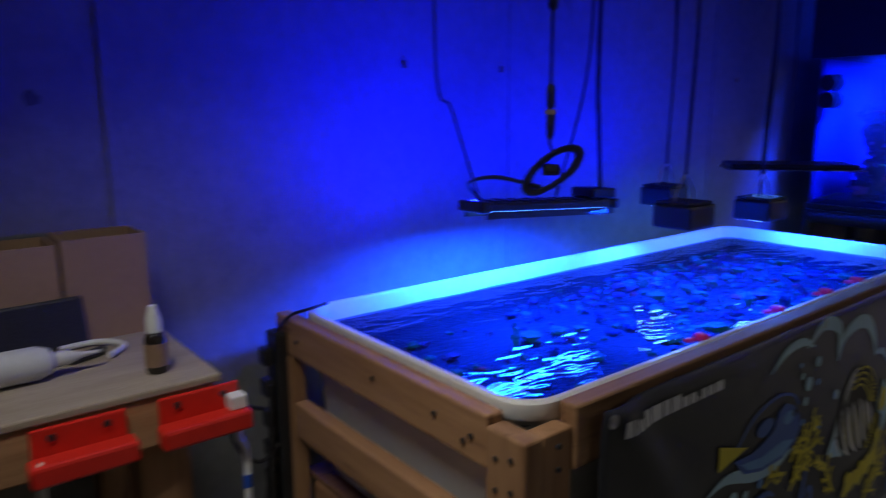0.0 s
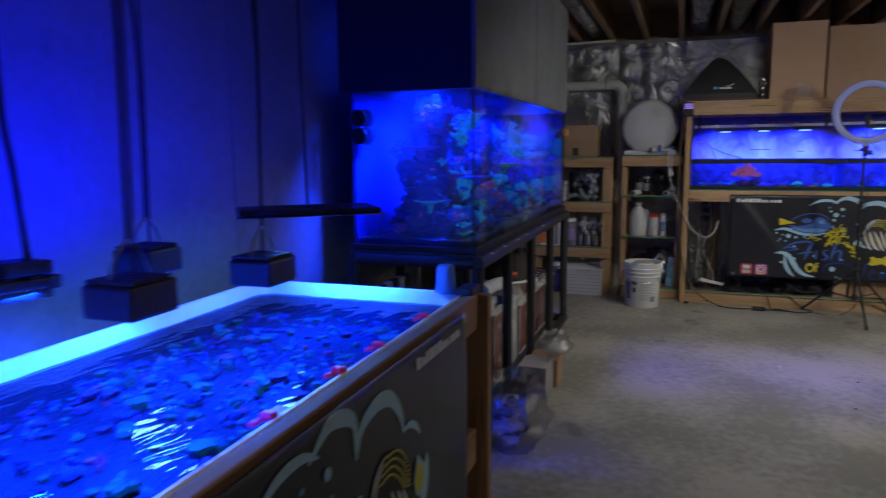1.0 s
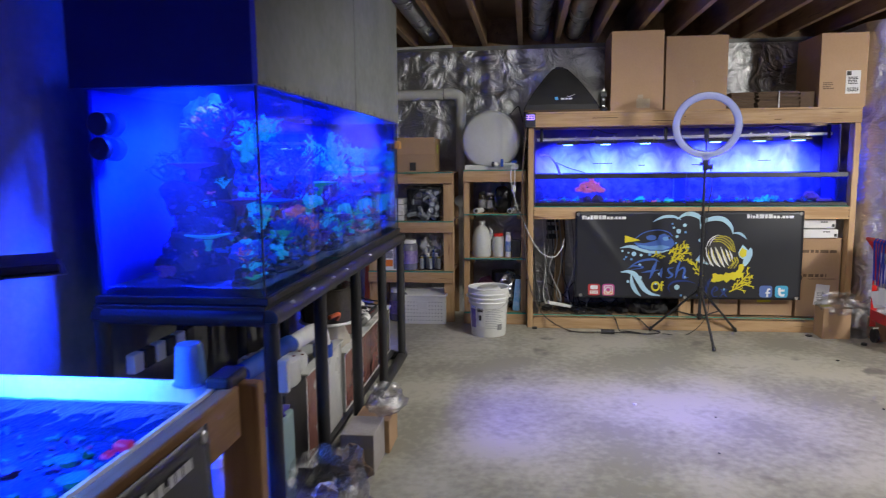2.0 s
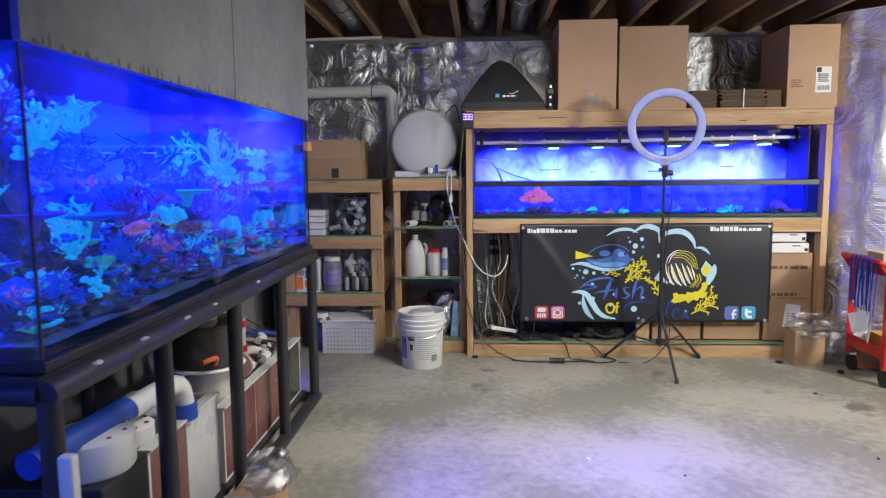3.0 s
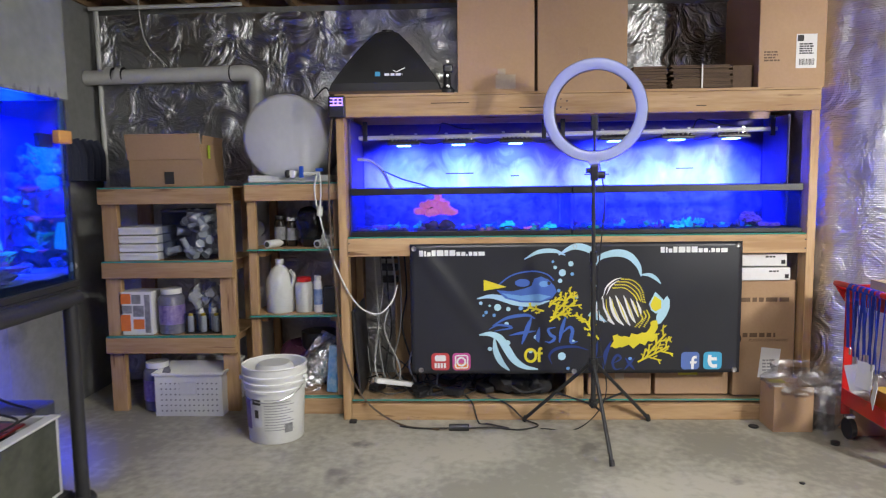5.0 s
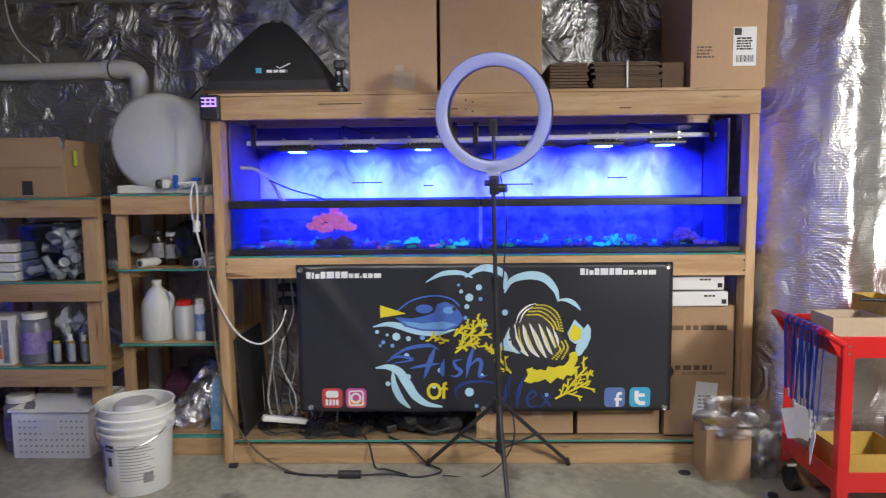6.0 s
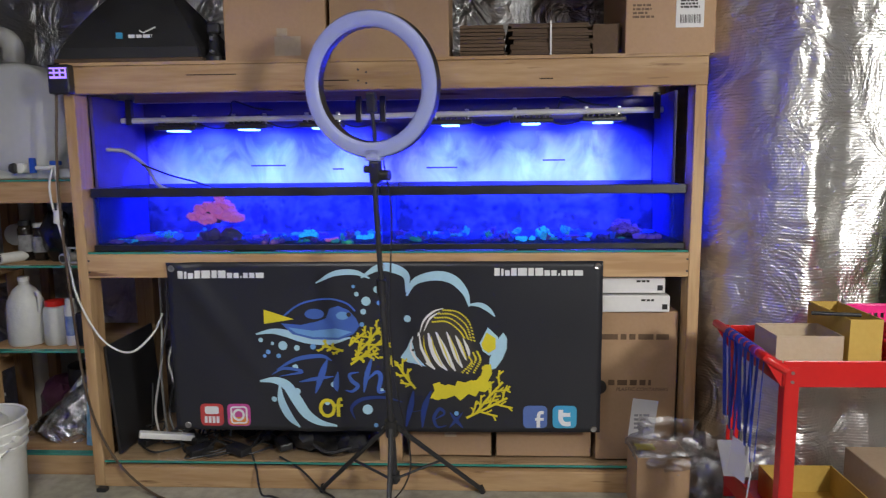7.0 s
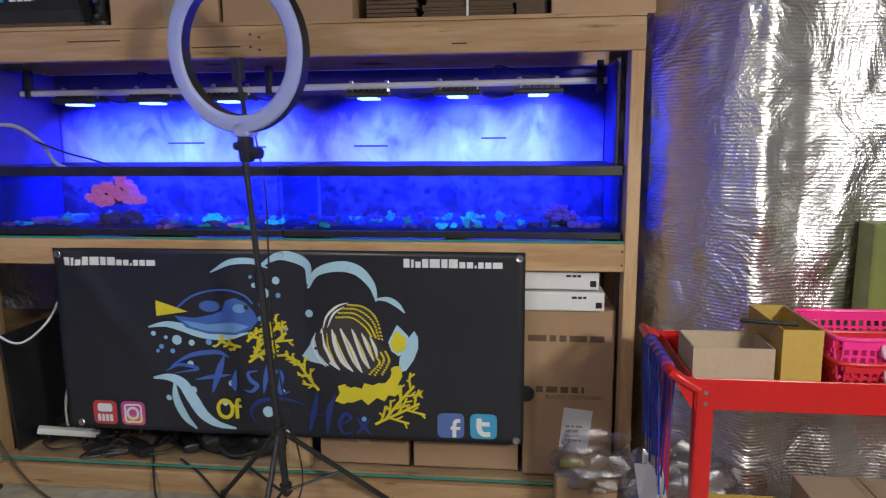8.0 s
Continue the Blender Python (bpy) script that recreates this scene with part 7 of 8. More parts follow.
def wrap(a0, a1, z0, z1, lift, m, name):
    bm = bmesh.new()
    sheet(bm, lambda u, v: (BX - (0.1325 + 0.044 * (z0 + (z1 - z0) * v) + lift) * math.cos(a0 + (a1 - a0) * u), BY + (0.1325 + 0.044 * (z0 + (z1 - z0) * v) + lift) * math.sin(a0 + (a1 - a0) * u), z0 + (z1 - z0) * v), 10, 2)
    part(name, bm, m, bu)


wrap(0.22, 0.62, 0.085, 0.225, 0.001, mat("label_grey", (0.62, 0.62, 0.63)), "label_panel")
wrap(0.25, 0.58, 0.195, 0.222, 0.002, INK, "label_print")
wrap(0.34, 0.50, 0.13, 0.17, 0.002, INK, "label_print")
wrap(0.70, 1.15, 0.07, 0.215, 0.001, PURPLE_TAG, "label_print")
wrap(-0.85, -0.55, 0.055, 0.10, 0.0015, GR, "label_print")
for k in range(12):
    wrap(-0.9 + 0.12 * (k % 3), 0.12, 0.070 + 0.0135 * k, 0.0735 + 0.0135 * k, 0.0015, mat("faint_print", (0.33, 0.33, 0.34)), "print_line")
part("powder", L((BX, BY, 0.30), ((0.10, 0.0), (0.09, 0.055), (0.075, 0.07), (0.01, 0.072)), 24), MILKY, bu, "clear tub set inside the bucket", smooth=True)
# ---- on top of the rack ----
c = carton("cardboard_box", 6.70, 7.15, -1.045, -0.66, 1.682, 2.27, "tall plain brown cardboard box", KRAFT, False)
part("torn_tape", B(6.6985, 6.6998, -0.95, -0.85, 1.70, 1.77), mat("packing_tape", (0.46, 0.36, 0.24)), c, "torn strip of packing tape")
part("torn_tape", B(6.6982, 6.6997, -0.90, -0.86, 1.771, 1.80), mat("packing_tape", (0.46, 0.36, 0.24)), c)
c = carton("cardboard_box", 6.70, 7.15, -1.505, -1.060, 1.682, 2.22, "tall plain brown cardboard box with tape", KRAFT, False)
part("tape", B(6.6985, 6.6998, -1.31, -1.262, 1.78, 1.90), mat("dull_tape", (0.36, 0.22, 0.12), None, 0.4), c)
c = carton("cardboard_box", 6.70, 7.15, -2.475, -2.150, 1.682, 2.21, "tall brown cardboard box with a white shipping label", KRAFT, False)
lab = part("shipping_label", B(6.6975, 6.6995, -2.43, -2.33, 1.775, 1.94), PAPER, c, "white shipping label")
part("label_block", B(6.696, 6.6973, -2.365, -2.335, 1.905, 1.935), INK, c)
bars(c, 6.6973, -2.345, 1.895, 0.075, 5, 0.007, INK, 0.6, 5)
for k in range(14):
    part("barcode_bar", B(6.6962, 6.6973, -2.345 - 0.0055 * k - (0.0015 if k % 3 else 0.003), -2.345 - 0.0055 * k, 1.79, 1.82), INK, c)
bars(c, 6.6998, -2.175, 1.86, 0.09, 4, 0.008, mat("box_print", (0.14, 0.08, 0.04)), 0.7, 7)
cd = thing("flat_carton_bundle", (6.9, -1.78, 1.682), "strapped bundle of flattened dark brown cartons", "cartons")
rnd = random.Random(3)
for k in range(13):
    z = 1.683 + 0.0095 * k
    j = rnd.uniform(-0.012, 0.012)
    part("flat_carton", B(6.72 + abs(j), 7.05, -2.03 + j, -1.735 + j, z, z + 0.008), KRAFT_DARK, cd)
part("strap", B(6.715, 6.719, -1.885, -1.878, 1.683, 1.81), PAPER, cd)
for k in range(9):
    z = 1.683 + 0.0135 * k
    part("flat_carton", B(6.73, 7.05, -1.715 + 0.004 * (k % 3), -1.545, z, z + 0.011), KRAFT_DARK, cd)
part("flat_carton", B(6.74, 7.05, -2.14, -2.04, 1.683, 1.80), KRAFT_DARK, cd)
# black fabric softbox
sbx = thing("softbox", (6.93, -0.28, 1.682), "black fabric photo softbox lying face down on the rack", "softbox")
NYLON = mat("black_nylon", (0.016, 0.016, 0.018), (0.026, 0.026, 0.028), 0.6, scale=5, fine=180, bump=0.15)
bm = bmesh.new()
base = [(6.68, -0.012), (6.68, -0.575), (7.20, -0.575), (7.20, -0.012)]
lv = []
for z, f in ((1.700, 1.0), (1.74, 0.96), (1.80, 0.83), (1.87, 0.66), (1.93, 0.50), (1.98, 0.35), (2.02, 0.22), (2.035, 0.12)):
    lv.append([bm.verts.new((6.93 + (x - 6.93) * f, -0.285 + (y + 0.285) * f, z)) for x, y in base])
for a, b in zip(lv, lv[1:]):
    for k in range(4):
        bm.faces.new((a[k], a[(k + 1) % 4], b[(k + 1) % 4], b[k]))
bm.faces.new(lv[-1])
part("cover", bm, NYLON, sbx)
part("diffuser_edge", B(6.675, 7.205, -0.58, -0.008, 1.683, 1.699, 0.004), KRAFT_DARK, sbx)
part("speed_ring", C((6.93, -0.285, 2.02), (6.93, -0.285, 2.045), 0.032, seg=20), BLACK_PLASTIC, sbx, smooth=True)
bars(sbx, 6.706, -0.290, 1.788, 0.13, 1, 0.012, P_WHITE, 0.5, 3, "logo_bar")
part("logo_tick", T(((6.704, -0.335, 1.802), (6.703, -0.350, 1.794), (6.708, -0.395, 1.815)), 0.003, 5, False), P_WHITE, sbx)
part("logo_mark", B(6.701, 6.706, -0.268, -0.243, 1.774, 1.796), P_TEAL, sbx, "small blue mark")
for k in range(4):
    part("rib", T((lv_p for lv_p in [(6.93 + (base[k][0] - 6.93) * f, -0.285 + (base[k][1] + 0.285) * f, z) for z, f in ((1.70, 1.0), (1.745, 0.93), (1.80, 0.78), (1.94, 0.34), (2.0, 0.13))]), 0.006, 6), BLACK_PLASTIC, sbx, smooth=True)
ph = thing("lamp_holder", (6.75, -0.61, 1.682), "black swivel lamp holder with chrome knobs", "holder")
part("body", L((6.74, -0.605, 1.684), ((0.035, 0), (0.038, 0.02), (0.02, 0.04), (0.018, 0.09), (0.012, 0.11)), 16), BLACK_PLASTIC, ph, smooth=True)
part("arm", B(6.72, 6.75, -0.635, -0.585, 1.79, 1.83, 0.008), BLACK_PLASTIC, ph)
for z in (1.72, 1.77, 1.84):
    part("knob", C((6.70, -0.61, z), (6.715, -0.61, z), 0.008, seg=10), CHROME, ph)
# ---- under the rack ----
c = carton("cardboard_box", 6.72, 7.12, -2.385, -2.075, 0.110, 0.715, "large brown carton with dark print and a white label", KRAFT, False, "cartons")
DK = mat("box_print", (0.14, 0.08, 0.04))
bars(c, 6.7198, -2.09, 0.625, 0.265, 1, 0.022, DK, 0.5, 2)
bars(c, 6.7198, -2.12, 0.440, 0.24, 1, 0.022, DK, 0.5, 4)
lettering("print", "PLASTIC CONTAINERS", 0.020, Matrix.Translation((6.7192, -2.150, 0.395)) @ pose(0, 0, 0, 90, 0, -90), DK, c, 0.0005, shear=0.25)
part("shipping_label", box(bmesh.new(), -0.001, 0, -0.05, 0.05, -0.08, 0.08, 0, Matrix.Translation((6.7195, -2.26, 0.28)) @ pose(0, 0, 0, 6, 0, 0)), PAPER, c, "white shipping label")
bars(c, 6.718, -2.225, 0.30, 0.075, 4, 0.009, mat("faint_print", (0.33, 0.33, 0.34)), 0.9, 9)
part("handle_hole", L((6.7195, -2.085, 0.41), ((0.03, 0.0), (0.002, -0.001)), 14, "x"), INK, c)
for y0, y1, z0, z1 in ((-2.06, -1.68, 0.110, 0.33), (-1.66, -1.33, 0.110, 0.31), (-2.05, -1.66, 0.332, 0.62)):
    carton("cardboard_box", 6.74, 7.12, y0, y1, z0, z1, "brown carton stored under the rack", KRAFT, True, "cartons")
solid("yellow_tag", B(6.7365, 6.7385, -1.90, -1.80, 0.215, 0.245), mat("yellow_paper", (0.70, 0.62, 0.05), None, 0.6), "yellow paper tag on a carton", "tag")
for z, y0, m in ((0.716, -2.345, "white"), (0.790, -2.325, "white")):
    wb = thing("white_carton", (6.85, -2.2, z), "flat white product carton with a small dark mark", "box", "flat white cartons")
    part("body", B(6.70, 6.98, y0, -2.03, z, z + 0.066, 0.006), PAPER, wb)
    bars(wb, 6.699, y0 + 0.11, z + 0.052, 0.07, 1, 0.008, INK, 0.5, 3)
    part("mark", B(6.698, 6.6995, y0 + 0.01, y0 + 0.03, z + 0.012, z + 0.032), BLACK_PLASTIC, wb)
solid("keyboard", B(6.72, 6.90, -2.30, -2.05, 0.857, 0.875, 0.004), BLACK_PLASTIC, "black ribbed tray on the white cartons", "tray")
solid("leaning_board", box(bmesh.new(), 0, 0.40, -0.006, 0.006, 0, 0.46, 0.002, Matrix.Translation((6.72, -0.125, 0.109)) @ pose(0, 0, 0, -4, 0, 0)), BLACK_PLASTIC, "black board leaning inside the rack", "board")
rnd = random.Random(17)
for k in range(9):
    x, y = rnd.uniform(6.72, 6.95), -0.22 - 0.085 * k + rnd.uniform(-0.03, 0.03)
    q = Matrix.Translation((x, y, 0.125)) @ pose(0, 0, 0, rnd.uniform(-8, 8), 0, rnd.uniform(-60, 60))
    ad = thing("power_adapter", (x, y, 0.110), "black power adapter on the bottom shelf with its lead", "adapter", "power adapters")
    part("brick", box(bmesh.new(), -0.05, 0.05, -0.028, 0.028, -0.014, 0.018, 0.006, q), BLACK_PLASTIC, ad)
    part("lead", T((q @ Vector((0.05, 0, 0)), q @ Vector((0.10, 0.04, 0.03)), q @ Vector((0.06, 0.11, 0.0)), (x + 0.12, y + rnd.uniform(-0.1, 0.1), 0.13), (7.05, y + rnd.uniform(-0.2, 0.2), 0.30)), 0.004, 6), BLACK_PLASTIC, ad, smooth=True)
    if k < 5:
        part("lead", T((q @ Vector((-0.05, 0, 0)), q @ Vector((-0.08, -0.05, 0.01)), (6.72, y - 0.08, 0.12), (6.80, y - 0.16, 0.118), (6.86, y - 0.05, 0.12)), 0.004, 6), BLACK_PLASTIC, ad, smooth=True)
strip = thing("power_strip", (6.74, -0.22, 0.125), "white power strip lying among dark leads", "power strip")
part("body", box(bmesh.new(), -0.11, 0.11, -0.018, 0.018, -0.012, 0.014, 0.005, Matrix.Translation((6.78, -0.30, 0.165)) @ pose(0, 0, 0, 0, 14, -62)), WHITE_PLASTIC, strip)
for k in range(10):
    y = -0.16 - 0.035 * k
    solid("hanging_lead", T(((7.10, y, 0.86), (7.05 - 0.02 * (k % 3), y - 0.02, 0.62), (7.00, y + rnd.uniform(-0.05, 0.05), 0.42), (6.95, y + rnd.uniform(-0.08, 0.03), 0.22), (6.90, y - 0.05, 0.115)), 0.005, 6), (WHITE_PLASTIC, mat("grey_flex", (0.30, 0.30, 0.29)), BLACK_PLASTIC)[k % 3], "lead hanging down inside the rack", "cable", "hanging leads", smooth=True)
for k in range(3):
    solid("socket_block", B(7.10, 7.16, -0.30, -0.20, 0.66 + 0.07 * k, 0.70 + 0.07 * k, 0.006), BLACK_PLASTIC, "black plug adapter on the rack's back wall", "adapter", "plug adapters")
bg = thing("black_bag", (6.82, -1.0, 0.11), "slumped black fabric bag on the bottom shelf", "bag")
bm = bmesh.new()
for dy, r in ((-0.08, 0.07), (0.02, 0.085), (0.11, 0.07)):
    blob(bm, (6.84, -1.0 + dy, 0.165), 0.10, r, 0.062, 3, 0.4, 10)
part("body", bm, NYLON, bg, smooth=True)
part("strap", T(((6.74, -0.93, 0.15), (6.72, -1.0, 0.125), (6.74, -1.09, 0.14)), 0.008, 6), NYLON, bg, smooth=True)
flo = thing("floor_lead", (6.53, -0.75, 0), "black in-line transformer and leads on the floor", "cable")
part("transformer", T(((6.50, -0.60, 0.018), (6.50, -0.70, 0.018)), 0.018, 10, False), BLACK_PLASTIC, flo, smooth=True)
part("lead", T(((6.50, -0.70, 0.014), (6.53, -0.82, 0.006), (6.50, -0.95, 0.006), (6.56, -1.05, 0.006), (6.62, -0.98, 0.02), (6.645, -0.90, 0.088), (6.70, -0.80, 0.115)), 0.0045, 6), BLACK_PLASTIC, flo, smooth=True)
part("lead", T(((6.50, -0.60, 0.014), (6.52, -0.45, 0.006), (6.55, -0.35, 0.006)), 0.0045, 6), BLACK_PLASTIC, flo, smooth=True)
part("lead", T(((6.52, -0.90, 0.006), (6.58, -0.80, 0.006), (6.60, -0.75, 0.006), (6.644, -0.72, 0.09), (6.72, -0.68, 0.116)), 0.0045, 6), BLACK_PLASTIC, flo, smooth=True)
solid("loose_plug", B(6.60, 6.63, -0.12, -0.08, 0.0, 0.018, 0.005), BLACK_PLASTIC, "small black plug on the floor", "plug")

# ---- ring light on its tripod ----
RX, RY, RZ = 6.29, -1.27, 1.545
HX, HY = 6.455, -1.307
rl = thing("ring_light", (HX, HY, 0), "large pale ring light on a black folding tripod", "ring light")
turn = Matrix.Translation((RX, RY, RZ)) @ pose(0, 0, 0, 0, -5, -16)


def turned(bm):
    bmesh.ops.transform(bm, matrix=turn, verts=bm.verts)
    return bm


def pole_at(z):
    """The pole leans a little towards the room."""
    k = z / 1.30
    return (HX + (RX + 0.012 - HX) * k, HY + (RY - HY) * k, z)


def hoop(profile):
    bm = bmesh.new()
    rings = []
    for r, h in profile:
        rings.append([bm.verts.new((h, r * math.cos(2 * math.pi * k / 72), r * math.sin(2 * math.pi * k / 72))) for k in range(72)])
    for a, b in zip(rings, rings[1:]):
        for k in range(72):
            bm.faces.new((a[k], a[(k + 1) % 72], b[(k + 1) % 72], b[k]))
    return turned(bm)


part("diffuser", hoop(((0.178, -0.014), (0.183, -0.020), (0.190, -0.022), (0.216, -0.022), (0.223, -0.020), (0.227, -0.014))), mat("ring_diffuser", (0.34, 0.38, 0.64), (0.30, 0.34, 0.58), 0.35, scale=3, fine=20, bump=0.0), rl, "frosted pale lilac diffuser", smooth=True)
part("back_shell", hoop(((0.2275, -0.0135), (0.229, 0.018), (0.222, 0.026), (0.184, 0.026), (0.176, 0.018), (0.1775, -0.0135))), BLACK_PLASTIC, rl, smooth=True)
part("bottom_clip", turned(B(-0.022, 0.03, -0.028, 0.028, -0.238, -0.192, 0.008)), mat("ring_diffuser", (0.5, 0.5, 0.7)), rl)
part("phone_mount", turned(B(-0.012, 0.012, -0.016, 0.016, -0.085, -0.02, 0.005)), BLACK_PLASTIC, rl)
part("gooseneck", turned(T(((0, 0, -0.085), (0.004, 0, -0.13), (0.012, 0, -0.23)), 0.007, 8)), BLACK_PLASTIC, rl, smooth=True)
part("head_joint", turned(B(-0.018, 0.018, -0.018, 0.018, -0.31, -0.2385, 0.006)), BLACK_PLASTIC, rl)
part("knob", turned(C((0, -0.018, -0.285), (0, -0.048, -0.285), 0.017, seg=14)), BLACK_PLASTIC, rl, smooth=True)
part("knob", turned(C((0, 0.018, -0.265), (0, 0.038, -0.265), 0.012, seg=14)), BLACK_PLASTIC, rl, smooth=True)
part("upper_pole", C(pole_at(1.25), pole_at(0.85), 0.009, seg=12), BLACK_STEEL, rl, smooth=True)
part("lower_pole", C(pole_at(0.88), pole_at(0.14), 0.012, seg=12), BLACK_STEEL, rl, smooth=True)
part("collar", C(pole_at(0.86), pole_at(0.91), 0.017, seg=12), BLACK_PLASTIC, rl, smooth=True)
part("leg_hub", C(pole_at(0.33), pole_at(0.39), 0.022, seg=14), BLACK_PLASTIC, rl, smooth=True)
part("spreader_hub", C(pole_at(0.15), pole_at(0.18), 0.02, seg=14), BLACK_PLASTIC, rl, smooth=True)
for fx, fy in ((6.065, -1.318), (6.635, -0.985), (6.640, -1.625)):
    px, py, pz = pole_at(0.36)
    d = Vector((fx - px, fy - py, 0))
    leg = part("leg", C((px + 0.05 * d.x, py + 0.05 * d.y, 0.36), (fx, fy, 0.012), 0.009, seg=10), BLACK_STEEL, rl, smooth=True)
    part("foot", C((fx - 0.03 * d.x, fy - 0.03 * d.y, 0.030), (fx, fy, 0.004), 0.012, seg=10), BLACK_PLASTIC, leg, smooth=True)
    part("brace", C((px + 0.04 * d.x, py + 0.04 * d.y, 0.165), (px + 0.5 * d.x, py + 0.5 * d.y, 0.185), 0.005, seg=8), BLACK_STEEL, rl)
part("lead", T((turn @ Vector((0.02, -0.02, -0.235)), Vector(pole_at(1.15)) + Vector((0.0, -0.05, 0)), Vector(pole_at(0.95)) + Vector((0, -0.035, 0)), Vector(pole_at(0.75)) + Vector((0, -0.02, 0)), Vector(pole_at(0.5)) + Vector((0, -0.03, 0)), Vector(pole_at(0.2)) + Vector((0, -0.06, 0)), (HX + 0.06, HY + 0.06, 0.008), (HX + 0.06, HY + 0.25, 0.006)), 0.003, 6), BLACK_PLASTIC, rl, smooth=True)

# ---- filter gear under the tall tank ----
ACRYL = mat("white_acrylic", (0.66, 0.66, 0.64), (0.52, 0.52, 0.50), 0.3, scale=5, fine=40, bump=0.04, c3=(0.35, 0.30, 0.26), spots=-0.02)
PANE_RED = mat("rusty_red_acrylic", (0.16, 0.06, 0.055), (0.26, 0.12, 0.10), 0.18, scale=5, fine=30, bump=0.02, c3=(0.42, 0.38, 0.36), spots=0.03)
PANE_DARK = mat("dark_sump_water", (0.045, 0.05, 0.04), (0.09, 0.095, 0.075), 0.15, scale=4, fine=30, bump=0.02)


def sump(name, x0, x1, y0, y1, z0, z1, panes, label):
    s = thing(name, ((x0 + x1) / 2, (y0 + y1) / 2, z0), label, "sump", "filter sumps")
    t = 0.012
    part("base", B(x0, x1, y0, y1, z0, z0 + t), ACRYL, s)
    part("back_wall", B(x0, x1, y1 - t, y1, z0 + t, z1), ACRYL, s)
    part("end_wall", B(x0, x0 + t, y0, y1 - t, z0 + t, z1), ACRYL, s)
    part("end_wall", B(x1 - t, x1, y0, y1 - t, z0 + t, z1), ACRYL, s)
    n = len(panes)
    for k, m in enumerate(panes):
        a, b = x0 + t + (x1 - x0 - 2 * t) * k / n, x0 + t + (x1 - x0 - 2 * t) * (k + 1) / n
        part("front_pane", B(a, b - 0.004, y0, y0 + t, z0 + t, z1 - 0.006), m, s)
        part("divider", B(b - 0.004, b, y0, y1 - t, z0 + t, z1 - 0.002), ACRYL, s)
        if k:
            part("cover", B(a + 0.03, b - 0.06, y0 + 0.08, y1 - 0.03, z1 - 0.012, z1 - 0.004), ACRYL if k % 2 else RED_D, s)
    part("top_flange", B(x0 - 0.004, x1 + 0.004, y0 - 0.012, y0 + 0.035, z1 - 0.005, z1 + 0.004, 0.003), ACRYL, s)
    part("top_flange", B(x0 - 0.004, x1 + 0.004, y1 - 0.035, y1, z1 - 0.005, z1 + 0.004, 0.003), ACRYL, s)
    part("water", B(x0 + t, x1 - t, y0 + t, y1 - t, z1 - 0.10, z1 - 0.095), PANE_DARK, s)
    return s


RED_D = mat("dark_red_acrylic", (0.20, 0.025, 0.02), (0.14, 0.02, 0.018), 0.3)
sump("filter_sump", 4.52, 5.66, 0.865, 1.24, 0.07, 0.375, (PANE_RED, PANE_RED, PANE_DARK), "white-framed acrylic filter sump with red and dark chambers")
sump("filter_sump", 3.92, 4.47, 0.865, 1.20, 0.07, 0.455, (PANE_RED, ACRYL), "white-framed acrylic sump with a stained reddish front")
solid("sump_board", B(3.40, 5.68, 0.84, 1.33, 0.052, 0.069), BLACK_STEEL, "black board under the filter sumps", "board")
st = bmesh.new()
for k in range(7):
    box(st, 5.265, 5.285, 0.861, 0.8645, 0.12 + 0.034 * k, 0.125 + 0.034 * k)
solid("level_marks", st, PANE_RED, "red level marks on the sump's front", "marks", kind="stuff")
sk = thing("protein_skimmer", (4.70, 1.02, 0.37), "protein skimmer with a dark collection cup and pale body", "skimmer")
part("body", L((4.72, 1.00, 0.10), ((0.13, 0.0), (0.13, 0.18), (0.11, 0.30), (0.085, 0.36), (0.085, 0.39)), 28), mat("cloudy_acrylic", (0.52, 0.48, 0.40), (0.40, 0.36, 0.30), 0.3, scale=6), sk, smooth=True)
part("ring", L((4.72, 1.00, 0.49), ((0.15, 0.0), (0.155, 0.006), (0.15, 0.014)), 28), WHITE_PLASTIC, sk, smooth=True)
part("cup", L((4.72, 1.00, 0.505), ((0.142, 0.0), (0.145, 0.01), (0.145, 0.165), (0.148, 0.168), (0.148, 0.176), (0.05, 0.182)), 32), mat("dark_cup", (0.035, 0.03, 0.025), (0.06, 0.05, 0.04), 0.12), sk, smooth=True)
part("neck", L((4.72, 1.00, 0.687), ((0.045, 0.0), (0.05, 0.015), (0.03, 0.04)), 18), PVC, sk, smooth=True)
part("side_disc", L((4.865, 0.92, 0.45), ((0.06, -0.01), (0.065, 0.0), (0.05, 0.012)), 20, "x"), mat("pinkish_plastic", (0.55, 0.36, 0.32)), sk, smooth=True)
part("hose_orange", T(((4.50, 0.93, 0.56), (4.56, 0.90, 0.565), (4.60, 0.92, 0.53)), 0.011, 10), mat("orange_fitting", (0.6, 0.10, 0.03)), sk, smooth=True)
pvc = thing("return_pipe", (4.2, 0.9, 0.45), "white pvc elbow with a blue union over the sump", "pipe")
part("elbow", T(((3.95, 0.93, 0.575), (4.10, 0.90, 0.585), (4.19, 0.885, 0.57), (4.215, 0.88, 0.51), (4.215, 0.88, 0.46)), 0.035, 14), PVC, pvc, smooth=True)
part("union", C((4.215, 0.88, 0.45), (4.215, 0.88, 0.505), 0.045, seg=16), BLUE_PLASTIC, pvc, smooth=True)
part("blue_pipe", C((3.55, 0.98, 0.57), (3.95, 0.94, 0.575), 0.038, seg=16), BLUE_PLASTIC, pvc, smooth=True)
rp = thing("drain_riser", (5.13, 1.0, 0.37), "white riser pipe banded with red unions", "pipe")
part("pipe", C((5.13, 1.0, 0.36), (5.13, 1.0, 0.84), 0.022, seg=14), PVC, rp, smooth=True)
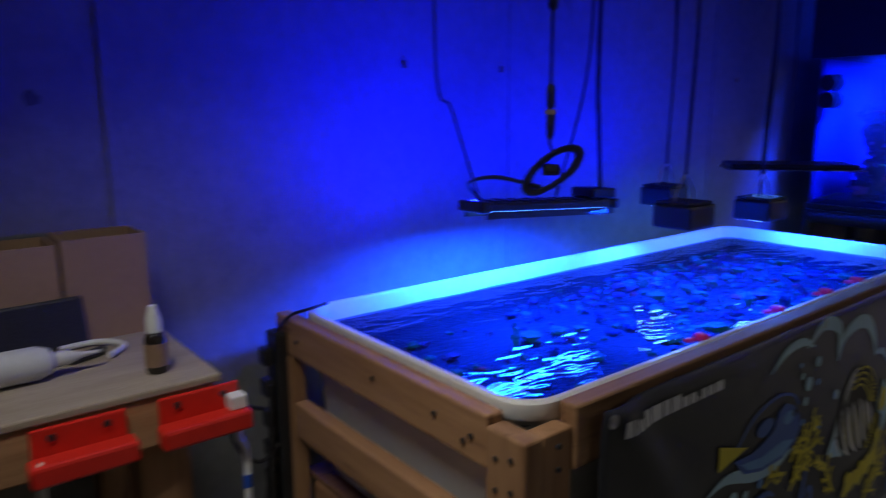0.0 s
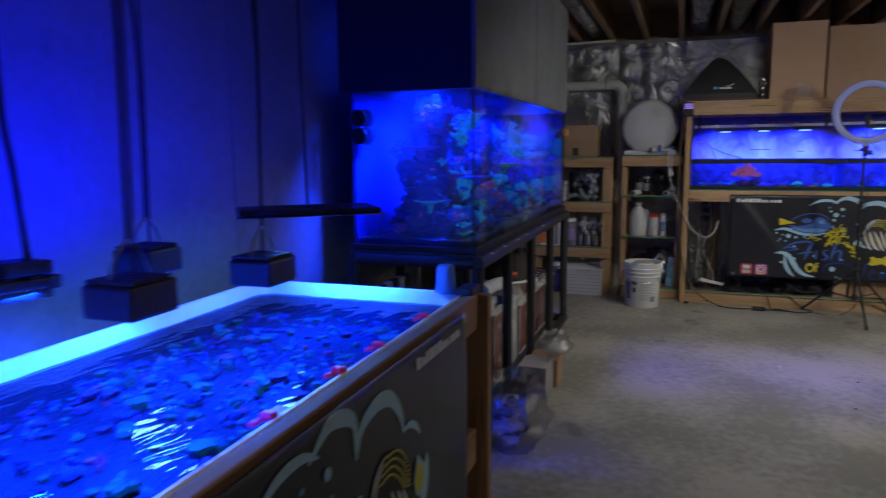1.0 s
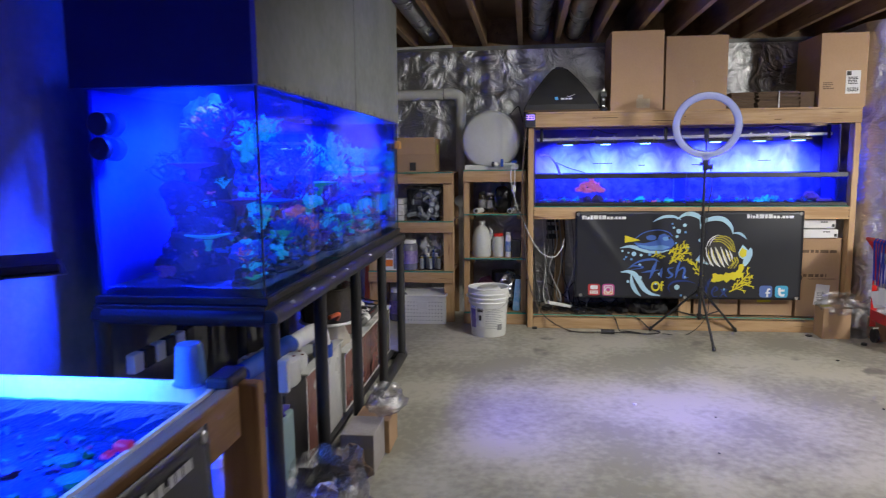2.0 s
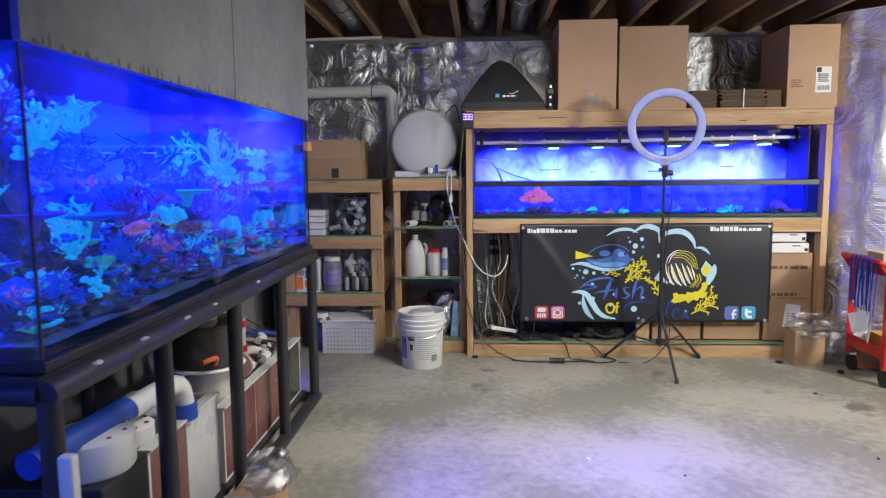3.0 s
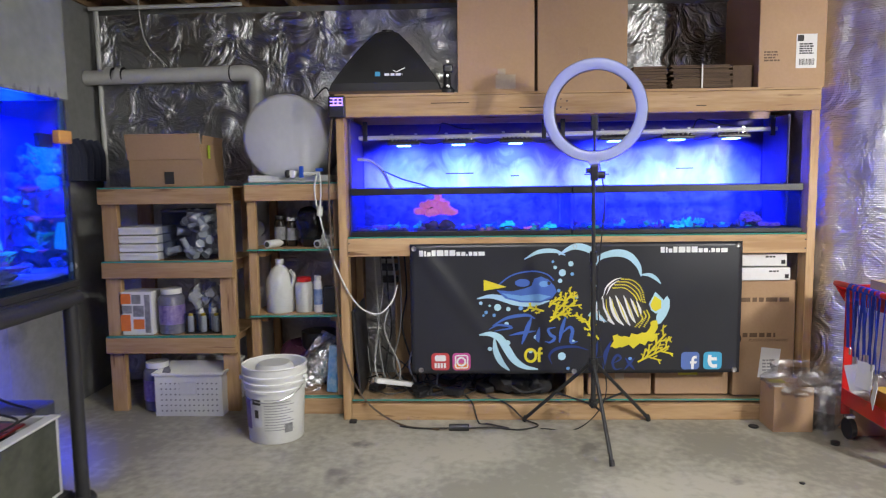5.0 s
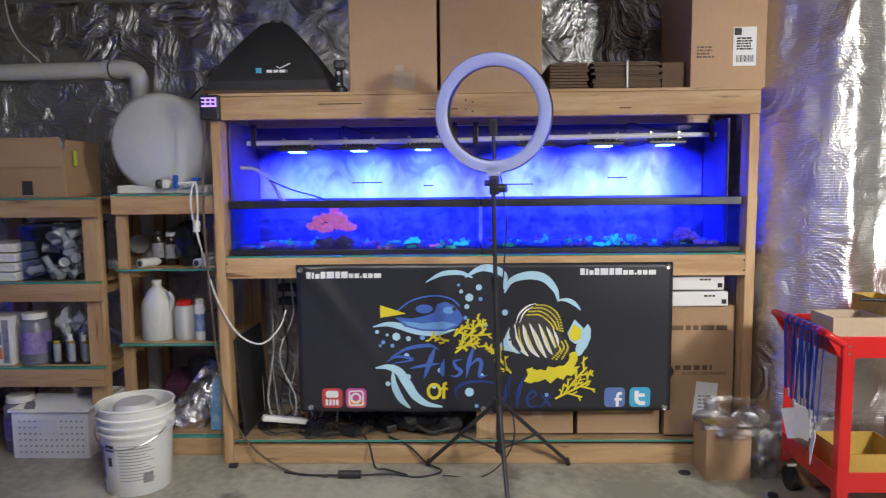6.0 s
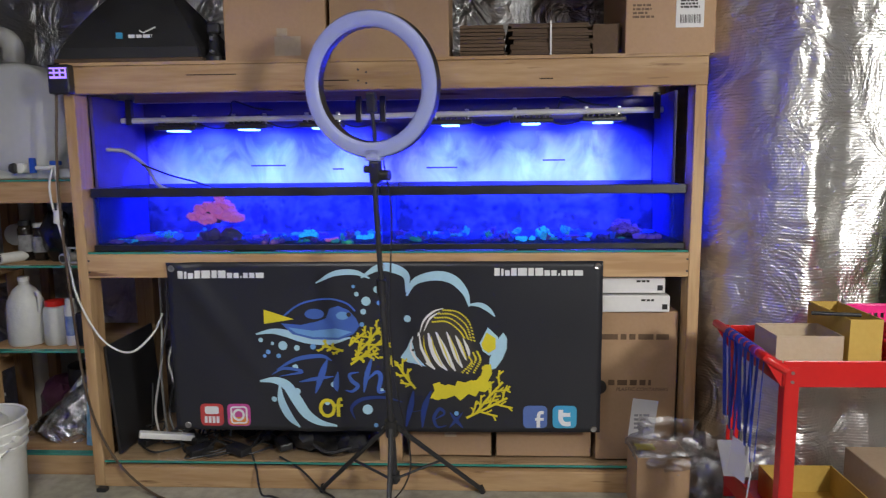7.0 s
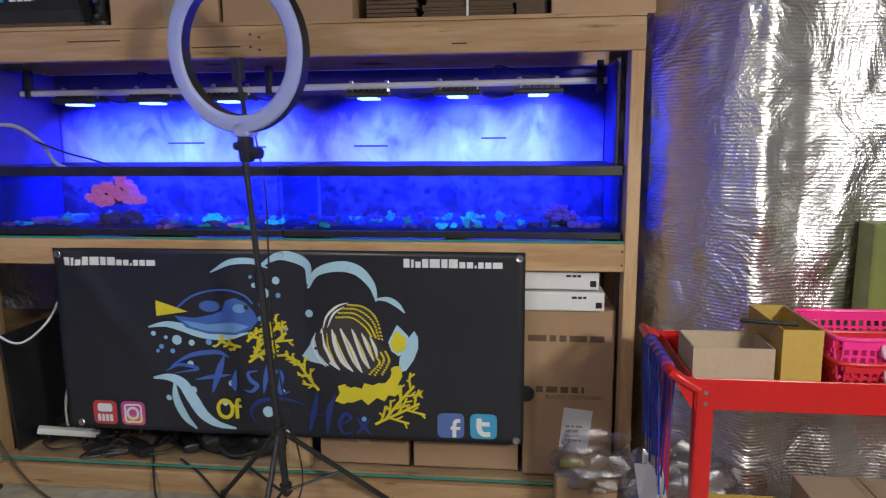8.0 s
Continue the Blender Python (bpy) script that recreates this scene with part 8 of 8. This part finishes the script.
for z in (0.44, 0.56, 0.68, 0.76):
    part("red_union", C((5.13, 1.0, z), (5.13, 1.0, z + 0.03), 0.027, seg=14), RED_PLASTIC, rp, smooth=True)
for x in (5.00, 5.26):
    part("branch", T(((5.13, 1.0, 0.42), ((5.13 + x) / 2, 0.98, 0.43), (x, 0.95, 0.40), (x, 0.95, 0.375)), 0.02, 12), PVC, rp, smooth=True)
for k, (x, y, z) in enumerate(((5.35, 0.96, 0.40), (5.48, 1.02, 0.41), (5.02, 0.93, 0.395), (5.22, 0.92, 0.39))):
    v = thing("pump_fitting", (x, y, z - 0.02), "white plastic valve and pump fitting on the sump", "fitting", "sump fittings")
    part("body", C((x - 0.04, y, z), (x + 0.04, y, z), 0.022, seg=14), PVC, v, smooth=True)
    part("cap", C((x, y, z), (x, y, z + 0.035), 0.018, seg=12), (BLACK_PLASTIC, PVC)[k % 2], v, smooth=True)
for k in range(7):
    x = 4.95 + 0.10 * k
    solid("pump_lead", T(((x, 0.95, 0.385), (x + 0.06, 0.92, 0.41), (x + 0.10, 1.05, 0.43), (x + 0.04, 1.22, 0.55), (x, 1.33, 0.70)), 0.005, 6), BLACK_PLASTIC, "black pump lead over the sump", "cable", "pump leads", smooth=True)
solid("white_reservoir", B(5.30, 5.52, 1.18, 1.36, 0.376, 0.80, 0.012), WHITE_PLASTIC, "tall white reservoir behind the sump", "reservoir")
solid("dark_crate", B(5.60, 5.90, 1.02, 1.30, 0.0, 0.36, 0.01), mat("dark_grey_crate", (0.05, 0.055, 0.06), (0.08, 0.085, 0.09), 0.5), "dark grey ventilated crate beside the stand", "crate")
for k in range(6):
    solid("control_box", B(3.42 + 0.075 * k, 3.48 + 0.075 * k, 1.30, 1.335, 0.60, 0.67, 0.006), (WHITE_PLASTIC, BLACK_PLASTIC)[k % 2], "small plug-in control box under the tank", "control box", "control boxes")
rnd = random.Random(12)
for x, y, z, r, h, m, w in ((3.80, 0.97, 0.455, 0.12, 0.10, WHITE_PLASTIC, "round white container lid with spots"), (3.98, 0.98, 0.460, 0.10, 0.05, WHITE_PLASTIC, "round white lid on the sump")):
    c = thing("round_container", (x, y, z), w, "container", "round containers")
    part("body", L((x, y, z), ((r * 0.94, 0), (r, 0.01), (r, h), (r * 0.9, h + 0.008), (0.01, h + 0.010)), 30), m, c, smooth=True)
    for k in range(9):
        a = 0.7 * k
        part("spot", C((x + 0.8 * r * math.cos(a), y + 0.8 * r * math.sin(a), z + h + 0.007), (x + 0.8 * r * math.cos(a), y + 0.8 * r * math.sin(a), z + h + 0.0105), 0.007, seg=8), RED_D, c)
solid("support_crate", B(3.66, 3.915, 0.86, 1.20, 0.07, 0.454, 0.006), BLACK_PLASTIC, "black crate carrying a round container", "crate")
TEAL = mat("pale_teal_plastic", (0.28, 0.40, 0.40), (0.22, 0.32, 0.32), 0.5, scale=4, fine=60)
tb = thing("teal_bin", (3.52, 0.86, 0.07), "pale teal plastic bin with a purple liner", "bin")
part("body", B(3.42, 3.625, 0.812, 1.02, 0.07, 0.425, 0.012), TEAL, tb)
part("liner", blob(bmesh.new(), (3.52, 0.91, 0.43), 0.09, 0.09, 0.03, 3, 0.8, 20), mat("violet_film", (0.10, 0.08, 0.40), (0.06, 0.05, 0.28), 0.25), tb, "crumpled violet liner", smooth=True)
wb = thing("water_bottle", (3.10, 0.84, 0), "large clear plastic water bottle on the floor", "bottle")
part("body", L((3.08, 0.86, 0.0), ((0.06, 0), (0.075, 0.01), (0.075, 0.30), (0.06, 0.37), (0.025, 0.42), (0.022, 0.45)), 24), mat("cloudy_bottle", (0.40, 0.42, 0.45), (0.30, 0.32, 0.36), 0.2), wb, smooth=True)
part("cap", L((3.08, 0.86, 0.4505), ((0.027, 0), (0.027, 0.025), (0.02, 0.027)), 16), WHITE_PLASTIC, wb, smooth=True)
sw = thing("switch_box", (3.33, 0.75, 0.60), "pale switch box hung on the stand's corner post", "switch")
part("body", B(3.322, 3.352, 0.722, 0.756, 0.585, 0.695, 0.006), WHITE_PLASTIC, sw)
FILM = glass("crinkled_film", (0.82, 0.82, 0.86), 0.42)
fn = FILM.node_tree
for n in fn.nodes:
    if n.bl_idname == "ShaderNodeMath" and n.operation == "MULTIPLY_ADD":
        n.inputs[2].default_value = 0.12
crinkle = fn.nodes.new("ShaderNodeTexNoise")
crinkle.inputs["Scale"].default_value = 26
crinkle.inputs["Detail"].default_value = 4
crinkle.inputs["Distortion"].default_value = 1.5
relief = fn.nodes.new("ShaderNodeBump")
relief.inputs["Strength"].default_value = 1.0
relief.inputs["Distance"].default_value = 0.03
fn.links.new(crinkle.outputs["Fac"], relief.inputs["Height"])
for n in fn.nodes:
    if n.bl_idname in ("ShaderNodeBsdfGlossy", "ShaderNodeLayerWeight"):
        fn.links.new(relief.outputs["Normal"], n.inputs["Normal"])


def film_bag(name, x, y, z, rx, ry, h, label, seed):
    bm = bmesh.new()
    rows = []
    for j in range(19):
        v = j / 18
        prof = (0.75 + 0.5 * math.sin(math.pi * min(1, v * 1.15))) if v < 0.85 else 0.95 + 0.5 * (v - 0.85)
        row = []
        for k in range(30):
            a = 2 * math.pi * k / 30
            n = 1 + 0.30 * noise.noise(Vector((math.cos(a) * 2.4 + seed, math.sin(a) * 2.4, v * 4.5))) + 0.16 * noise.noise(Vector((math.cos(a) * 6 + seed, math.sin(a) * 6, v * 11)))
            row.append(bm.verts.new((x + rx * prof * n * math.cos(a), y + ry * prof * n * math.sin(a), z + h * v * (1 + 0.12 * noise.noise(Vector((a * 2, seed, 1)))))))
        rows.append(row)
    for a, b in zip(rows, rows[1:]):
        for k in range(30):
            bm.faces.new((a[k], a[(k + 1) % 30], b[(k + 1) % 30], b[k]))
    bm.faces.new(list(reversed(rows[0])))
    t = thing(name, (x, y, z), label, "bag", "film bags")
    part("film", bm, FILM, t, smooth=True)
    return t


fb = film_bag("clear_bag", 3.42, 0.635, 0.002, 0.15, 0.125, 0.31, "open clear plastic bag of packing scraps on the floor", 3)
for k in range(14):
    a, r = rnd.uniform(0, 6.28), rnd.uniform(0, 0.065)
    part("scrap", blob(bmesh.new(), (3.44 + r * math.cos(a), 0.645 + r * math.sin(a), 0.03 + 0.012 * k), 0.05, 0.04, 0.025, 2, 0.9, 30), (PAPER, KRAFT_DARK, mat("film_scrap", (0.5, 0.5, 0.52), None, 0.3))[k % 3], fb, smooth=True)
carton("cardboard_box", 3.98, 4.20, 0.60, 0.745, 0.0, 0.18, "small grey carton on the floor by the stand", mat("grey_carton", (0.38, 0.35, 0.33), (0.30, 0.27, 0.25), 0.8), False, "floor cartons")
fb2 = film_bag("clear_bag", 4.25, 0.60, 0.19, 0.10, 0.07, 0.10, "crumpled violet-lit plastic film on a carton", 8)
carton("cardboard_box", 4.21, 4.40, 0.58, 0.745, 0.0, 0.155, "small brown carton on the floor by the stand", KRAFT, False, "floor cartons")
bmx = thing("brown_paper", (3.80, 0.68, 0.0), "crumpled brown paper on the floor", "paper")
part("sheet", blob(bmesh.new(), (3.83, 0.665, 0.085), 0.10, 0.07, 0.085, 3, 0.8, 9), KRAFT_DARK, bmx, smooth=True)
# magnets and pumps on the tall tank
for z in (1.452, 1.372):
    pw = thing("wave_pump", (3.42, 1.34, z), "round black wave pump held on the tank's end pane", "pump", "wave pumps")
    part("outer_magnet", L((3.372, 1.345, z), ((0.036, 0.0), (0.038, 0.006), (0.038, 0.016)), 22, "x"), BLACK_PLASTIC, pw, smooth=True)
    part("guard", L((3.41, 1.33, z), ((0.038, 0.0), (0.042, 0.03), (0.03, 0.055)), 22, "x"), BLACK_PLASTIC, pw, smooth=True)
mc = thing("glass_magnet", (5.70, 0.80, 1.42), "orange cleaning magnet on the tank's front glass", "magnet")
part("outer_half", B(5.655, 5.735, 0.780, 0.8105, 1.400, 1.448, 0.005), mat("orange_foam", (0.55, 0.28, 0.08), (0.48, 0.23, 0.06), 0.7), mc)
part("inner_half", B(5.61, 5.69, 0.829, 0.852, 1.385, 1.435, 0.005), BLACK_PLASTIC, mc)

# ---- red trolley and floor boxes by the foil wall ----
cart = thing("utility_cart", (6.2, -2.95, 0), "red enamelled steel utility cart loaded with small boxes", "cart")
CY0, CY1, CX0, CX1, CT = -3.36, -2.475, 6.01, 6.43, 0.735
part("top_tray", B(CX0 + 0.003, CX1 - 0.003, CY0 + 0.003, CY1 - 0.003, CT - 0.075, CT - 0.068), RED_PAINT, cart)
part("front_lip", B(CX0, CX0 + 0.006, CY0, CY1, CT - 0.078, CT, 0.002), RED_PAINT, cart)
part("back_lip", B(CX1 - 0.006, CX1, CY0, CY1, CT - 0.078, CT, 0.002), RED_PAINT, cart)
part("end_lip", B(CX0 + 0.007, CX1 - 0.007, CY1 - 0.006, CY1, CT - 0.078, CT - 0.01, 0.002), RED_PAINT, cart)
part("end_lip", B(CX0 + 0.007, CX1 - 0.007, CY0, CY0 + 0.006, CT - 0.078, CT - 0.01, 0.002), RED_PAINT, cart)
part("handle", T(((CX0 + 0.003, CY1 - 0.01, CT - 0.03), (CX0 + 0.006, CY1 + 0.045, CT + 0.005), (CX0 + 0.04, CY1 + 0.055, CT + 0.012), (CX1 - 0.05, CY1 + 0.055, CT + 0.012), (CX1 - 0.01, CY1 + 0.04, CT), (CX1 - 0.004, CY1 - 0.01, CT - 0.03)), 0.013, 12), RED_PAINT, cart, smooth=True)
for xx in (CX0, CX1 - 0.006):
    bm = bmesh.new()
    vs = [bm.verts.new(p) for p in ((xx, CY1 + 0.004, CT - 0.078), (xx, CY1 + 0.05, CT - 0.004), (xx, CY1 + 0.05, CT + 0.008), (xx, CY1 + 0.004, CT), (xx + 0.006, CY1 + 0.004, CT - 0.078), (xx + 0.006, CY1 + 0.05, CT - 0.004), (xx + 0.006, CY1 + 0.05, CT + 0.008), (xx + 0.006, CY1 + 0.004, CT))]
    for f in ((0, 1, 2, 3), (7, 6, 5, 4), (0, 4, 5, 1), (1, 5, 6, 2), (2, 6, 7, 3), (3, 7, 4, 0)):
        bm.faces.new([vs[k] for k in f])
    part("handle_bracket", bm, RED_PAINT, cart)
for xa in (CX0 - 0.002, CX1 - 0.001):
    for ya in (CY1 - 0.045, CY0 + 0.005):
        bm = B(xa, xa + 0.003, ya, ya + 0.04, 0.11, CT - 0.02)
        yy = ya + 0.04 if ya > -3 else ya
        box(bm, xa, xa + 0.035 if xa < 6.2 else xa + 0.003, yy - 0.0015, yy + 0.0015, 0.11, CT - 0.02)
        leg = part("leg", bm, RED_PAINT, cart)
        for z in (CT - 0.035, CT - 0.062):
            part("bolt", C((xa - 0.003, ya + 0.02, z), (xa + 0.001, ya + 0.02, z), 0.005, seg=8), CHROME, leg)
part("lower_tray", B(CX0 + 0.003, CX1 - 0.003, CY0 + 0.003, CY1 - 0.003, 0.165, 0.172), RED_PAINT, cart)
part("lower_lip", B(CX0, CX0 + 0.006, CY0, CY1, 0.165, 0.24, 0.002), RED_PAINT, cart)
part("lower_lip", B(CX0 + 0.007, CX1 - 0.007, CY1 - 0.006, CY1, 0.165, 0.24, 0.002), RED_PAINT, cart)
for xa in (CX0 + 0.03, CX1 - 0.03):
    for ya in (CY1 - 0.03, CY0 + 0.03):
        whl = part("caster", L((xa, ya - 0.012, 0.05), ((0.012, -0.001), (0.05, 0.0), (0.05, 0.024), (0.012, 0.025)), 20, "y"), BLACK_PLASTIC, cart, "black rubber caster", smooth=True)
        part("fork", B(xa - 0.012, xa + 0.012, ya - 0.02, ya + 0.02, 0.101, 0.112), CHROME, whl)


def tray_box(x0, x1, y0, y1, z0, z1, m, label, t=0.004):
    return bin_box("open_box", x0, x1, y0, y1, z0, z1, m, label, "box", t)


KRAFT_PALE = mat("pale_cardboard", (0.46, 0.36, 0.25), (0.40, 0.30, 0.20), 0.8, scale=3, fine=70, bump=0.08)
YELLOWISH = mat("yellow_cardboard", (0.50, 0.33, 0.07), (0.42, 0.27, 0.05), 0.75, scale=4, fine=60, bump=0.06)
tz = CT - 0.067
tray_box(6.10, 6.26, -2.685, -2.490, tz, tz + 0.115, KRAFT_PALE, "open pale cardboard box on the cart")
tray_box(6.10, 6.36, -2.795, -2.700, tz, tz + 0.165, YELLOWISH, "tall narrow yellowish cardboard box on the cart")
pen = thing("pen", (6.12, -2.66, tz + 0.17), "dark marker pen resting across a box", "pen")
part("barrel", T(((6.16, -2.615, tz + 0.1715), (6.13, -2.745, tz + 0.1715)), 0.006, 10, False), BLACK_PLASTIC, pen, smooth=True)
PINK = mat("pink_basket", (0.85, 0.035, 0.26), (0.76, 0.025, 0.22), 0.35, scale=5)
REDB = mat("red_basket", (0.62, 0.02, 0.03), (0.55, 0.02, 0.03), 0.35, scale=5)


def lattice_wall(bm, p, q, lean, z0, z1, n, t=0.004):
    """A basket wall from p to q, leaning outwards, pierced by rows of square holes."""
    p, q, lean = Vector(p), Vector(q), Vector(lean)
    along = (q - p).normalized()
    turn = Matrix((along, lean.normalized(), Vector((0, 0, 1)))).transposed().to_4x4()

    def bar(u0, u1, h0, h1):
        mid = p.lerp(q, (u0 + u1) / 2) + lean * ((h0 + h1) / 2)
        half = (q - p).length * (u1 - u0) / 2
        zc, zh = z0 + (z1 - z0) * (h0 + h1) / 2, (z1 - z0) * (h1 - h0) / 2
        box(bm, -half, half, -t / 2, t / 2, -zh, zh, 0, Matrix.Translation((mid.x, mid.y, zc)) @ turn)
    for h0, h1 in ((0.0, 0.22), (0.36, 0.42), (0.56, 0.62), (0.76, 1.0)):
        bar(0, 1, h0, h1)
    for k in range(n + 1):
        u = k / n
        for h0, h1 in ((0.221, 0.359), (0.421, 0.559), (0.621, 0.759)):
            bar(max(0, u - 0.22 / n), min(1, u + 0.22 / n), h0, h1)


def basket(m, x0, x1, y0, y1, z0, z1, label):
    b = thing("plastic_basket", ((x0 + x1) / 2, (y0 + y1) / 2, z0), label, "basket", "baskets on the cart")
    f = 0.016
    part("base", B(x0, x1, y0, y1, z0, z0 + 0.004), m, b)
    for pa, pb, lean, n in (((x0, y1), (x0, y0), (-f, 0, 0), 15), ((x1, y0), (x1, y1), (f, 0, 0), 15), ((x1, y1), (x0, y1), (0, f, 0), 12), ((x0, y0), (x1, y0), (0, -f, 0), 12)):
        bm = bmesh.new()
        lattice_wall(bm, (*pa, 0), (*pb, 0), lean, z0 + 0.0045, z1, n)
        part("wall", bm, m, b)
    xa, xb, ya, yb = x0 - f, x1 + f, y0 - f, y1 + f
    r = 0.03
    part("rim", T(((xa, ya + r, z1), (xa, (ya + yb) / 2, z1), (xa, yb - r, z1), (xa + r, yb, z1), ((xa + xb) / 2, yb, z1), (xb - r, yb, z1), (xb, yb - r, z1), (xb, (ya + yb) / 2, z1), (xb, ya + r, z1), (xb - r, ya, z1), ((xa + xb) / 2, ya, z1), (xa + r, ya, z1), (xa, ya + r, z1)), 0.006, 8, True, 4), m, b, smooth=True)
    yc = (ya + yb) / 2
    part("handle_loop", T(((xa - 0.003, yc + 0.06, z1 - 0.012), (xa - 0.012, yc + 0.062, z1 - 0.030), (xa - 0.012, yc + 0.045, z1 - 0.042), (xa - 0.012, yc - 0.045, z1 - 0.042), (xa - 0.012, yc - 0.062, z1 - 0.030), (xa - 0.003, yc - 0.06, z1 - 0.012)), 0.005, 8), mat("pale_pink", (0.75, 0.50, 0.55), None, 0.35), b, "pale loop handle", smooth=True)


basket(REDB, 6.075, 6.33, -3.13, -2.83, tz, tz + 0.095, "red lattice plastic basket with a pale handle on the cart")
basket(PINK, 6.095, 6.35, -3.13, -2.83, tz + 0.040, tz + 0.150, "hot pink lattice plastic basket nested in a red one")
solid("green_case", B(6.46, 6.56, -3.50, -3.06, 0.62, 1.05, 0.01), mat("olive_plastic", (0.20, 0.23, 0.05), (0.14, 0.17, 0.04), 0.5), "olive green plastic case behind the cart", "case")
for k in range(6):
    x = 6.06 + 0.042 * k
    ln = thing("lanyard", (x, CY1 + 0.055, CT + 0.02), "blue lanyard with a white badge hung on the cart's handle", "lanyard", "lanyards")
    y = CY1 + 0.055
    end = 0.40 + 0.03 * (k % 3)
    NAVY = mat("lanyard_blue", (0.015, 0.04, 0.34), (0.01, 0.03, 0.25), 0.7, scale=20)
    part("loop", C((x - 0.012, y, CT + 0.012), (x + 0.012, y, CT + 0.012), 0.0165, seg=14), (NAVY, mat("lanyard_purple", (0.22, 0.03, 0.34)))[k == 0], ln)
    for s in (-0.008, 0.008):
        part("ribbon", box(bmesh.new(), -0.0075, 0.0075, -0.0012, 0.0012, -(CT - end), 0.0, 0, Matrix.Translation((x + s, y + 0.017 * (1 if s > 0 else -1), CT + 0.01)) @ pose(0, 0, 0, -2.2 if s > 0 else 2.2, 1.0 * s * 100, 20 * (k % 3 - 1))), NAVY, ln)
    part("clasp", B(x - 0.005, x + 0.005, y - 0.004, y + 0.004, end - 0.02, end + 0.012, 0.002), CHROME, ln)
    if k % 2 == 0:
        q = Matrix.Translation((x - 0.01, y + 0.005, end - 0.02)) @ pose(0, 0, 0, 6, 8 * (k - 2), -25 + 18 * k)
        bd = part("badge", box(bmesh.new(), -0.045, 0.045, -0.001, 0.001, -0.115, 0.0, 0, q), PAPER, ln, "white plastic badge")
        part("stripe", box(bmesh.new(), -0.045, 0.045, -0.002, -0.0012, -0.115, -0.095, 0, q), BLUE_PLASTIC, bd)
tray_box(6.10, 6.34, -2.80, -2.56, 0.173, 0.27, YELLOWISH, "yellowish open box on the cart's lower tray")
carton("cardboard_box", 6.08, 6.36, -3.20, -2.85, 0.173, 0.33, "brown carton on the cart's lower tray", KRAFT_PALE, True, "cart cartons")
fbx2 = bin_box("open_box", 6.48, 6.64, -2.375, -2.185, 0.0, 0.225, KRAFT, "small open brown carton with crumpled film on the floor", "box")
fl = film_bag("plastic_film", 6.56, -2.31, 0.15, 0.085, 0.11, 0.17, "crumpled clear film bulging from a carton", 5)
film_bag("plastic_film", 6.55, -2.46, 0.002, 0.085, 0.085, 0.26, "crumpled clear plastic film on the floor", 9)
film_bag("plastic_film", 6.50, -2.62, 0.152, 0.08, 0.11, 0.16, "crumpled clear plastic film heaped on a floor carton", 14)
carton("cardboard_box", 6.42, 6.58, -2.69, -2.53, 0.0, 0.15, "small plain brown carton on the floor", KRAFT, False, "floor cartons")
tg = bmesh.new()
box(tg, 6.55, 6.60, -2.27, -2.20, 0.2255, 0.229)
solid("yellow_slip", tg, mat("yellow_paper", (0.7, 0.62, 0.05)), "yellow slip lying on the open carton", "paper")
solid("rubber_stopper", L((6.32, -2.40, 0.0), ((0.018, 0), (0.02, 0.004), (0.02, 0.016), (0.012, 0.02)), 14), BLACK_PLASTIC, "small black rubber cap on the floor", "cap", smooth=True)
solid("rubber_ring", L((6.55, -2.12, 0.0), ((0.022, 0.0), (0.026, 0.004), (0.022, 0.008), (0.018, 0.004)), 16), BLACK_PLASTIC, "small black rubber ring on the floor", "ring", smooth=True)
for x, y, s in ((4.95, -0.62, 0.012), (4.80, -1.0, 0.006), (5.9, -2.05, 0.01), (5.0, -1.9, 0.007), (4.35, -0.9, 0.006), (5.5, -2.3, 0.008)):
    solid("floor_crumb", blob(bmesh.new(), (x, y, s * 0.5), s * 1.4, s, s * 0.6, 1, 0.6, 30), (PAPER, BLACK_PLASTIC)[s < 0.011], "small scrap of litter on the concrete floor", "scrap", "floor scraps", smooth=True)
